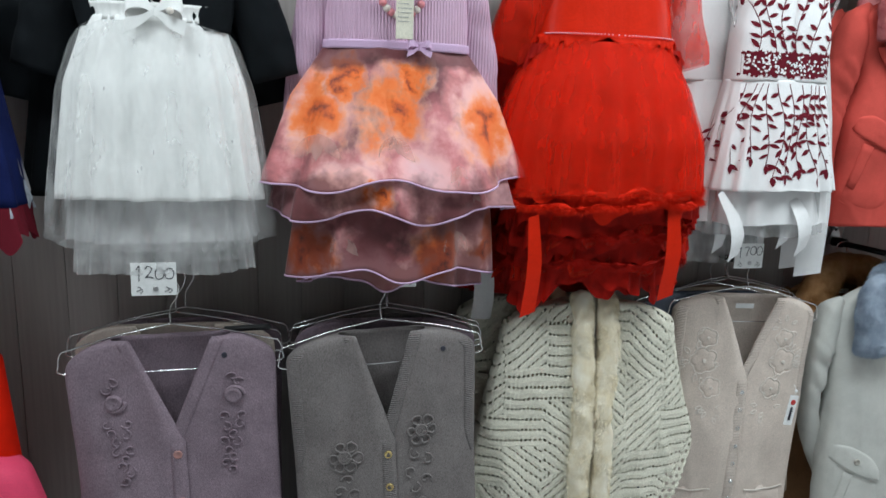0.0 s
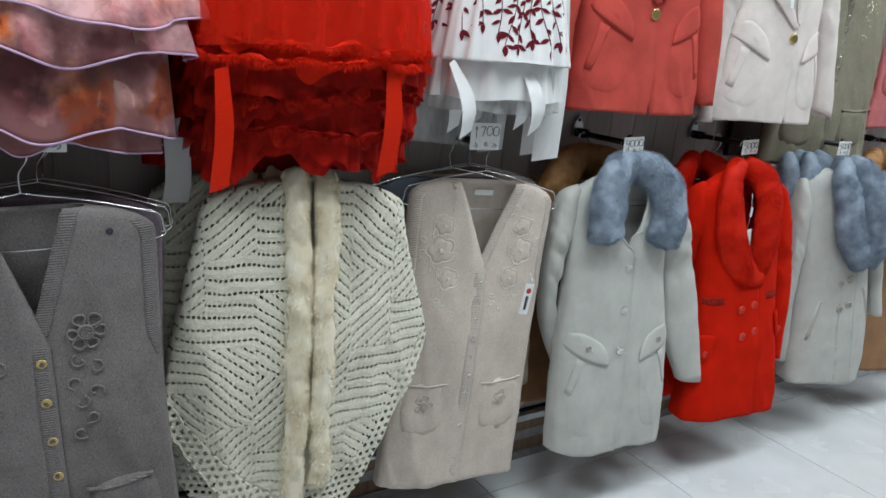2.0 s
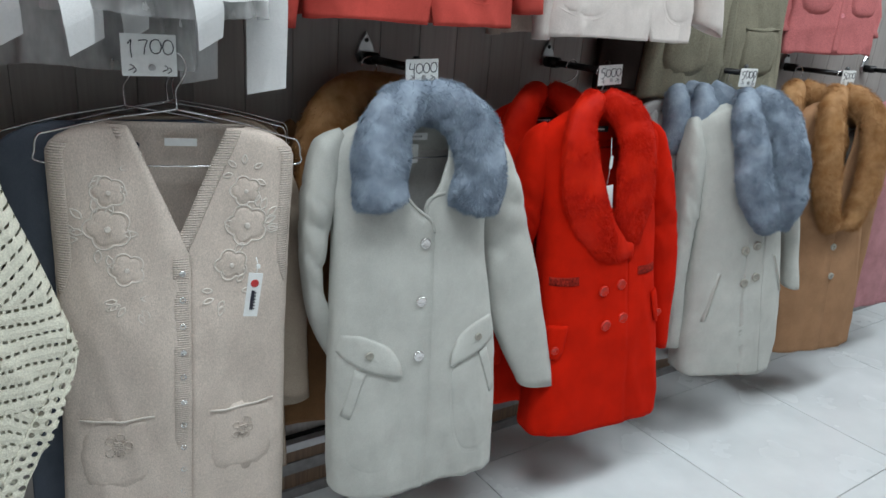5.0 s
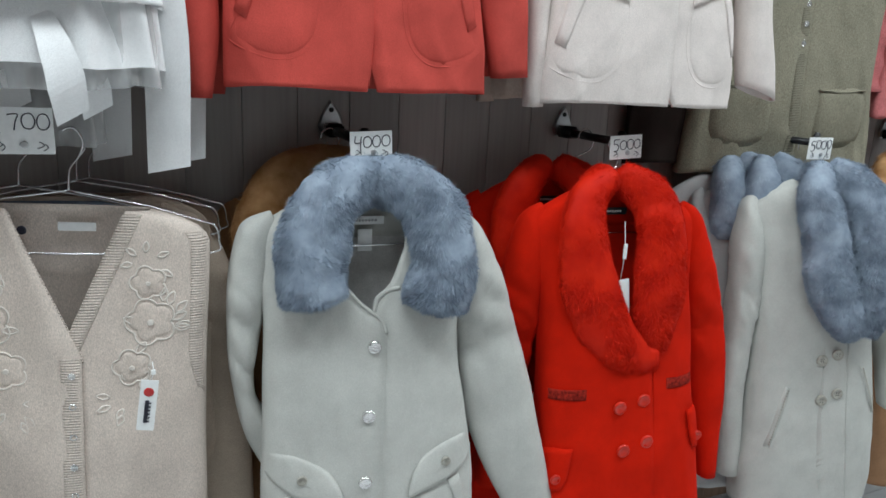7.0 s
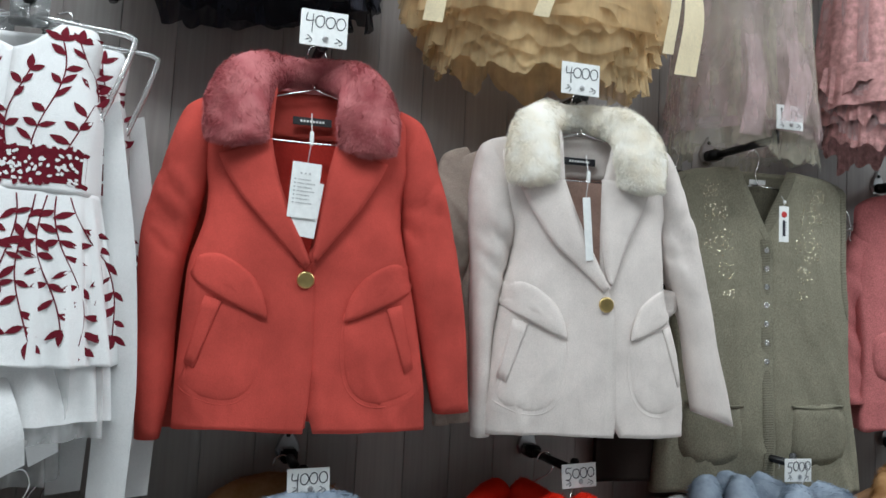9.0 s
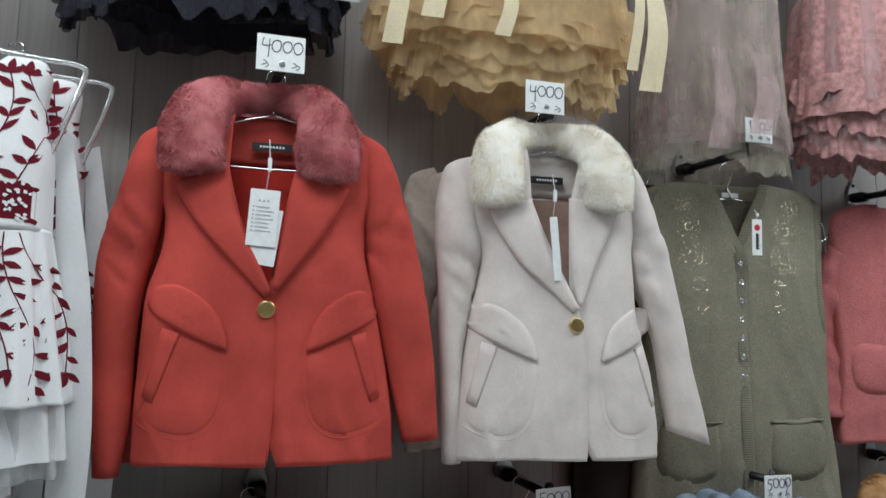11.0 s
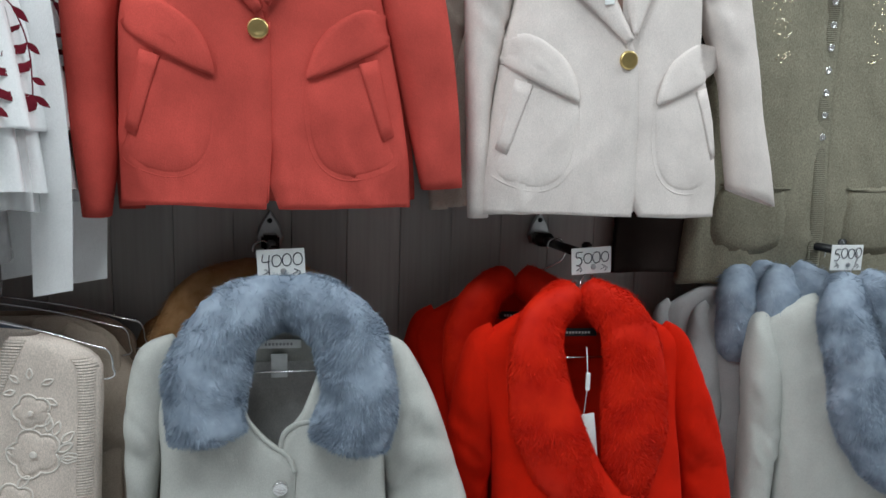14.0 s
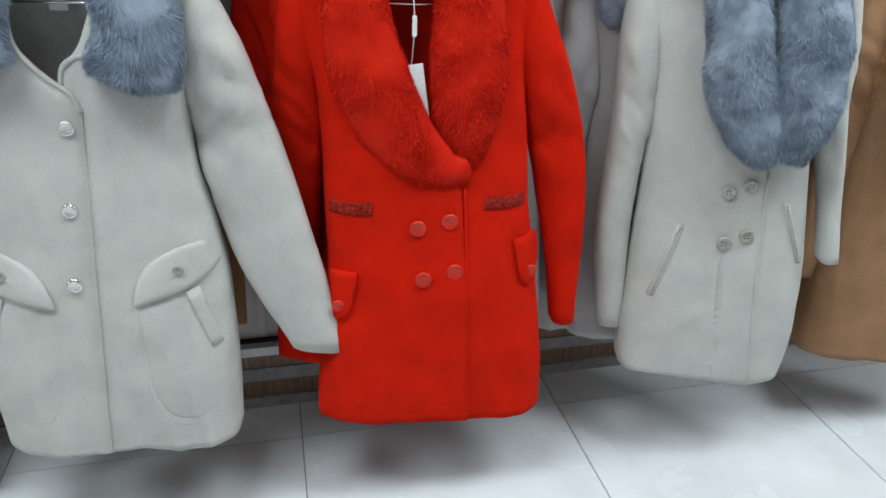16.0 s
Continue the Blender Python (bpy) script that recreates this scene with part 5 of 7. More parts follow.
for k, (dx, dy, yaw) in enumerate(((0, 0, -18), (-0.075, 0.095, -14), (-0.14, 0.14, -10))):
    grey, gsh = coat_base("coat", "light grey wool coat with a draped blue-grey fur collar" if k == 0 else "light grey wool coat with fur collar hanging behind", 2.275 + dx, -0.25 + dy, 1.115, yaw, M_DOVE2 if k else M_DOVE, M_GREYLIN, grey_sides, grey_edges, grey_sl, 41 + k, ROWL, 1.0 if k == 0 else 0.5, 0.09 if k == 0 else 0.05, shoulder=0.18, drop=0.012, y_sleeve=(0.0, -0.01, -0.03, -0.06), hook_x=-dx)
    n = 24000 if k == 0 else 5000
    sc = 1.0 if k == 0 else 0.6
    fur("fur_collar", grey, [(0.088, -0.105 * sc, -0.425 * sc), (0.045, -0.108 * sc, -0.375 * sc), (0.002, -0.100 * sc, -0.30 * sc), (-0.016, -0.082 * sc, -0.20), (-0.03, -0.045, -0.11), (0.0, 0.005, -0.065)], [(0.034, 0.026), (0.050, 0.030), (0.055, 0.032), (0.052, 0.033), (0.046, 0.034), (0.042, 0.034)], F_BLUE, n, 0.013, 51 + k, "long blue-grey fur collar")
    fur("fur_collar", grey, [(0.092, -0.100 * sc, -0.42 * sc), (0.112, -0.112 * sc, -0.36 * sc), (0.112, -0.104 * sc, -0.28 * sc), (0.104, -0.085 * sc, -0.19), (0.075, -0.045, -0.11), (0.0, 0.005, -0.065)], [(0.034, 0.026), (0.048, 0.032), (0.054, 0.034), (0.054, 0.034), (0.05, 0.034), (0.042, 0.034)], F_BLUE, n, 0.013, 55 + k)
    if k:
        continue
    part("front_edge", *gsh.cord([(0.088, -0.46), (0.098, -0.6), (0.118, -0.8), (0.128, -0.884)], 0.003, 0.005), M_DOVE, grey)
    button_row(grey, gsh, [(0.024, -0.500), (0.062, -0.486), (0.032, -0.597), (0.070, -0.580)], 0.014, M_HORN, h=0.006, dish=0.5)
    for side, (xa, za, xb, zb) in ((-1, (-0.050, -0.568, -0.088, -0.715)), (1, (0.132, -0.515, 0.184, -0.635))):
        part("zip_pocket", *gsh.patch([(xa - 0.006, za), (xa + 0.006, za - 0.002), (xb + 0.006, zb - 0.002), (xb - 0.006, zb)], 0.004, 3, 0.002, 0.003), M_DOVE, grey, "slanted zip pocket", thick=0.003)
        part("zip_teeth", *join(*[ball(*gsh.front(xa + (xb - xa) * q / 22, za + (zb - za) * q / 22, 0.008), 0.0022) for q in range(1, 22)]), M_HORN, grey)
    for x0, x1 in ((-0.112, -0.010), (0.115, 0.170)):
        for q in range(4):
            part("waist_tuck", *gsh.cord([(x0, -0.476 - 0.012 * q), ((x0 + x1) / 2, -0.484 - 0.012 * q), (x1, -0.488 - 0.012 * q)], 0.0022, 0.0, 4), M_DOVE, grey)

# tan coats further along
for k, (dx, dy) in enumerate(((0, 0), (-0.06, 0.11))):
    tan, tsh = coat_base("coat", "camel wool coat with tan fur collar" if k == 0 else "camel wool coat hanging behind another", 2.80 + dx, -0.235 + dy, 1.115, -14, M_TAN, M_GREYLIN, [(-0.31, -0.172, 0.172, 0.05), (-0.5, -0.176, 0.18, 0.058), (-0.75, -0.19, 0.21, 0.068), (-0.925, -0.19, 0.21, 0.07)], plain_edges, straight_sleeves(0.245, -0.76), 61 + k, ROWL, 1.0 - 0.5 * k, 0.09, drop=0.012, y_sleeve=(0.0, -0.01, -0.02, -0.04))
    for s in (-1, 1):
        fur("fur_collar", tan, [(0.03 * s + 0.02, -0.105, -0.5), (s * 0.085, -0.108, -0.36), (s * 0.10, -0.092, -0.22), (s * 0.08, -0.05, -0.11), (0.0, 0.015, -0.065)], [(0.03, 0.024), (0.05, 0.030), (0.05, 0.034), (0.045, 0.036), (0.04, 0.036)], F_TAN, 9000, 0.016, 63 + k + s, "long tan fur collar")
    button_row(tan, tsh, [(0.02, -0.56), (0.025, -0.66)], 0.012, M_HORN)
mauve_far, msh = coat_base("coat", "dusty pink wool coat at the end of the lower row", 3.36, -0.2, 1.115, -10, fabric("dusty_pink_wool", (0.5, 0.24, 0.26)), M_GREYLIN, [(-0.31, -0.176, 0.176, 0.05), (-0.5, -0.18, 0.18, 0.058), (-0.9, -0.21, 0.21, 0.07)], plain_edges, straight_sleeves(0.25, -0.78), 65, ROWL)


# ---- knitted vests ----
def opening(vz, lean, z_hem, half=0.07, lap=0.022, top=-0.095, slit=0.0, curve=1.0):
    def edges(z):
        x0 = lean * max(0.0, min(1.0, (top - z) / (top - z_hem)))
        s = min(1.0, (z - vz) / (top - vz)) ** curve if z > vz else 0.0
        gap = max(0.0, (z_hem + slit - z) / slit) * 0.028 if slit else 0.0
        return x0 + lap - (lap + half) * s - gap, x0 - lap + (lap + half) * s + gap * 0.3
    return edges


def vest(x, y, z, yaw, cloth, rib, label, hem, vz, seed, detail=1, hw=0.205, half=0.082, hem_hw=0.215, lean=0.0, deep=1.0, hangers=True, top=-0.112, tilt=0.0, slope=0.026):
    root = thing("knitted_vest", label, "vest", x, y, z, yaw, ROWL, tilt)
    rows = [(top, 0, half + 0.035, 0.018), (top - slope * 0.35, 0, hw * 0.82, 0.020), (top - slope, 0, hw * 0.995, 0.022), (top - slope - 0.02, 0, hw, 0.023), (top - 0.09, 0, hw, 0.024), (top - 0.25, lean * 0.3, hw * 0.98, 0.03),
            (-0.5, lean * 0.6, hw * 0.98, 0.04), (hem, lean, hem_hw, 0.046)]
    sh = Shell([(a, b, c, d * deep) for a, b, c, d in rows], 0.016, 6, seed, 0.6, wob=0.010, hem=0.012, crease=0.007)
    edges = opening(vz, lean, hem, half, 0.016, top)
    part("body", *sh.mesh(edges), cloth, root, thick=0.004)
    if detail:
        for s in (-1, 1):
            e = lambda q, s=s: edges(q)[0 if s < 0 else 1]
            part("neck_band", *sh.strip(lambda q, s=s: e(q, s) - s * 0.002, lambda q, s=s: e(q, s) + s * 0.026, vz - 0.01, top - 0.004, 26, 5, 0.002, 0.001), rib, root, "ribbed neck band", thick=0.002)
            if rib is not cloth:
                part("armhole_band", *sh.strip(lambda q, s=s: s * (sh.size(q)[1] - 0.002 - 0.024 * min(1.0, max(0.0, (q + 0.42) / 0.07)) ** 0.6) + sh.size(q)[0], lambda q, s=s: s * (sh.size(q)[1] - 0.001) + sh.size(q)[0], -0.42, top - 0.03, 20, 5, 0.002, 0.001), rib, root, "ribbed armhole band", thick=0.002)
        part("button_band", *sh.strip(lambda q: edges(q)[0] - 0.030, lambda q: edges(q)[0] + 0.001, hem + 0.004, vz, 30, 5, 0.0045, 0.001), rib, root, "ribbed button band", thick=0.002)
    if hangers:
        hanger_parts(root, hw * 1.0)
    return root, sh, edges


def flower_cords(sh, cx, cz, r, petals=6, seed=0, cord=0.0017):
    """A corded flower: looped petals round a coiled middle."""
    rng = random.Random(seed)
    out = []
    for k in range(petals):
        a = 2 * math.pi * k / petals + rng.uniform(-0.15, 0.15)
        R = r * rng.uniform(0.85, 1.1)
        pts = [(cx + 0.3 * r * math.cos(a), cz + 0.3 * r * math.sin(a))]
        for da, q in ((-0.42, 0.75), (-0.2, 1.0), (0.2, 1.0), (0.42, 0.75)):
            pts.append((cx + R * q * math.cos(a + da), cz + R * q * math.sin(a + da)))
        pts.append(pts[0])
        out.append(sh.cord(pts, cord, 0.004, 4))
    for q in (0.36, 0.22, 0.1):
        out.append(sh.cord([(cx + r * q * math.cos(a), cz + r * q * math.sin(a)) for a in np.linspace(0, 2 * math.pi, 9)], cord * 1.2, 0.007, 2))
    return join(*out)


def scroll_cords(root, sh, pts, seed, material, cord=0.0016, curl=0.012):
    """Curled cords, each stitched on by itself."""
    rng = random.Random(seed)
    for cx, cz in pts:
        s = rng.choice((-1, 1))
        a0 = rng.uniform(0, 6.28)
        part("cord_scroll", *sh.cord([(cx + curl * (1 - t / 9) * math.cos(a0 + s * t * 0.75) * 1.1, cz + curl * (1 - t / 9) * math.sin(a0 + s * t * 0.75)) for t in range(8)], cord, 0.004, 3), material, root)


def leaf_cords(sh, cx, cz, n, size, seed, cord=0.0016):
    rng = random.Random(seed)
    out = []
    for k in range(n):
        a = rng.uniform(0, 6.28)
        d = rng.uniform(0.6, 1.5) * size
        bx, bz = cx + d * math.cos(a), cz + d * math.sin(a)
        l = size * 0.8
        out.append(sh.cord([(bx, bz), (bx + l * 0.5 * math.cos(a + 0.5), bz + l * 0.5 * math.sin(a + 0.5)), (bx + l * math.cos(a), bz + l * math.sin(a)), (bx + l * 0.5 * math.cos(a - 0.5), bz + l * 0.5 * math.sin(a - 0.5)), (bx, bz)], cord, 0.002, 3))
    return join(*out)


# mauve vest
mv, msh, me_ = vest(-0.765, -0.235, 1.115, -6, M_PURPLE, M_PURPLE, "mauve knitted vest with corded rose embroidery on a wire hanger", -0.86, -0.335, 71, slope=0.036, tilt=-2)
for s in (-1, 1):
    coil = [(s * 0.118 + (0.022 - 0.0026 * q) * math.cos(1.05 * q * s), -0.24 + (0.022 - 0.0026 * q) * math.sin(1.05 * q * s)) for q in np.linspace(0, 8, 30)]
    part("corded_rose", *msh.cord(coil, 0.0042, 0.005, 2), M_PURPLE, mv, "coiled cord rose")
    part("rose_heart", *disc(*msh.front(s * 0.118, -0.24, 0.002), 0.017, 0.009, dish=0.3), M_PURPLE, mv)
    scroll_cords(mv, msh, [(s * 0.118, -0.20), (s * 0.128, -0.212), (s * 0.135, -0.285), (s * 0.095, -0.285), (s * 0.13, -0.305), (s * 0.10, -0.31), (s * 0.115, -0.325), (s * 0.092, -0.34), (s * 0.118, -0.345), (s * 0.10, -0.36), (s * 0.112, -0.375), (s * 0.095, -0.39), (s * 0.105, -0.405)], 5 + s, M_PURPLE, 0.0021)
button_row(mv, msh, [(0.0, -0.36), (0.002, -0.465), (0.004, -0.57)], 0.0095, plain("rose_horn", (0.4, 0.2, 0.18), 0.3), h=0.005)
part("eyelet", *disc(*msh.front(0.105, -0.152, 0.001), 0.006, 0.003), M_INK, mv)
for k, (cl, dy) in enumerate(((M_BROWNK, 0.075), (M_GREYK, 0.11))):
    vest(-0.755 + 0.018 * k, -0.235 + dy, 1.118, -6 + 3 * k, (M_BEIGE, M_PURPLE)[k], cl, "knitted vest hanging behind the mauve one", -0.84, -0.28, 73 + k, 0, deep=0.35)
part("shoulder_bar", *box_data(0.10, 0.2, 0.02, 0.03, -0.118, -0.106, 0.003), M_BLACKRUB, mv, "black plastic hanger bar")

# grey vest
gv, vsh, ve = vest(-0.335, -0.285, 1.115, -6, M_GREYK, M_GREYRIB, "grey knitted vest with ribbed edges and corded flowers", -0.88, -0.355, 81, half=0.06, tilt=-3)
part("corded_flower", *flower_cords(vsh, -0.095, -0.385, 0.036, 6, 8, 0.0026), M_GREYK, gv, "corded flower")
part("corded_flower", *flower_cords(vsh, 0.075, -0.335, 0.034, 6, 9, 0.0026), M_GREYK, gv, "corded flower")
scroll_cords(gv, vsh, [(-0.09, -0.44), (-0.11, -0.465), (-0.075, -0.47), (-0.09, -0.50), (0.06, -0.39), (0.085, -0.405), (0.05, -0.43), (0.08, -0.45), (0.055, -0.47), (0.07, -0.50), (0.05, -0.53)], 6, M_GREYK, 0.0023, 0.015)
button_row(gv, vsh, [(0.0, -0.385), (0.0, -0.46), (0.002, -0.535), (0.003, -0.61), (0.004, -0.685)], 0.009, M_BRASS, h=0.005, dish=0.6)
for s in (-1, 1):
    part("pocket", *vsh.patch(round_outline([(s * 0.05, -0.65), (s * 0.16, -0.645), (s * 0.165, -0.75), (s * 0.05, -0.755)], 4), 0.005, 4, 0.003), M_GREYK, gv, thick=0.003)
    part("pocket_edge", *vsh.cord([(s * 0.045, -0.652), (s * 0.1, -0.66), (s * 0.165, -0.645)], 0.005, 0.006), M_GREYRIB, gv)
part("eyelet", *disc(*vsh.front(0.13, -0.155, 0.001), 0.006, 0.003), M_INK, gv)
for k in range(2):
    vest(-0.30 + 0.01 * k, -0.285 + 0.045 + 0.035 * (k + 1), 1.117, -8, (M_PURPLE, M_GREYK)[k], M_GREYRIB, "knitted vest hanging behind the grey one", -0.88, -0.3, 83 + k, 0, deep=0.35)

# beige vest
bv, bsh, be = vest(0.714, -0.185, 1.118, -8, M_BEIGE, M_BEIGERIB, "blush beige knitted vest with raised flower embroidery", -0.968, -0.345, 91, hem_hw=0.212, tilt=2.2, slope=0.012)
for s in (-1, 1):
    for cx, cz, r in ((0.115, -0.225, 0.026), (0.118, -0.29, 0.036), (0.09, -0.365, 0.028)):
        part("raised_flower", *bsh.patch([(s * cx + r * (0.80 + 0.24 * abs(math.sin(2.5 * a))) * math.cos(a), cz + r * (0.80 + 0.24 * abs(math.sin(2.5 * a))) * math.sin(a)) for a in np.linspace(0, 2 * math.pi, 60, endpoint=False)], 0.0015, 5, 0.0022), M_BEIGE, bv, "raised stitched flower", thick=0.001)
        part("flower_outline", *bsh.cord([(s * cx + r * 1.06 * (0.80 + 0.24 * abs(math.sin(2.5 * a))) * math.cos(a), cz + r * 1.06 * (0.80 + 0.24 * abs(math.sin(2.5 * a))) * math.sin(a)) for a in np.linspace(0, 2 * math.pi, 41)], 0.0016, 0.0022, 1), M_STITCH, bv)
        part("flower_heart", *disc(*bsh.front(s * cx, cz, 0.005), r * 0.16, 0.003, 10), M_STITCH, bv)
    part("stitched_leaves", *leaf_cords(bsh, s * 0.11, -0.19, 6, 0.022, 3 + s), M_STITCH, bv)
    part("stitched_leaves", *leaf_cords(bsh, s * 0.13, -0.30, 9, 0.03, 7 + s), M_STITCH, bv)
    part("stitched_leaves", *leaf_cords(bsh, s * 0.085, -0.42, 8, 0.025, 11 + s), M_STITCH, bv)
    part("pocket", *bsh.patch(round_outline([(s * 0.055, -0.665), (s * 0.17, -0.665), (s * 0.172, -0.80), (s * 0.055, -0.80)], 4), 0.002, 4, 0.001), M_BEIGE, bv, thick=0.002)
    part("pocket_edge", *bsh.cord([(s * 0.05, -0.665), (s * 0.11, -0.668), (s * 0.178, -0.66)], 0.0022, 0.004), M_STITCH, bv)
    part("raised_flower", *flower_cords(bsh, s * 0.115, -0.72, 0.024, 5, 21 + s, 0.0018), M_BEIGERIB, bv)
button_row(bv, bsh, [(0.002, -0.375 - 0.052 * k) for k in range(12)], 0.0062, M_SILVER, h=0.004, dish=0.5)
brand_tag(bv, 0.125, -0.085, -0.335, 6)
part("neck_label", *box_data(-0.02, 0.035, 0.012, 0.0135, -0.152, -0.138, 0.0005), M_CARD, bv, "white woven label in the neck", smooth=False)
part("eyelet", *disc(*bsh.front(-0.068, -0.15, -0.03), 0.007, 0.003), M_INK, bv)
for k, cl in enumerate((M_BLUEK, M_SAND, M_COCOA)):
    back, bks, _ = vest(0.70 + 0.018 * k - 0.062 * (k == 0), -0.185 + 0.03 + 0.030 * (k + 1), 1.117, -8 + 2 * k, cl, cl, "folded knitted vest hanging behind the beige one", -0.90 - 0.03 * k, -0.28, 93 + k, 0, deep=0.35)
    if k == 1:
        for sd in (-1, 1):
            part("sleeve", *sleeve_data(hang(sd, 0.175, (0.215, -0.45), (0.225, -0.76)), RAD, 97 + sd), cl, back, thick=0.003)

# olive vest on the upper row
ov, osh, oe = vest(2.272, -0.105, 1.852, -8, M_OLIVE, M_OLIVERIB, "olive knitted vest with gold bead flowers", -0.825, -0.225, 101, hw=0.245, hem_hw=0.27, half=0.068, top=-0.05, slope=0.012)
rng = random.Random(4)
for s in (-1, 1):
    beads = []
    for cx, cz, r, n in ((0.145, -0.11, 0.022, 26), (0.13, -0.165, 0.03, 46), (0.12, -0.235, 0.036, 60), (0.105, -0.305, 0.02, 24), (0.10, -0.36, 0.014, 14), (0.14, -0.69, 0.036, 40)):
        for q in range(n):
            a = rng.uniform(0, 6.28)
            rr = r * rng.choice((0.35, 0.7, 1.0)) * rng.uniform(0.9, 1.1)
            p = osh.front(s * cx + rr * math.cos(a), cz + rr * math.sin(a), 0.002)
            beads.append(ball(*p, 0.0021))
    tagged(part("gold_beads", *join(*beads), M_GLITTER, ov, "gold bead flowers"), kind="stuff")
    part("pocket", *osh.patch(round_outline([(s * 0.07, -0.62), (s * 0.205, -0.62), (s * 0.208, -0.745), (s * 0.07, -0.745)], 4), 0.004, 4, 0.003), M_OLIVE, ov, thick=0.003)
    part("pocket_edge", *osh.cord([(s * 0.065, -0.621), (s * 0.135, -0.625), (s * 0.21, -0.617)], 0.003, 0.005), M_OLIVERIB, ov)
button_row(ov, osh, [(0.0, -0.25 - 0.0445 * k) for k in range(7)], 0.0075, M_SILVER, h=0.005, dish=0.3)
brand_tag(ov, 0.022, -0.06, -0.12, 0)
part("neck_label", *box_data(-0.02, 0.025, 0.006, 0.0075, -0.082, -0.070, 0.0005), M_CARD, ov, "white woven label in the neck", smooth=False)

dk, dsh, de = vest(2.07, -0.05, 1.845, -6, M_DARKBROWN, M_DARKBROWN, "dark brown knitted vest hanging behind the olive one", -0.80, -0.25, 107, 0, hw=0.2, hem_hw=0.2, deep=0.4, top=-0.05)

# rose cardigan at the end of the upper row
pk, psh, pe = vest(2.80, -0.13, 1.83, -8, M_PINKK, M_PINKK, "rose pink knitted cardigan with front pockets", -0.66, -0.22, 111, top=-0.05)
for s in (-1, 1):
    part("sleeve", *sleeve_data(hang(s, 0.185, (0.215, -0.4), (0.21, -0.6)), RAD, 7 + s), M_PINKK, pk, thick=0.003)
    part("pocket", *psh.patch(round_outline([(s * 0.05, -0.42), (s * 0.17, -0.42), (s * 0.17, -0.53), (s * 0.05, -0.53)], 4), 0.005, 4, 0.003), M_PINKK, pk, thick=0.003)
button_row(pk, psh, [(0, -0.26 - 0.07 * k) for k in range(5)], 0.008, M_PINKBEAD)


# ---- openwork shawl with fur edges ----
SHAWL_ROWS = [(-0.082, 0, 0.06, 0.03), (-0.096, 0, 0.165, 0.032), (-0.112, 0.0, 0.222, 0.033), (-0.14, 0.0, 0.224, 0.035), (-0.18, 0, 0.226, 0.04), (-0.30, 0.005, 0.258, 0.05), (-0.46, 0.01, 0.300, 0.054), (-0.62, 0.0, 0.312, 0.058), (-0.8, 0.0, 0.30, 0.06), (-1.02, 0, 0.29, 0.06)]


def batwing(sh, t0, t1, nz, na, gap, push=0.0):
    """The shawl between two heights of its cloth: long in front, short and hanging in corners at the sides."""
    v = []
    for i in range(nz):
        t = t0 + (t1 - t0) * i / (nz - 1)
        for j in range(na):
            a = -math.pi / 2 + gap + (2 * math.pi - 2 * gap) * j / (na - 1)
            c = math.cos(a)
            side = 0.46 if c > 0 else 0.60
            low = -side - (0.97 - side) * (1 - abs(c) ** 1.15)
            low += 0.02 * noise.noise(Vector((4 * c, 4 * math.sin(a), sh.seed)))
            z = -0.082 + (low + 0.082) * t
            b = a if a <= math.pi else a - 2 * math.pi
            p = sh.at(b, z, push)
            v.append((p[0], p[1], z))
    return v, grid_faces(nz, na)
for k, (dx, dy, yw) in enumerate(((0, 0, -6), (-0.075, 0.10, -12))):
    shawl = thing("shawl", "cream openwork knitted shawl with long fur edging" if k == 0 else "cream openwork shawl hanging behind", "shawl", 0.205 + dx, -0.225 + dy, 1.115, yw, ROWL)
    ssh = Shell(SHAWL_ROWS, 0.03, 8, 121 + k, 0.7, wob=0.022, crease=0.012)
    part("body", *batwing(ssh, 0.0, 0.87, 60, 150, 0.05), M_SHAWL, shawl, thick=0.003)
    part("net_border", *batwing(ssh, 0.865, 1.0, 12, 150, 0.05, 0.001), M_SHAWLNET, shawl, "wide-meshed net border", thick=0.003)
    v, _ = batwing(ssh, 0.9, 1.0, 2, 150, 0.05, 0.001)
    part("scalloped_edge", *sweep([(x, y, z + 0.003 * math.sin(i * 1.9)) for i, (x, y, z) in enumerate(v[150:])], 0.0035, 5), M_SHAWLNET, shawl)
    for s in (-1, 1):
        pts = [(s * 0.028 - 0.005, -0.02, -0.055), (s * 0.032, -0.045, -0.11), (s * 0.03, -0.06, -0.22), (s * 0.024, -0.072, -0.36), (s * 0.03, -0.08, -0.48), (s * 0.024, -0.08, -0.6), (s * 0.03, -0.08, -0.72), (s * 0.024, -0.078, -0.80 if s > 0 else -0.9)]
        fur("fur_edge", shawl, pts, [(0.022, 0.02), (0.026, 0.022), (0.025, 0.022), (0.025, 0.022), (0.026, 0.022), (0.024, 0.022), (0.025, 0.022), (0.02, 0.018)], F_CREAM, 16000 if k == 0 else 2500, 0.010, 131 + s + k, "cream fur edging", 0.008)
        for q in range(5):
            bx = s * 0.024 + 0.004 * (q - 2)
            z1 = -0.80 if s > 0 else -0.9
            part("fringe", *sweep([(bx, -0.08, z1), (bx + 0.003, -0.082, z1 - 0.04), (bx - 0.002, -0.08, z1 - 0.085 - 0.006 * (q % 3))], 0.0018, 4), M_SHAWLNET, shawl)
    hanger_parts(shawl, 0.19)


# ---- dresses on the upper arms ----
def full_skirt(rows, fold, waves, seed, boxy=0.9, hem=0.012, ff=None):
    return Shell(rows, fold, waves, seed, boxy, ff if ff is not None else rows[0][0] + 0.01, 0.006, hem)


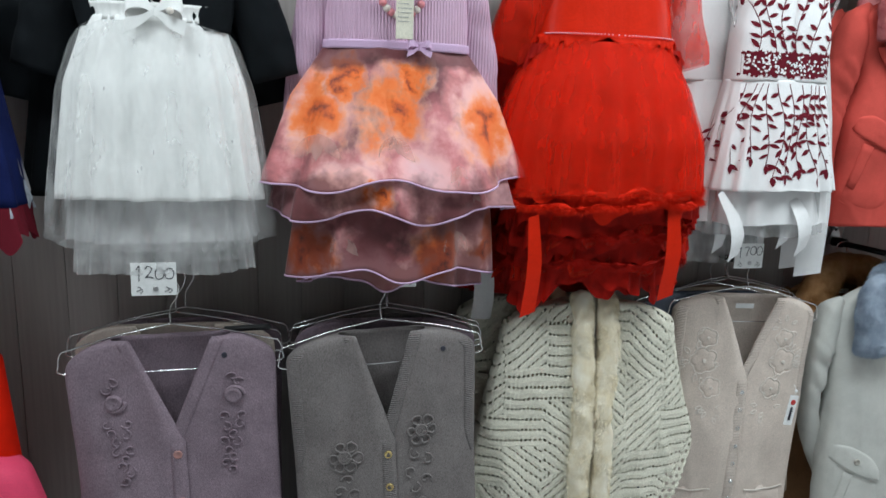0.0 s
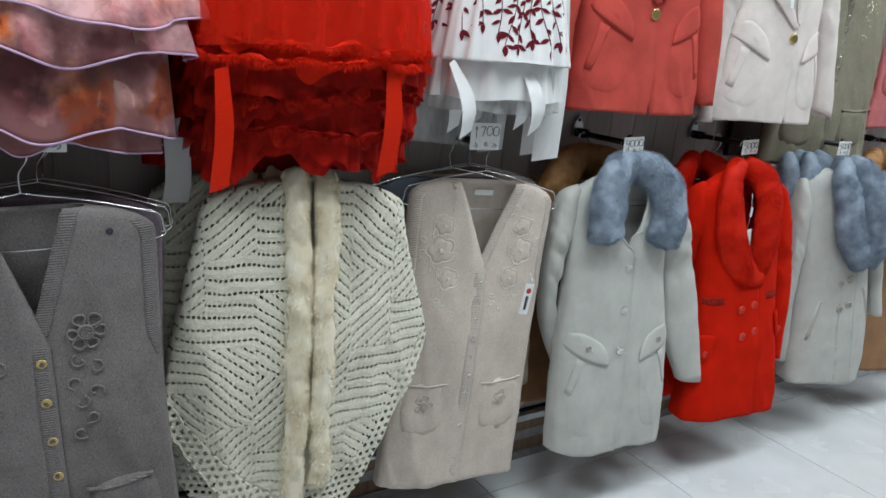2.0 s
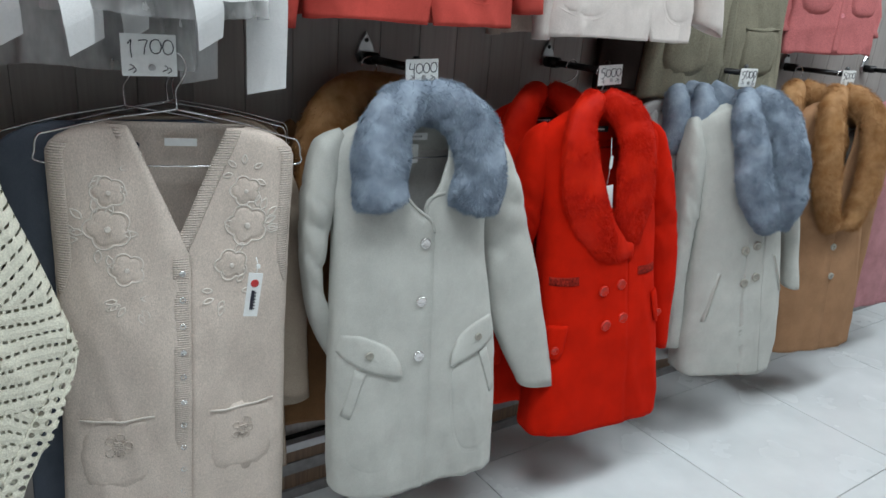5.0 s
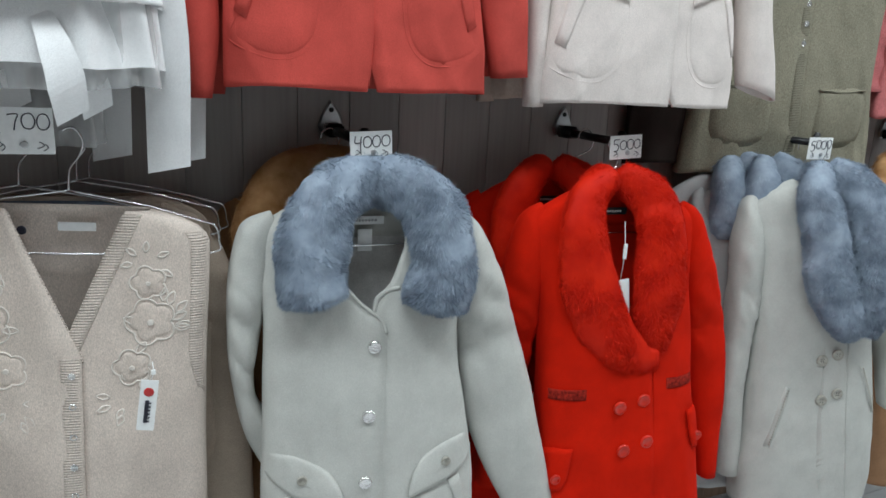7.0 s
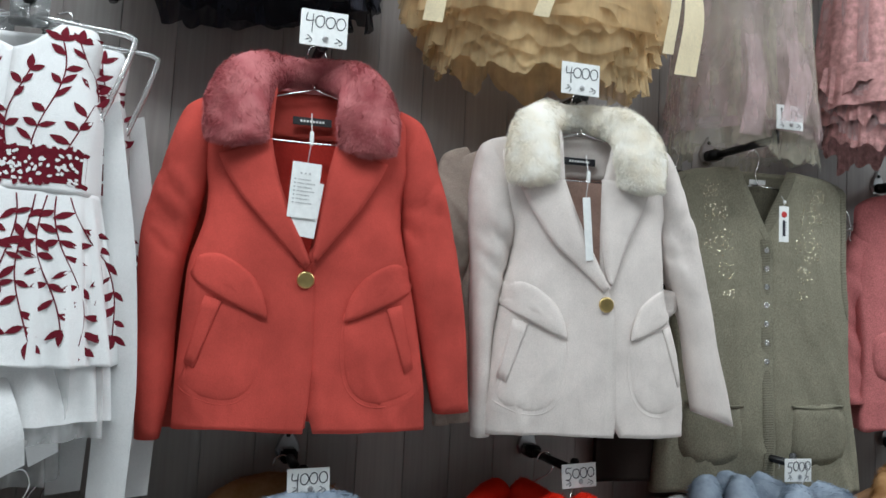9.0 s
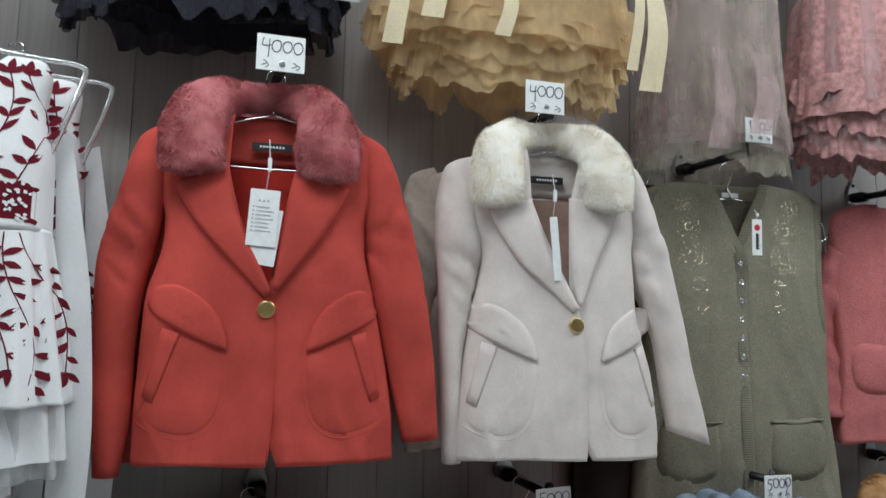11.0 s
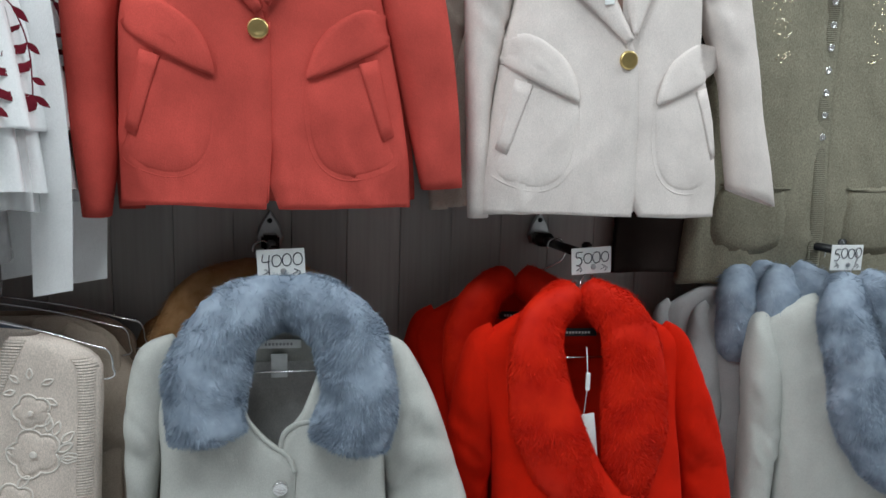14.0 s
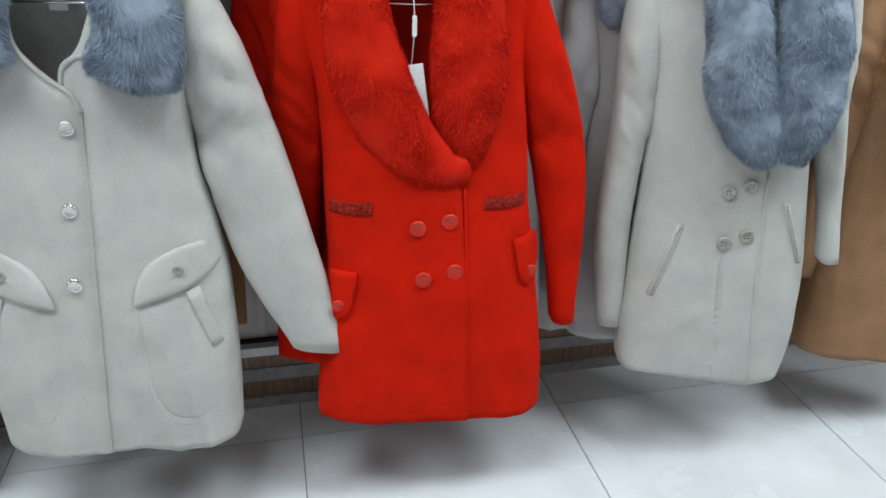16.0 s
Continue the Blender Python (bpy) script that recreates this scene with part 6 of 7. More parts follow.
def ruffle_data(shell, z, drop, amp, waves, seed, n=260, push=0.0, front_only=False):
    """A gathered frill round a skirt."""
    v = []
    for i in range(4):
        q = i / 3
        for j in range(n):
            a = 2 * math.pi * j / n - math.pi
            p = shell.at(a, z, push)
            wild = noise.noise(Vector((2.5 * math.cos(a), 2.5 * math.sin(a), seed)))
            r = 1 + amp * q * (0.6 * math.sin(waves * a + seed + 9 * wild) + 0.9 * noise.noise(Vector((8 * math.cos(a), 8 * math.sin(a), seed + 0.6 * q)))) + 0.03 * q
            v.append((p[0] * r, p[1] * r, p[2] - drop * q * (1 + 0.7 * wild) + 0.03 * q * noise.noise(Vector((7 * math.cos(a), 7 * math.sin(a), seed)))))
    return v, grid_faces(4, n, True)


def bodice(root, shell, material, name="bodice"):
    return part(name, *shell.mesh(None, 30, 80), material, root, thick=0.003)


def bow(root, x, y, z, material, s=1.0):
    loops = []
    for sd in (-1, 1):
        loops.append(strip_data([(x, y, z), (x + sd * 0.03 * s, y - 0.012, z + 0.02 * s), (x + sd * 0.055 * s, y - 0.014, z + 0.012 * s), (x + sd * 0.05 * s, y - 0.006, z - 0.008 * s), (x, y, z)], [0.012 * s, 0.03 * s, 0.035 * s, 0.028 * s, 0.012 * s], along=(0, 0.2, 1)))
        loops.append(strip_data([(x, y - 0.004, z), (x + sd * 0.03 * s, y - 0.01, z - 0.022 * s), (x + sd * 0.062 * s, y - 0.012, z - 0.034 * s)], [0.012 * s, 0.024 * s, 0.03 * s], along=(0.2, 0, 1)))
    part("bow", *join(*loops), material, root, "tied ribbon bow", thick=0.0006, smooth=False)


# white tutu under a black top
tu = thing("party_dress", "girl's dress with black top and white tulle skirt", "dress", -0.765, -0.215, 1.90, -5, ROWU)
top = Shell([(-0.09, 0, 0.07, 0.03), (-0.11, 0, 0.145, 0.04), (-0.16, 0, 0.16, 0.05), (-0.29, 0, 0.135, 0.06)], 0.02, 7, 141)
bodice(tu, top, M_BLACKV)
for s in (-1, 1):
    part("sleeve", *sleeve_data([(s * 0.13, 0.0, -0.12), (s * 0.16, 0.01, -0.18), (s * 0.195, 0.015, -0.27), (s * 0.225, 0.02, -0.37)], [(0.04, 0.03), (0.05, 0.035), (0.05, 0.03), (0.045, 0.025)], 142 + s), M_BLACKV, tu, thick=0.003)
waist = Shell([(-0.246, 0, 0.130, 0.072), (-0.262, 0, 0.126, 0.068), (-0.278, 0, 0.128, 0.07)], 0.02, 44, 143, 0.9, -0.2)
part("waistband", *waist.mesh(None, 6, 180), M_SATIN, tu, "gathered white waistband", thick=0.002)
for i, (zt, zh, hw, d, mt, fo, wv) in enumerate(((-0.27, -0.605, 0.19, 0.105, M_SATIN, 0.06, 17), (-0.42, -0.69, 0.182, 0.085, M_WHITETUL, 0.03, 19), (-0.42, -0.755, 0.172, 0.075, M_WHITETUL, 0.05, 23), (-0.42, -0.735, 0.165, 0.06, M_WHITETUL, 0.05, 17))):
    sk = full_skirt([(zt, 0, 0.126, 0.068 if i == 0 else 0.05), (zt - 0.12, -0.003, 0.125 + (hw - 0.125) * 0.62, 0.09 if i == 0 else 0.06), (zh, 0.0, hw, d)], fo, wv, 150 + i, hem=0.012)
    part("skirt" if i == 0 else "tulle_layer", *sk.mesh(None, 40, 240), mt, tu, "white satin skirt layer" if i == 0 else "sheer white tulle layer", thick=0.001 if i == 0 else 0)
over = full_skirt([(-0.276, 0, 0.124, 0.068), (-0.31, 0, 0.152, 0.094), (-0.4, 0, 0.182, 0.122), (-0.6, 0.0, 0.212, 0.14), (-0.69, 0.0, 0.22, 0.145)], 0.02, 15, 158)
part("tulle_layer", *over.mesh(None, 34, 220), tulle("thin_white_tulle", (0.84, 0.85, 0.84), 0.2), tu, "sheer white tulle layer")
bow(tu, 0.012, -0.082, -0.262, M_SATIN, 0.85)
part("pearl_bead", *ball(0.04, -0.10, -0.262, 0.007), M_PEARL, tu)
snow = []
for k in range(6):
    a = math.pi * k / 3
    snow.append(sweep([(-0.005, -0.066, -0.225), (-0.005 + 0.024 * math.cos(a), -0.068, -0.225 + 0.024 * math.sin(a))], 0.0022, 5))
    for q in (-0.5, 0.5):
        snow.append(sweep([(-0.005 + 0.014 * math.cos(a), -0.067, -0.225 + 0.014 * math.sin(a)), (-0.005 + 0.022 * math.cos(a + q), -0.068, -0.225 + 0.022 * math.sin(a + q))], 0.0016, 5))
part("snowflake_brooch", *join(*snow), M_SILVER, tu, "glittering silver snowflake brooch")
ptag = part("paper_tag", *box_data(0.02, 0.052, -0.072, -0.0705, -0.245, -0.18, 0.0005), fabric("pink_paper", (0.75, 0.42, 0.45), var=0.05, fuzz=0.02), tu, "pink paper tag", smooth=False)
bk = thing("jersey_dress", "black jersey dress hanging behind the white skirt", "dress", -0.80, -0.10, 1.90, -5, ROWU)
bsh2 = Shell([(-0.09, 0, 0.07, 0.03), (-0.12, 0, 0.16, 0.04), (-0.3, 0, 0.20, 0.05), (-0.62, -0.02, 0.225, 0.05)], 0.03, 9, 162)
part("body", *bsh2.mesh(None, 30, 90), M_BLACKV, bk, thick=0.003)
for s in (-1, 1):
    part("sleeve", *sleeve_data([(s * 0.15, 0, -0.13), (s * 0.2, 0, -0.22), (s * 0.245, 0, -0.36), (s * 0.26, 0.0, -0.42)], [(0.05, 0.03), (0.055, 0.03), (0.05, 0.03), (0.05, 0.03)], 163), M_BLACKV, bk, thick=0.003)

def leaf_piece(sh, x, z, a, l, w, push=0.0022):
    ca, sa = math.cos(a), math.sin(a)
    pts = [(0, 0), (0.25, 0.75), (0.5, 1.0), (0.78, 0.6), (1, 0), (0.78, -0.6), (0.5, -1.0), (0.25, -0.75)]
    v = []
    for q, s in pts:
        u, t = q * l, s * w / 2
        v.append(sh.front(x + u * ca - t * sa, z + u * sa + t * ca, push))
    v.append(sh.front(x + 0.5 * l * ca, z + 0.5 * l * sa, push))
    return v, [(k, (k + 1) % 8, 8) for k in range(8)]


# floral dress
fd = thing("party_dress", "girl's dress, lilac ribbed top and orange-pink floral skirt", "dress", -0.295, -0.225, 1.90, -5, ROWU)
ftop = Shell([(-0.085, 0, 0.06, 0.03), (-0.105, 0, 0.13, 0.04), (-0.16, 0, 0.145, 0.055), (-0.298, 0, 0.15, 0.065)], 0.01, 7, 171, 0.75)
bodice(fd, ftop, M_LILACRIB)
for s in (-1, 1):
    part("sleeve", *sleeve_data([(s * 0.125, 0.0, -0.12), (s * 0.155, 0.01, -0.2), (s * 0.185, 0.02, -0.34), (s * 0.21, 0.03, -0.52)], [(0.035, 0.03), (0.042, 0.032), (0.04, 0.03), (0.03, 0.025)], 172 + s), M_LILACRIB, fd, thick=0.003)
part("belt", *Shell([(-0.288, 0, 0.153, 0.069), (-0.306, 0, 0.153, 0.069)], 0, 5, 1, 0.75, wob=0).mesh(None, 5, 90), M_LILAC, fd, "narrow lilac belt", thick=0.003)
bow(fd, 0.035, -0.075, -0.300, M_LILAC, 0.4)
for i, (zt, zh, hw, d) in enumerate(((-0.30, -0.575, 0.270, 0.155), (-0.32, -0.635, 0.255, 0.14), (-0.34, -0.765, 0.225, 0.115), (-0.36, -0.79, 0.20, 0.08))):
    sk = full_skirt([(zt, 0, 0.150, 0.068), (zt - 0.1, 0, 0.150 + (hw - 0.15) * 0.55, 0.09), (zh, 0.0, hw, d)], (0.085, 0.08, 0.075, 0.06)[i], (7, 9, 8, 11)[i], 175 + i, 0.9, 0.0)
    vv, ff = sk.mesh(None, 40, 220)
    # uneven hem that rises and dips
    vv = [(x, y, z + 0.014 * max(0.0, (zt - z) / (zt - zh)) ** 3 * (math.sin(4 * math.atan2(y, x) + 1.3 * i + 2) + 0.8 * noise.noise(Vector((9 * x, 9 * y, 4.0 * i))))) for x, y, z in vv]
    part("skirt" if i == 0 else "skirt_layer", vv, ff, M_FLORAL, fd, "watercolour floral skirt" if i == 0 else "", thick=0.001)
    part("hem_piping", *sweep(vv[:220], 0.0022, 5, True), M_LILAC, fd, "lilac rolled hem")
    blooms = (((-0.165, -0.475, 0.06, M_BLUSH), (-0.02, -0.475, 0.06, M_BLUSH), (0.11, -0.53, 0.04, M_BLUSH)), ((0.15, -0.585, 0.03, M_BLUSH),), ((-0.12, -0.68, 0.05, M_BLUSH), (0.12, -0.67, 0.05, M_BLUSH)), ())[i]
    for bx, bz, br, bm_ in blooms:
        prng = random.Random(int(bx * 1000) + i)
        petals = [leaf_piece(sk, bx, bz, -math.pi / 2 + (q - 1) * 0.6 + prng.uniform(-0.15, 0.15), br * prng.uniform(0.8, 1.2), br * prng.uniform(0.38, 0.5), 0.0025 + 0.0004 * q) for q in range(3)]
        part("printed_blossom", *join(*petals), bm_, fd, "large printed blossom")
neck = [ball(0.055 * math.sin(q), -0.085 + 0.02 * math.cos(q), -0.155 - 0.085 * math.cos(q) - 0.0, 0.0055 if abs(q) > 0.9 else 0.0085) for q in np.linspace(-1.35, 1.35, 15)]
part("bead_necklace", *join(*neck[0::2]), M_PEARL, fd, "pearl necklace beads")
part("bead_necklace", *join(*neck[1::2]), M_PINKBEAD, fd, "pink necklace beads")
swing_tag(fd, 0.005, -0.078, -0.15, 0.02, 0.035, 0.12, 0, True, fabric("cream_paper", (0.75, 0.72, 0.6), var=0.04, fuzz=0.02))

# red tulle dress
rd = thing("party_dress", "girl's bright red tulle party dress with frilled skirt", "dress", 0.19, -0.225, 1.90, -5, ROWU)
rtop = Shell([(-0.07, 0, 0.06, 0.03), (-0.1, 0, 0.13, 0.045), (-0.16, 0, 0.15, 0.06), (-0.255, 0, 0.16, 0.075)], 0.012, 7, 181)
bodice(rd, rtop, M_REDSAT)
for s in (-1, 1):
    part("sheer_sleeve", *sleeve_data([(s * 0.12, 0, -0.1), (s * 0.17, 0, -0.16), (s * 0.205, 0.01, -0.25), (s * 0.225, 0.01, -0.31)], [(0.04, 0.035), (0.06, 0.045), (0.06, 0.045), (0.05, 0.04)], 182 + s), M_REDTUL, rd)
    part("sleeve_frill", *ruffle_data(Shell([(-0.27, 0, 0.19, 0.06), (-0.29, 0, 0.2, 0.065)], 0, 3, 1, 0.8, wob=0), -0.272, 0.035, 0.05, 40, 5 + s), M_REDRUF_SHADED, rd)
belt = Shell([(-0.245, 0, 0.163, 0.079), (-0.262, 0, 0.163, 0.079)], 0, 3, 1, 0.75, wob=0)
part("waist_frill", *ruffle_data(belt, -0.25, 0.018, 0.04, 46, 9), M_REDSKIRT, rd, thick=0.001)
part("bead_trim", *join(*[ball(*belt.at(-math.pi * (0.12 + 0.76 * k / 60), -0.25, 0.004), 0.0022) for k in range(61)]), M_PINKBEAD, rd, "row of glittering beads")
for i, (zh, hw, d, mt, fo, wv) in enumerate(((-0.585, 0.262, 0.16, M_REDTUL, 0.035, 29), (-0.57, 0.245, 0.14, M_REDSKIRT, 0.04, 23), (-0.60, 0.265, 0.165, M_REDTUL, 0.03, 17))):
    sk = full_skirt([(-0.265, 0, 0.165 - 0.003 * (i == 1), 0.082 - 0.004 * (i == 1)), (-0.36, 0, 0.215 - 0.01 * (i == 1), 0.125 - 0.012 * (i == 1)), (-0.48, 0, 0.256 - 0.018 * (i == 1), 0.158 - 0.018 * (i == 1)), (zh, 0, hw, d)], fo, wv, 185 + i)
    part("tulle_layer" if i != 1 else "skirt", *sk.mesh(None, 40, 240), mt, rd, "sheer red tulle layer" if i != 1 else "red organza skirt")
# frills below the first mostly take the darker red, as painted self-shadow
for i in range(9):
    zt = -0.55 - 0.026 * i
    hw = 0.258 - 0.006 * i - 0.004 * (i % 2)
    base_sh = full_skirt([(zt + 0.02, 0, hw, 0.14 - 0.006 * i), (zt, 0, hw, 0.14 - 0.006 * i)], 0.03, 9, 190 + i)
    part("frill", *ruffle_data(base_sh, zt, 0.075, 0.05 + 0.012 * (i % 3), 21 + 3 * (i % 4), i * 1.3), M_REDSKIRT if i < 1 else M_REDTUL if i % 3 == 0 else M_REDRUF_SHADED, rd, "gathered red frill")
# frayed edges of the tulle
for i, (z, hw, d, mt) in enumerate(((-0.588, 0.258, 0.158, M_REDSKIRT), (-0.615, 0.262, 0.16, M_REDSKIRT), (-0.685, 0.245, 0.135, M_REDRUF_SHADED), (-0.75, 0.23, 0.12, M_REDRUF_SHADED))):
    arc = [(hw * math.cos(q), -d * math.sin(q) ** 0.8, z + 0.012 * noise.noise(Vector((4 * q, 0, i))) + 0.02 * noise.noise(Vector((9 * q, 3, i)))) for q in np.linspace(0.02, math.pi - 0.02, 17)]
    fur("frayed_edge", rd, arc, [(0.0015, 0.0015)] * 4, mt, 5000, 0.018, 211 + i, "frayed red tulle edge", 0.01)
for bx, z0, z1, w in ((-0.19, -0.64, -0.86, 0.036), (0.14, -0.62, -0.83, 0.042)):
    part("ribbon", *strip_data([(bx, -0.135, z0), (bx + 0.004, -0.146, (z0 + z1) / 2), (bx - 0.004, -0.14, z1)], [w * 0.7, w, w * 1.05], along=(0.95, 0.1, 0.3)), M_REDSAT, rd, "hanging red satin ribbon", thick=0.0005, smooth=False)
r2 = thing("party_dress", "second red tulle dress hanging behind the first", "dress", 0.15, -0.10, 1.90, -8, ROWU)
sk = full_skirt([(-0.1, 0, 0.14, 0.05), (-0.27, 0, 0.18, 0.06), (-0.6, 0, 0.27, 0.09), (-0.86, 0, 0.25, 0.08)], 0.05, 12, 199)
# rear layer in the same red with shade painted in
part("skirt", *sk.mesh(None, 40, 200), M_REDRUF_SHADED, r2)
part("ribbon", *strip_data([(-0.19, -0.07, -0.75), (-0.185, -0.075, -0.86), (-0.19, -0.07, -0.93)], 0.05), M_COTTON, r2, "white sash end")

# white dress with a maroon leaf print
def vine(sh, x, z0, z1, seed, size=0.021, sway=0.017, push=0.0022, fan=0.0):
    """A stem that wanders down with paired leaves."""
    rng = random.Random(seed)
    n = max(3, int(abs(z1 - z0) / 0.022))
    pts = [(x * (1 + fan * k / n) + sway * math.sin(0.55 * k + seed), z0 + (z1 - z0) * k / n) for k in range(n + 1)]
    out = [sh.cord(pts, 0.0011, 0.0015, 3, 4)]
    down = -1 if z1 < z0 else 1
    for k in range(1, n + 1):
        px, pz = pts[k]
        for s in ((-1, 1) if k % 3 == 0 else ((-1,) if k % 2 else (1,))):
            a = (math.pi / 2 * down) + s * rng.uniform(0.5, 1.3)
            out.append(leaf_piece(sh, px, pz, a, size * rng.uniform(0.85, 1.3), size * rng.uniform(0.36, 0.5), push))
    out.append(leaf_piece(sh, *pts[-1], math.pi / 2 * down, size * 1.1, size * 0.5, push))
    return join(*out)


def leaf_dress(x, y, z, yaw, seed, printed, label, low=-0.705):
    ld = thing("sleeveless_dress", label, "dress", x, y, z, yaw, ROWU)
    bod = Shell([(-0.055, 0, 0.105, 0.03), (-0.075, 0, 0.115, 0.04), (-0.13, 0, 0.108, 0.05), (-0.21, 0, 0.125, 0.06), (-0.33, 0, 0.128, 0.065)], 0.006, 5, seed, 0.72, wob=0.003)
    half = 0.06
    e = lambda q: (-(half * max(0.0, min(1.0, (q + 0.105) / 0.05)) ** 0.6) + 0.001, half * max(0.0, min(1.0, (q + 0.105) / 0.05)) ** 0.6 - 0.001)
    part("bodice", *bod.mesh(e, 34, 100, 0.0), M_COTTON, ld, thick=0.002)
    sk = full_skirt([(-0.325, 0, 0.129, 0.066), (-0.42, 0, 0.145, 0.085), (-0.595, 0.0, 0.176, 0.11)], 0.06, 13, seed + 1, 0.85, 0.01)
    part("skirt", *sk.mesh(None, 40, 240), M_COTTON, ld, thick=0.0015)
    for i, (zh, hw) in enumerate(((-0.68, 0.172), (low, 0.165))):
        un = full_skirt([(-0.33, 0, 0.12, 0.06), (-0.45, 0, 0.15, 0.075), (zh, 0, hw, 0.09 - 0.01 * i)], 0.06, 10 + 2 * i, seed + 3 + i, 0.85, 0.012)
        part("underskirt", *un.mesh(None, 34, 200), M_COTTON if i == 0 else M_WHITETUL, ld, "white underskirt")
    for bx, z0, z1, w in ((0.06, -0.59, -0.745, 0.05), (-0.12, -0.6, -0.76, 0.045)):
        part("sash_end", *strip_data([(bx - 0.035, -0.07, z0), (bx - 0.008, -0.10, z0 * 0.6 + z1 * 0.4), (bx + 0.004, -0.105, z0 * 0.3 + z1 * 0.7), (bx + 0.006, -0.09, z1)], [w * 0.4, w * 0.8, w, w * 0.9], along=(0.85, 0.25, 0.5)), M_COTTON, ld, "white sash end hanging down", thick=0.0005, smooth=False)
    part("sash_end", *strip_data([(0.130, 0.03, -0.16), (0.160, 0.03, -0.42), (0.176, 0.02, -0.64), (0.174, 0.015, -0.83)], [0.03, 0.07, 0.08, 0.075], along=(0.85, -0.3, 0.2)), M_COTTON, ld, "white sash end hanging down", thick=0.0005, smooth=False)
    for s in (-1, 1):
        part("shoulder_strap", *strip_data([(s * 0.085, -0.025, -0.10), (s * 0.088, -0.005, -0.062), (s * 0.085, 0.02, -0.09)], 0.042), M_COTTON, ld, thick=0.002)
    pr = []
    if printed:
        rng = random.Random(seed)
        for k in range(6):
            vx = -0.10 + 0.04 * k
            pr.append(vine(bod, vx, -0.30, -0.14 if abs(vx) < 0.05 else -0.085, seed + k, 0.025))
        for k in range(11):
            vx = -0.115 + 0.023 * k
            pr.append(vine(sk, vx, -0.335, -0.51 - 0.06 * rng.random(), seed + 20 + k, 0.0235, 0.012, fan=0.5))
        # broad floral belt
        band = [bod.strip(lambda q: -0.118, lambda q: 0.118, -0.315, -0.262, 10, 40, 0.0016)]
        part("printed_belt", *band[0], M_MAROON, ld, "maroon floral belt print")
        dots = []
        for k in range(150):
            dx, dz = rng.uniform(-0.112, 0.112), rng.uniform(-0.312, -0.266)
            dots.append(leaf_piece(bod, dx, dz, rng.uniform(0, 6.28), rng.uniform(0.005, 0.010), 0.005, 0.0032))
        tagged(part("printed_dots", *join(*dots), M_COTTON, ld), kind="stuff")
        for k in range(90):
            sx, up = rng.uniform(-0.118, 0.118), rng.random() < 0.5
            pr.append(leaf_piece(bod, sx, -0.268 if up else -0.312, (1 if up else -1) * rng.uniform(0.3, 2.8), rng.uniform(0.007, 0.012), 0.008, 0.0024))
        tagged(part("printed_leaves", *join(*pr), M_MAROON, ld, "maroon leaf print"), kind="stuff")
    # clear plastic hanger with broad hooked ends
    for s in (-1, 1):
        path = [(s * 0.01, 0, -0.035), (s * 0.09, 0, -0.045), (s * 0.155, 0, -0.052), (s * 0.162, 0, -0.075), (s * 0.135, 0.0, -0.16), (s * 0.12, 0, -0.2)]
        part("hanger_arm", *sweep(smooth_path(path, 5), [(0.005, 0.003)] * 26, 6), M_ACRYL, ld, "clear plastic hanger arm")
    part("hanger_hook", *sweep(smooth_path([(0, 0, -0.04), (0, 0, -0.02), (0.014, 0, -0.005), (0.01, 0, 0.012), (-0.01, 0, 0.008)], 5), 0.002, 6), M_CHROME, ld)
    part("hanger_crest", *box_data(-0.03, 0.03, -0.004, 0.004, -0.055, 0.0, 0.003), M_ACRYL, ld, "clear plastic size crest")
    return ld


leaf_dress(0.68, -0.225, 1.90, -8, 201, True, "white sleeveless dress with maroon leaf print")
leaf_dress(0.712, -0.13, 1.90, -10, 202, True, "second white leaf-print dress hanging behind")
navy_leaf = leaf_dress(0.60, -0.09, 1.90, -8, 204, False, "white dress hanging at the back of the arm", -0.80)


# ---- top row: hems of party dresses ----
ROWT = "party dresses on the top arms"


def tulle_dress(x, y, z, label, mats, hw, hem, seed, ribbons=(), ribbon_mat=None, tiers=4, top_hw=0.1):
    d = thing("party_dress", label, "dress", x, y, z, -6, ROWT)
    bod = Shell([(-0.05, 0, 0.06, 0.03), (-0.08, 0, top_hw + 0.02, 0.045), (-0.16, 0, top_hw + 0.03, 0.06), (-0.25, 0, top_hw + 0.02, 0.06)], 0.01, 5, seed)
    bodice(d, bod, mats[0])
    for i in range(2):
        sk = full_skirt([(-0.24, 0, top_hw + 0.02, 0.06), (-0.36, 0, top_hw + (hw - top_hw) * 0.7, 0.11), (hem + 0.03 * i, 0, hw * (1 - 0.05 * i), 0.13)], 0.05, 11 + 3 * i, seed + i)
        part("skirt", *sk.mesh(None, 36, 220), mats[i % len(mats)], d)
    for i in range(tiers):
        zt = hem + 0.10 - 0.16 * i / tiers
        w = hw * (0.98 - 0.04 * i)
        b = full_skirt([(zt + 0.02, 0, w, 0.125 - 0.008 * i), (zt, 0, w, 0.125 - 0.008 * i)], 0.03, 9, seed + 5 + i)
        part("frill", *ruffle_data(b, zt, 0.065, 0.05, 27 + 5 * i, seed + i), mats[i % len(mats)], d, "gathered net frill")
    for bx, z0, z1, w in ribbons:
        part("ribbon", *strip_data([(bx, -0.145, z0), (bx + 0.012, -0.155, (z0 + z1) / 2), (bx - 0.004, -0.15, z1)], [w * 0.7, w, w * 1.1]), ribbon_mat, d, "hanging satin ribbon", thick=0.0005, smooth=False)
    return d


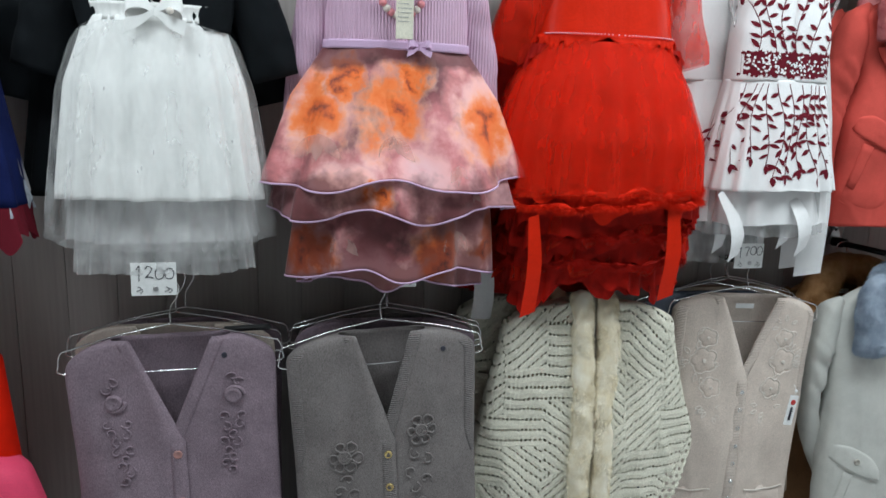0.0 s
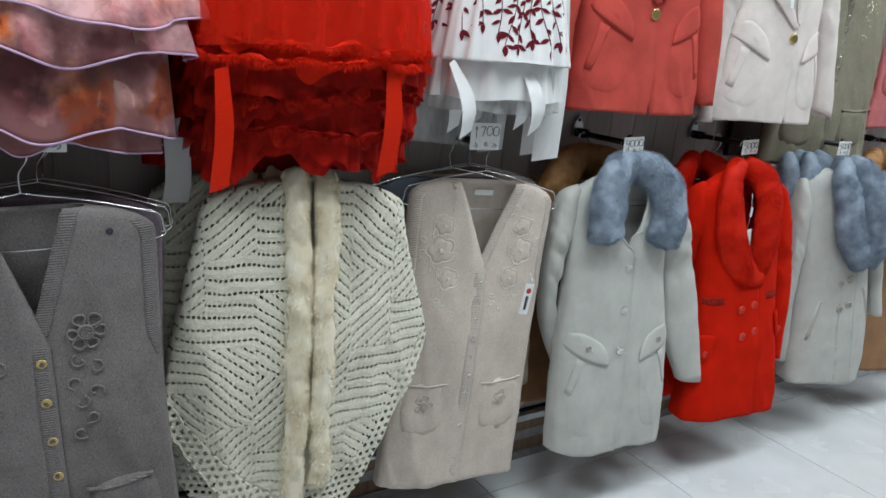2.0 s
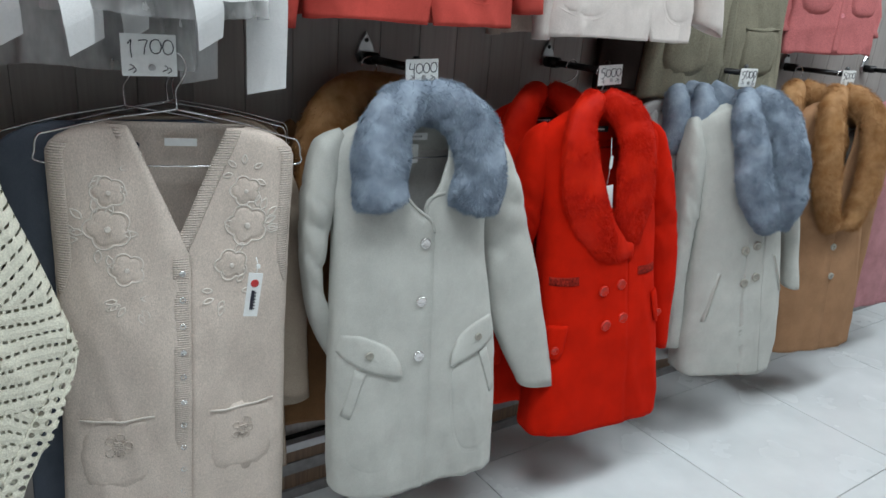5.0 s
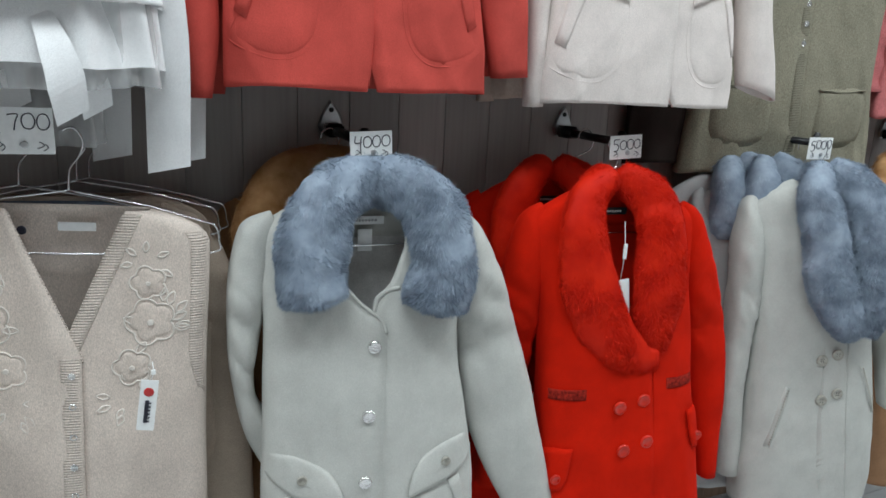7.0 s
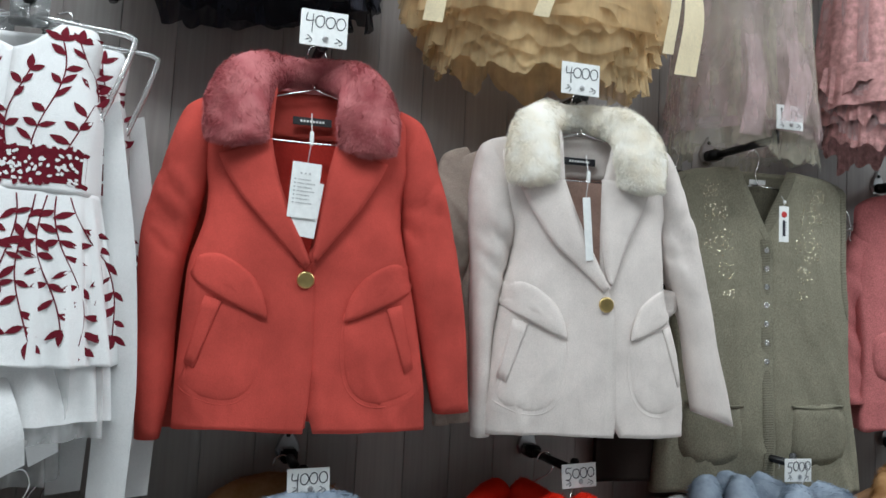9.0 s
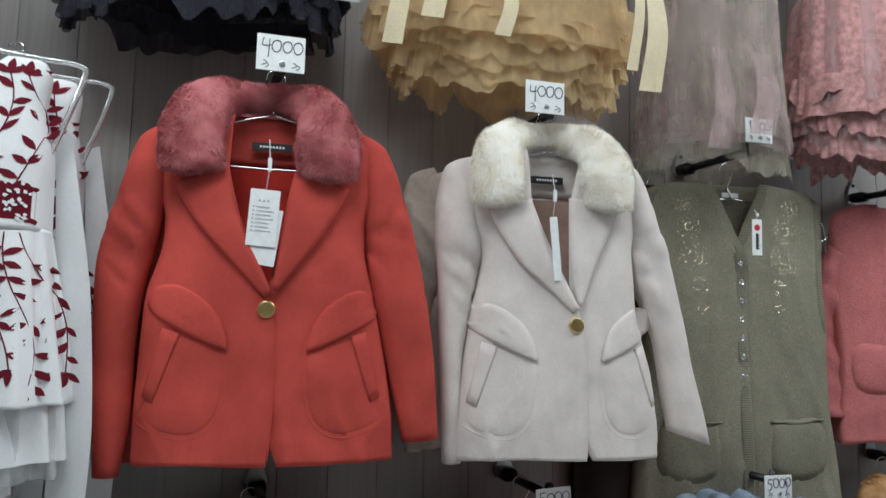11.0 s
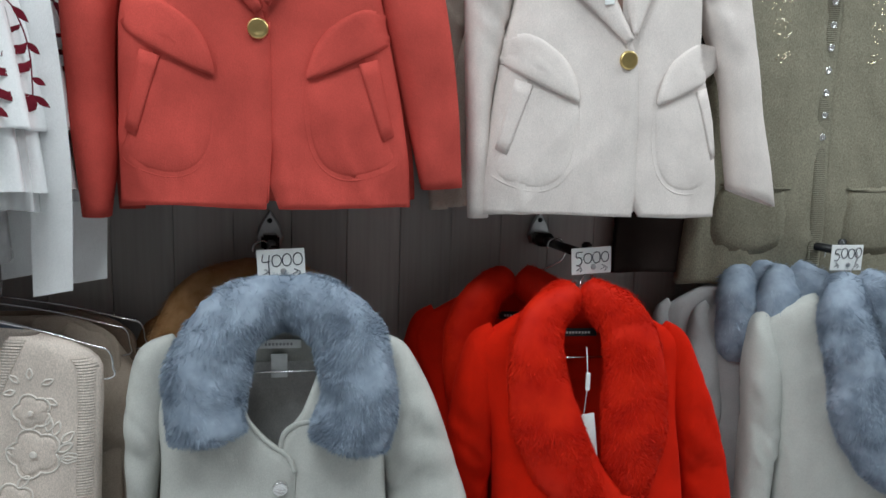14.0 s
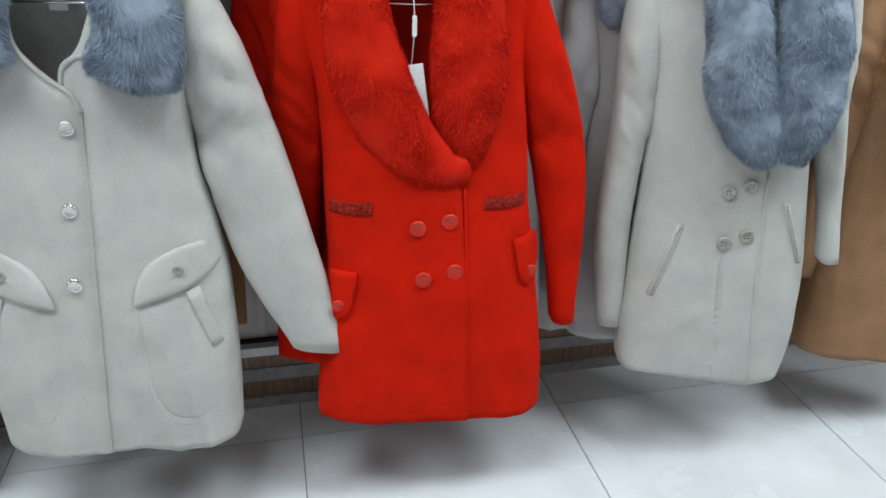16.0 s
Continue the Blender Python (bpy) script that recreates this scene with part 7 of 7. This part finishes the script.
tulle_dress(1.02, -0.15, 2.66, "dark net party dress with frilled hem", [M_NAVYTUL, M_NAVYTUL], 0.27, -0.60, 211, ((0.255, -0.5, -0.66, 0.04),), fabric("grey_ribbon", (0.4, 0.4, 0.42), var=0.05))
tulle_dress(1.635, -0.15, 2.68, "gold net party dress with champagne ribbons", [M_GOLDTUL, M_GOLDTUL], 0.30, -0.66, 221,
            ((-0.265, -0.45, -0.72, 0.035), (-0.19, -0.45, -0.66, 0.04), (-0.05, -0.55, -0.68, 0.03), (0.225, -0.45, -0.72, 0.022), (0.265, -0.5, -0.76, 0.045)), M_GOLDSAT, 7)
tulle_dress(2.20, -0.125, 2.62, "dusty pink and sage net party dress", [M_PINKTUL, M_SAGETUL], 0.19, -0.76, 231, ((0.03, -0.55, -0.74, 0.06), (-0.08, -0.55, -0.78, 0.05)), M_PINKTUL, 2)
tulle_dress(2.62, -0.19, 2.62, "pink lace party dress with grey net hem", [fabric("pink_lace", (0.5, 0.26, 0.25), var=0.4, mottle=60), M_PINKTUL], 0.22, -0.66, 241, ((0.08, -0.55, -0.78, 0.07),), M_SAGETUL, 5)
tulle_dress(0.42, -0.2, 2.66, "grey-white net party dress on the top row", [M_WHITETUL, M_WHITETUL], 0.26, -0.55, 251)

# ---- far left: navy dress, red and pink garments ----
nd = thing("lace_dress", "navy blue dress with pale lace hem", "dress", -1.21, -0.22, 1.90, -5, ROWU)
nsh = Shell([(-0.09, 0, 0.06, 0.03), (-0.12, 0, 0.14, 0.045), (-0.3, 0, 0.16, 0.06), (-0.62, 0, 0.205, 0.09)], 0.04, 9, 261)
part("body", *nsh.mesh(None, 36, 140), M_NAVY, nd, thick=0.002)
for i in range(3):
    part("lace_frill", *ruffle_data(nsh, -0.52 - 0.05 * i, 0.06, 0.06, 17 + i, i), (M_WHITETUL, fabric("pale_lace", (0.42, 0.46, 0.52), var=0.4, mottle=70), M_MAROON)[i], nd, "frilled lace hem")
lr = thing("dress", "bright red dress on the lower arm", "dress", -1.242, -0.20, 1.115, -5, ROWL)
lsh = Shell([(-0.09, 0, 0.06, 0.03), (-0.12, 0, 0.16, 0.045), (-0.4, 0, 0.185, 0.07), (-0.75, 0, 0.20, 0.09)], 0.04, 9, 265)
part("body", *lsh.mesh(None, 36, 120), M_REDW, lr, thick=0.003)
lp = thing("satin_dress", "pink-red satin dress hanging in front of the red one", "dress", -1.199, -0.235, 1.115, -5, ROWL)
lps = Shell([(-0.30, 0, 0.06, 0.03), (-0.36, 0, 0.16, 0.07), (-0.5, 0, 0.20, 0.09), (-0.8, 0, 0.22, 0.1)], 0.04, 9, 267)
part("body", *lps.mesh(None, 36, 120), M_PINKSAT, lp, thick=0.003)
part("loop", *sweep([(0.0, 0.0, 0.012), (0.01, 0.0, -0.15), (0.02, 0, -0.31)], 0.002, 5), M_PINKSAT, lp)

# ---- display arms and price cards ----
LOW = [-1.30, -0.80, -0.34, 0.13, 0.645, 1.17, 1.712, 2.27, 2.82, 3.36]
for bx in LOW:
    bracket(bx, 1.13, 0.265 if bx < 0.4 else 0.222, "display arms of the lower row")
UPP = [(-1.25, 1.91), (-0.78, 1.91), (-0.30, 1.91), (0.17, 1.91), (0.68, 1.91), (1.155, 1.91), (1.70, 1.895), (2.20, 1.865), (2.79, 1.84)]
for bx, bz in UPP:
    bracket(bx, bz, 0.235, "display arms of the upper row")
for bx in (0.42, 1.02, 1.635, 2.20, 2.62):
    bracket(bx, 2.63, 0.23, "display arms of the top row")
CARDS = "handwritten price cards"
price_card(-0.785, -0.285, 1.137, "1200", CARDS)
price_card(-0.30, -0.295, 1.135, "1200", CARDS)
price_card(0.135, -0.285, 1.135, "1200", CARDS)
price_card(0.660, -0.232, 1.128, "1700", CARDS)
price_card(1.180, -0.232, 1.108, "4000", CARDS, lean=-3, tall=0.027, size=0.88)
price_card(1.718, -0.232, 1.104, "5000", CARDS, lean=-4, tall=0.027, size=0.88)
price_card(2.276, -0.232, 1.100, "5000", CARDS, tall=0.03, size=0.85)
price_card(2.82, -0.232, 1.100, "5000", CARDS, tall=0.03, size=0.85)
price_card(1.152, -0.262, 1.912, "4000", CARDS)
price_card(1.675, -0.262, 1.90, "4000", CARDS)
price_card(2.215, -0.262, 1.893, "1700", CARDS, size=0.85)

# ---- wall planks and floor tiles ----
PW = 0.105
plank_mesh = None
nx = int((X1 - X0) / PW)
for k in range(nx):
    if plank_mesh is None:
        ob = part("plank", *box_data(0.0005, PW - 0.0005, 0.0, 0.012, 0.0, CEILING, 0.001), M_PLANK, wall_north, smooth=False)
        plank_mesh = ob.data
    else:
        ob = new("plank", plank_mesh)
        ob.parent = wall_north
    ob.location = (X0 + k * PW, 0, 0)
TILE = 0.6
tile_meshes = {}
ys = [0.012, -0.147] + [-0.147 - TILE * k for k in range(1, 6)] + [Y0]
x_start = 1.479 - TILE * 7
k = 0
while x_start + TILE * k < X1:
    xa, xb = max(X0, x_start + TILE * k), min(X1, x_start + TILE * (k + 1))
    for ya, yb in zip(ys, ys[1:]):
        key = (round(xb - xa, 3), round(ya - yb, 3))
        if key not in tile_meshes:
            ob = part("tile", *box_data(0.0012, xb - xa - 0.0012, 0.0012, ya - yb - 0.0012, -0.01, 0.0, 0.001), M_TILE, floor, smooth=False)
            tile_meshes[key] = ob.data
        else:
            ob = new("tile", tile_meshes[key])
            ob.parent = floor
        ob.location = (xa, yb, 0)
    k += 1
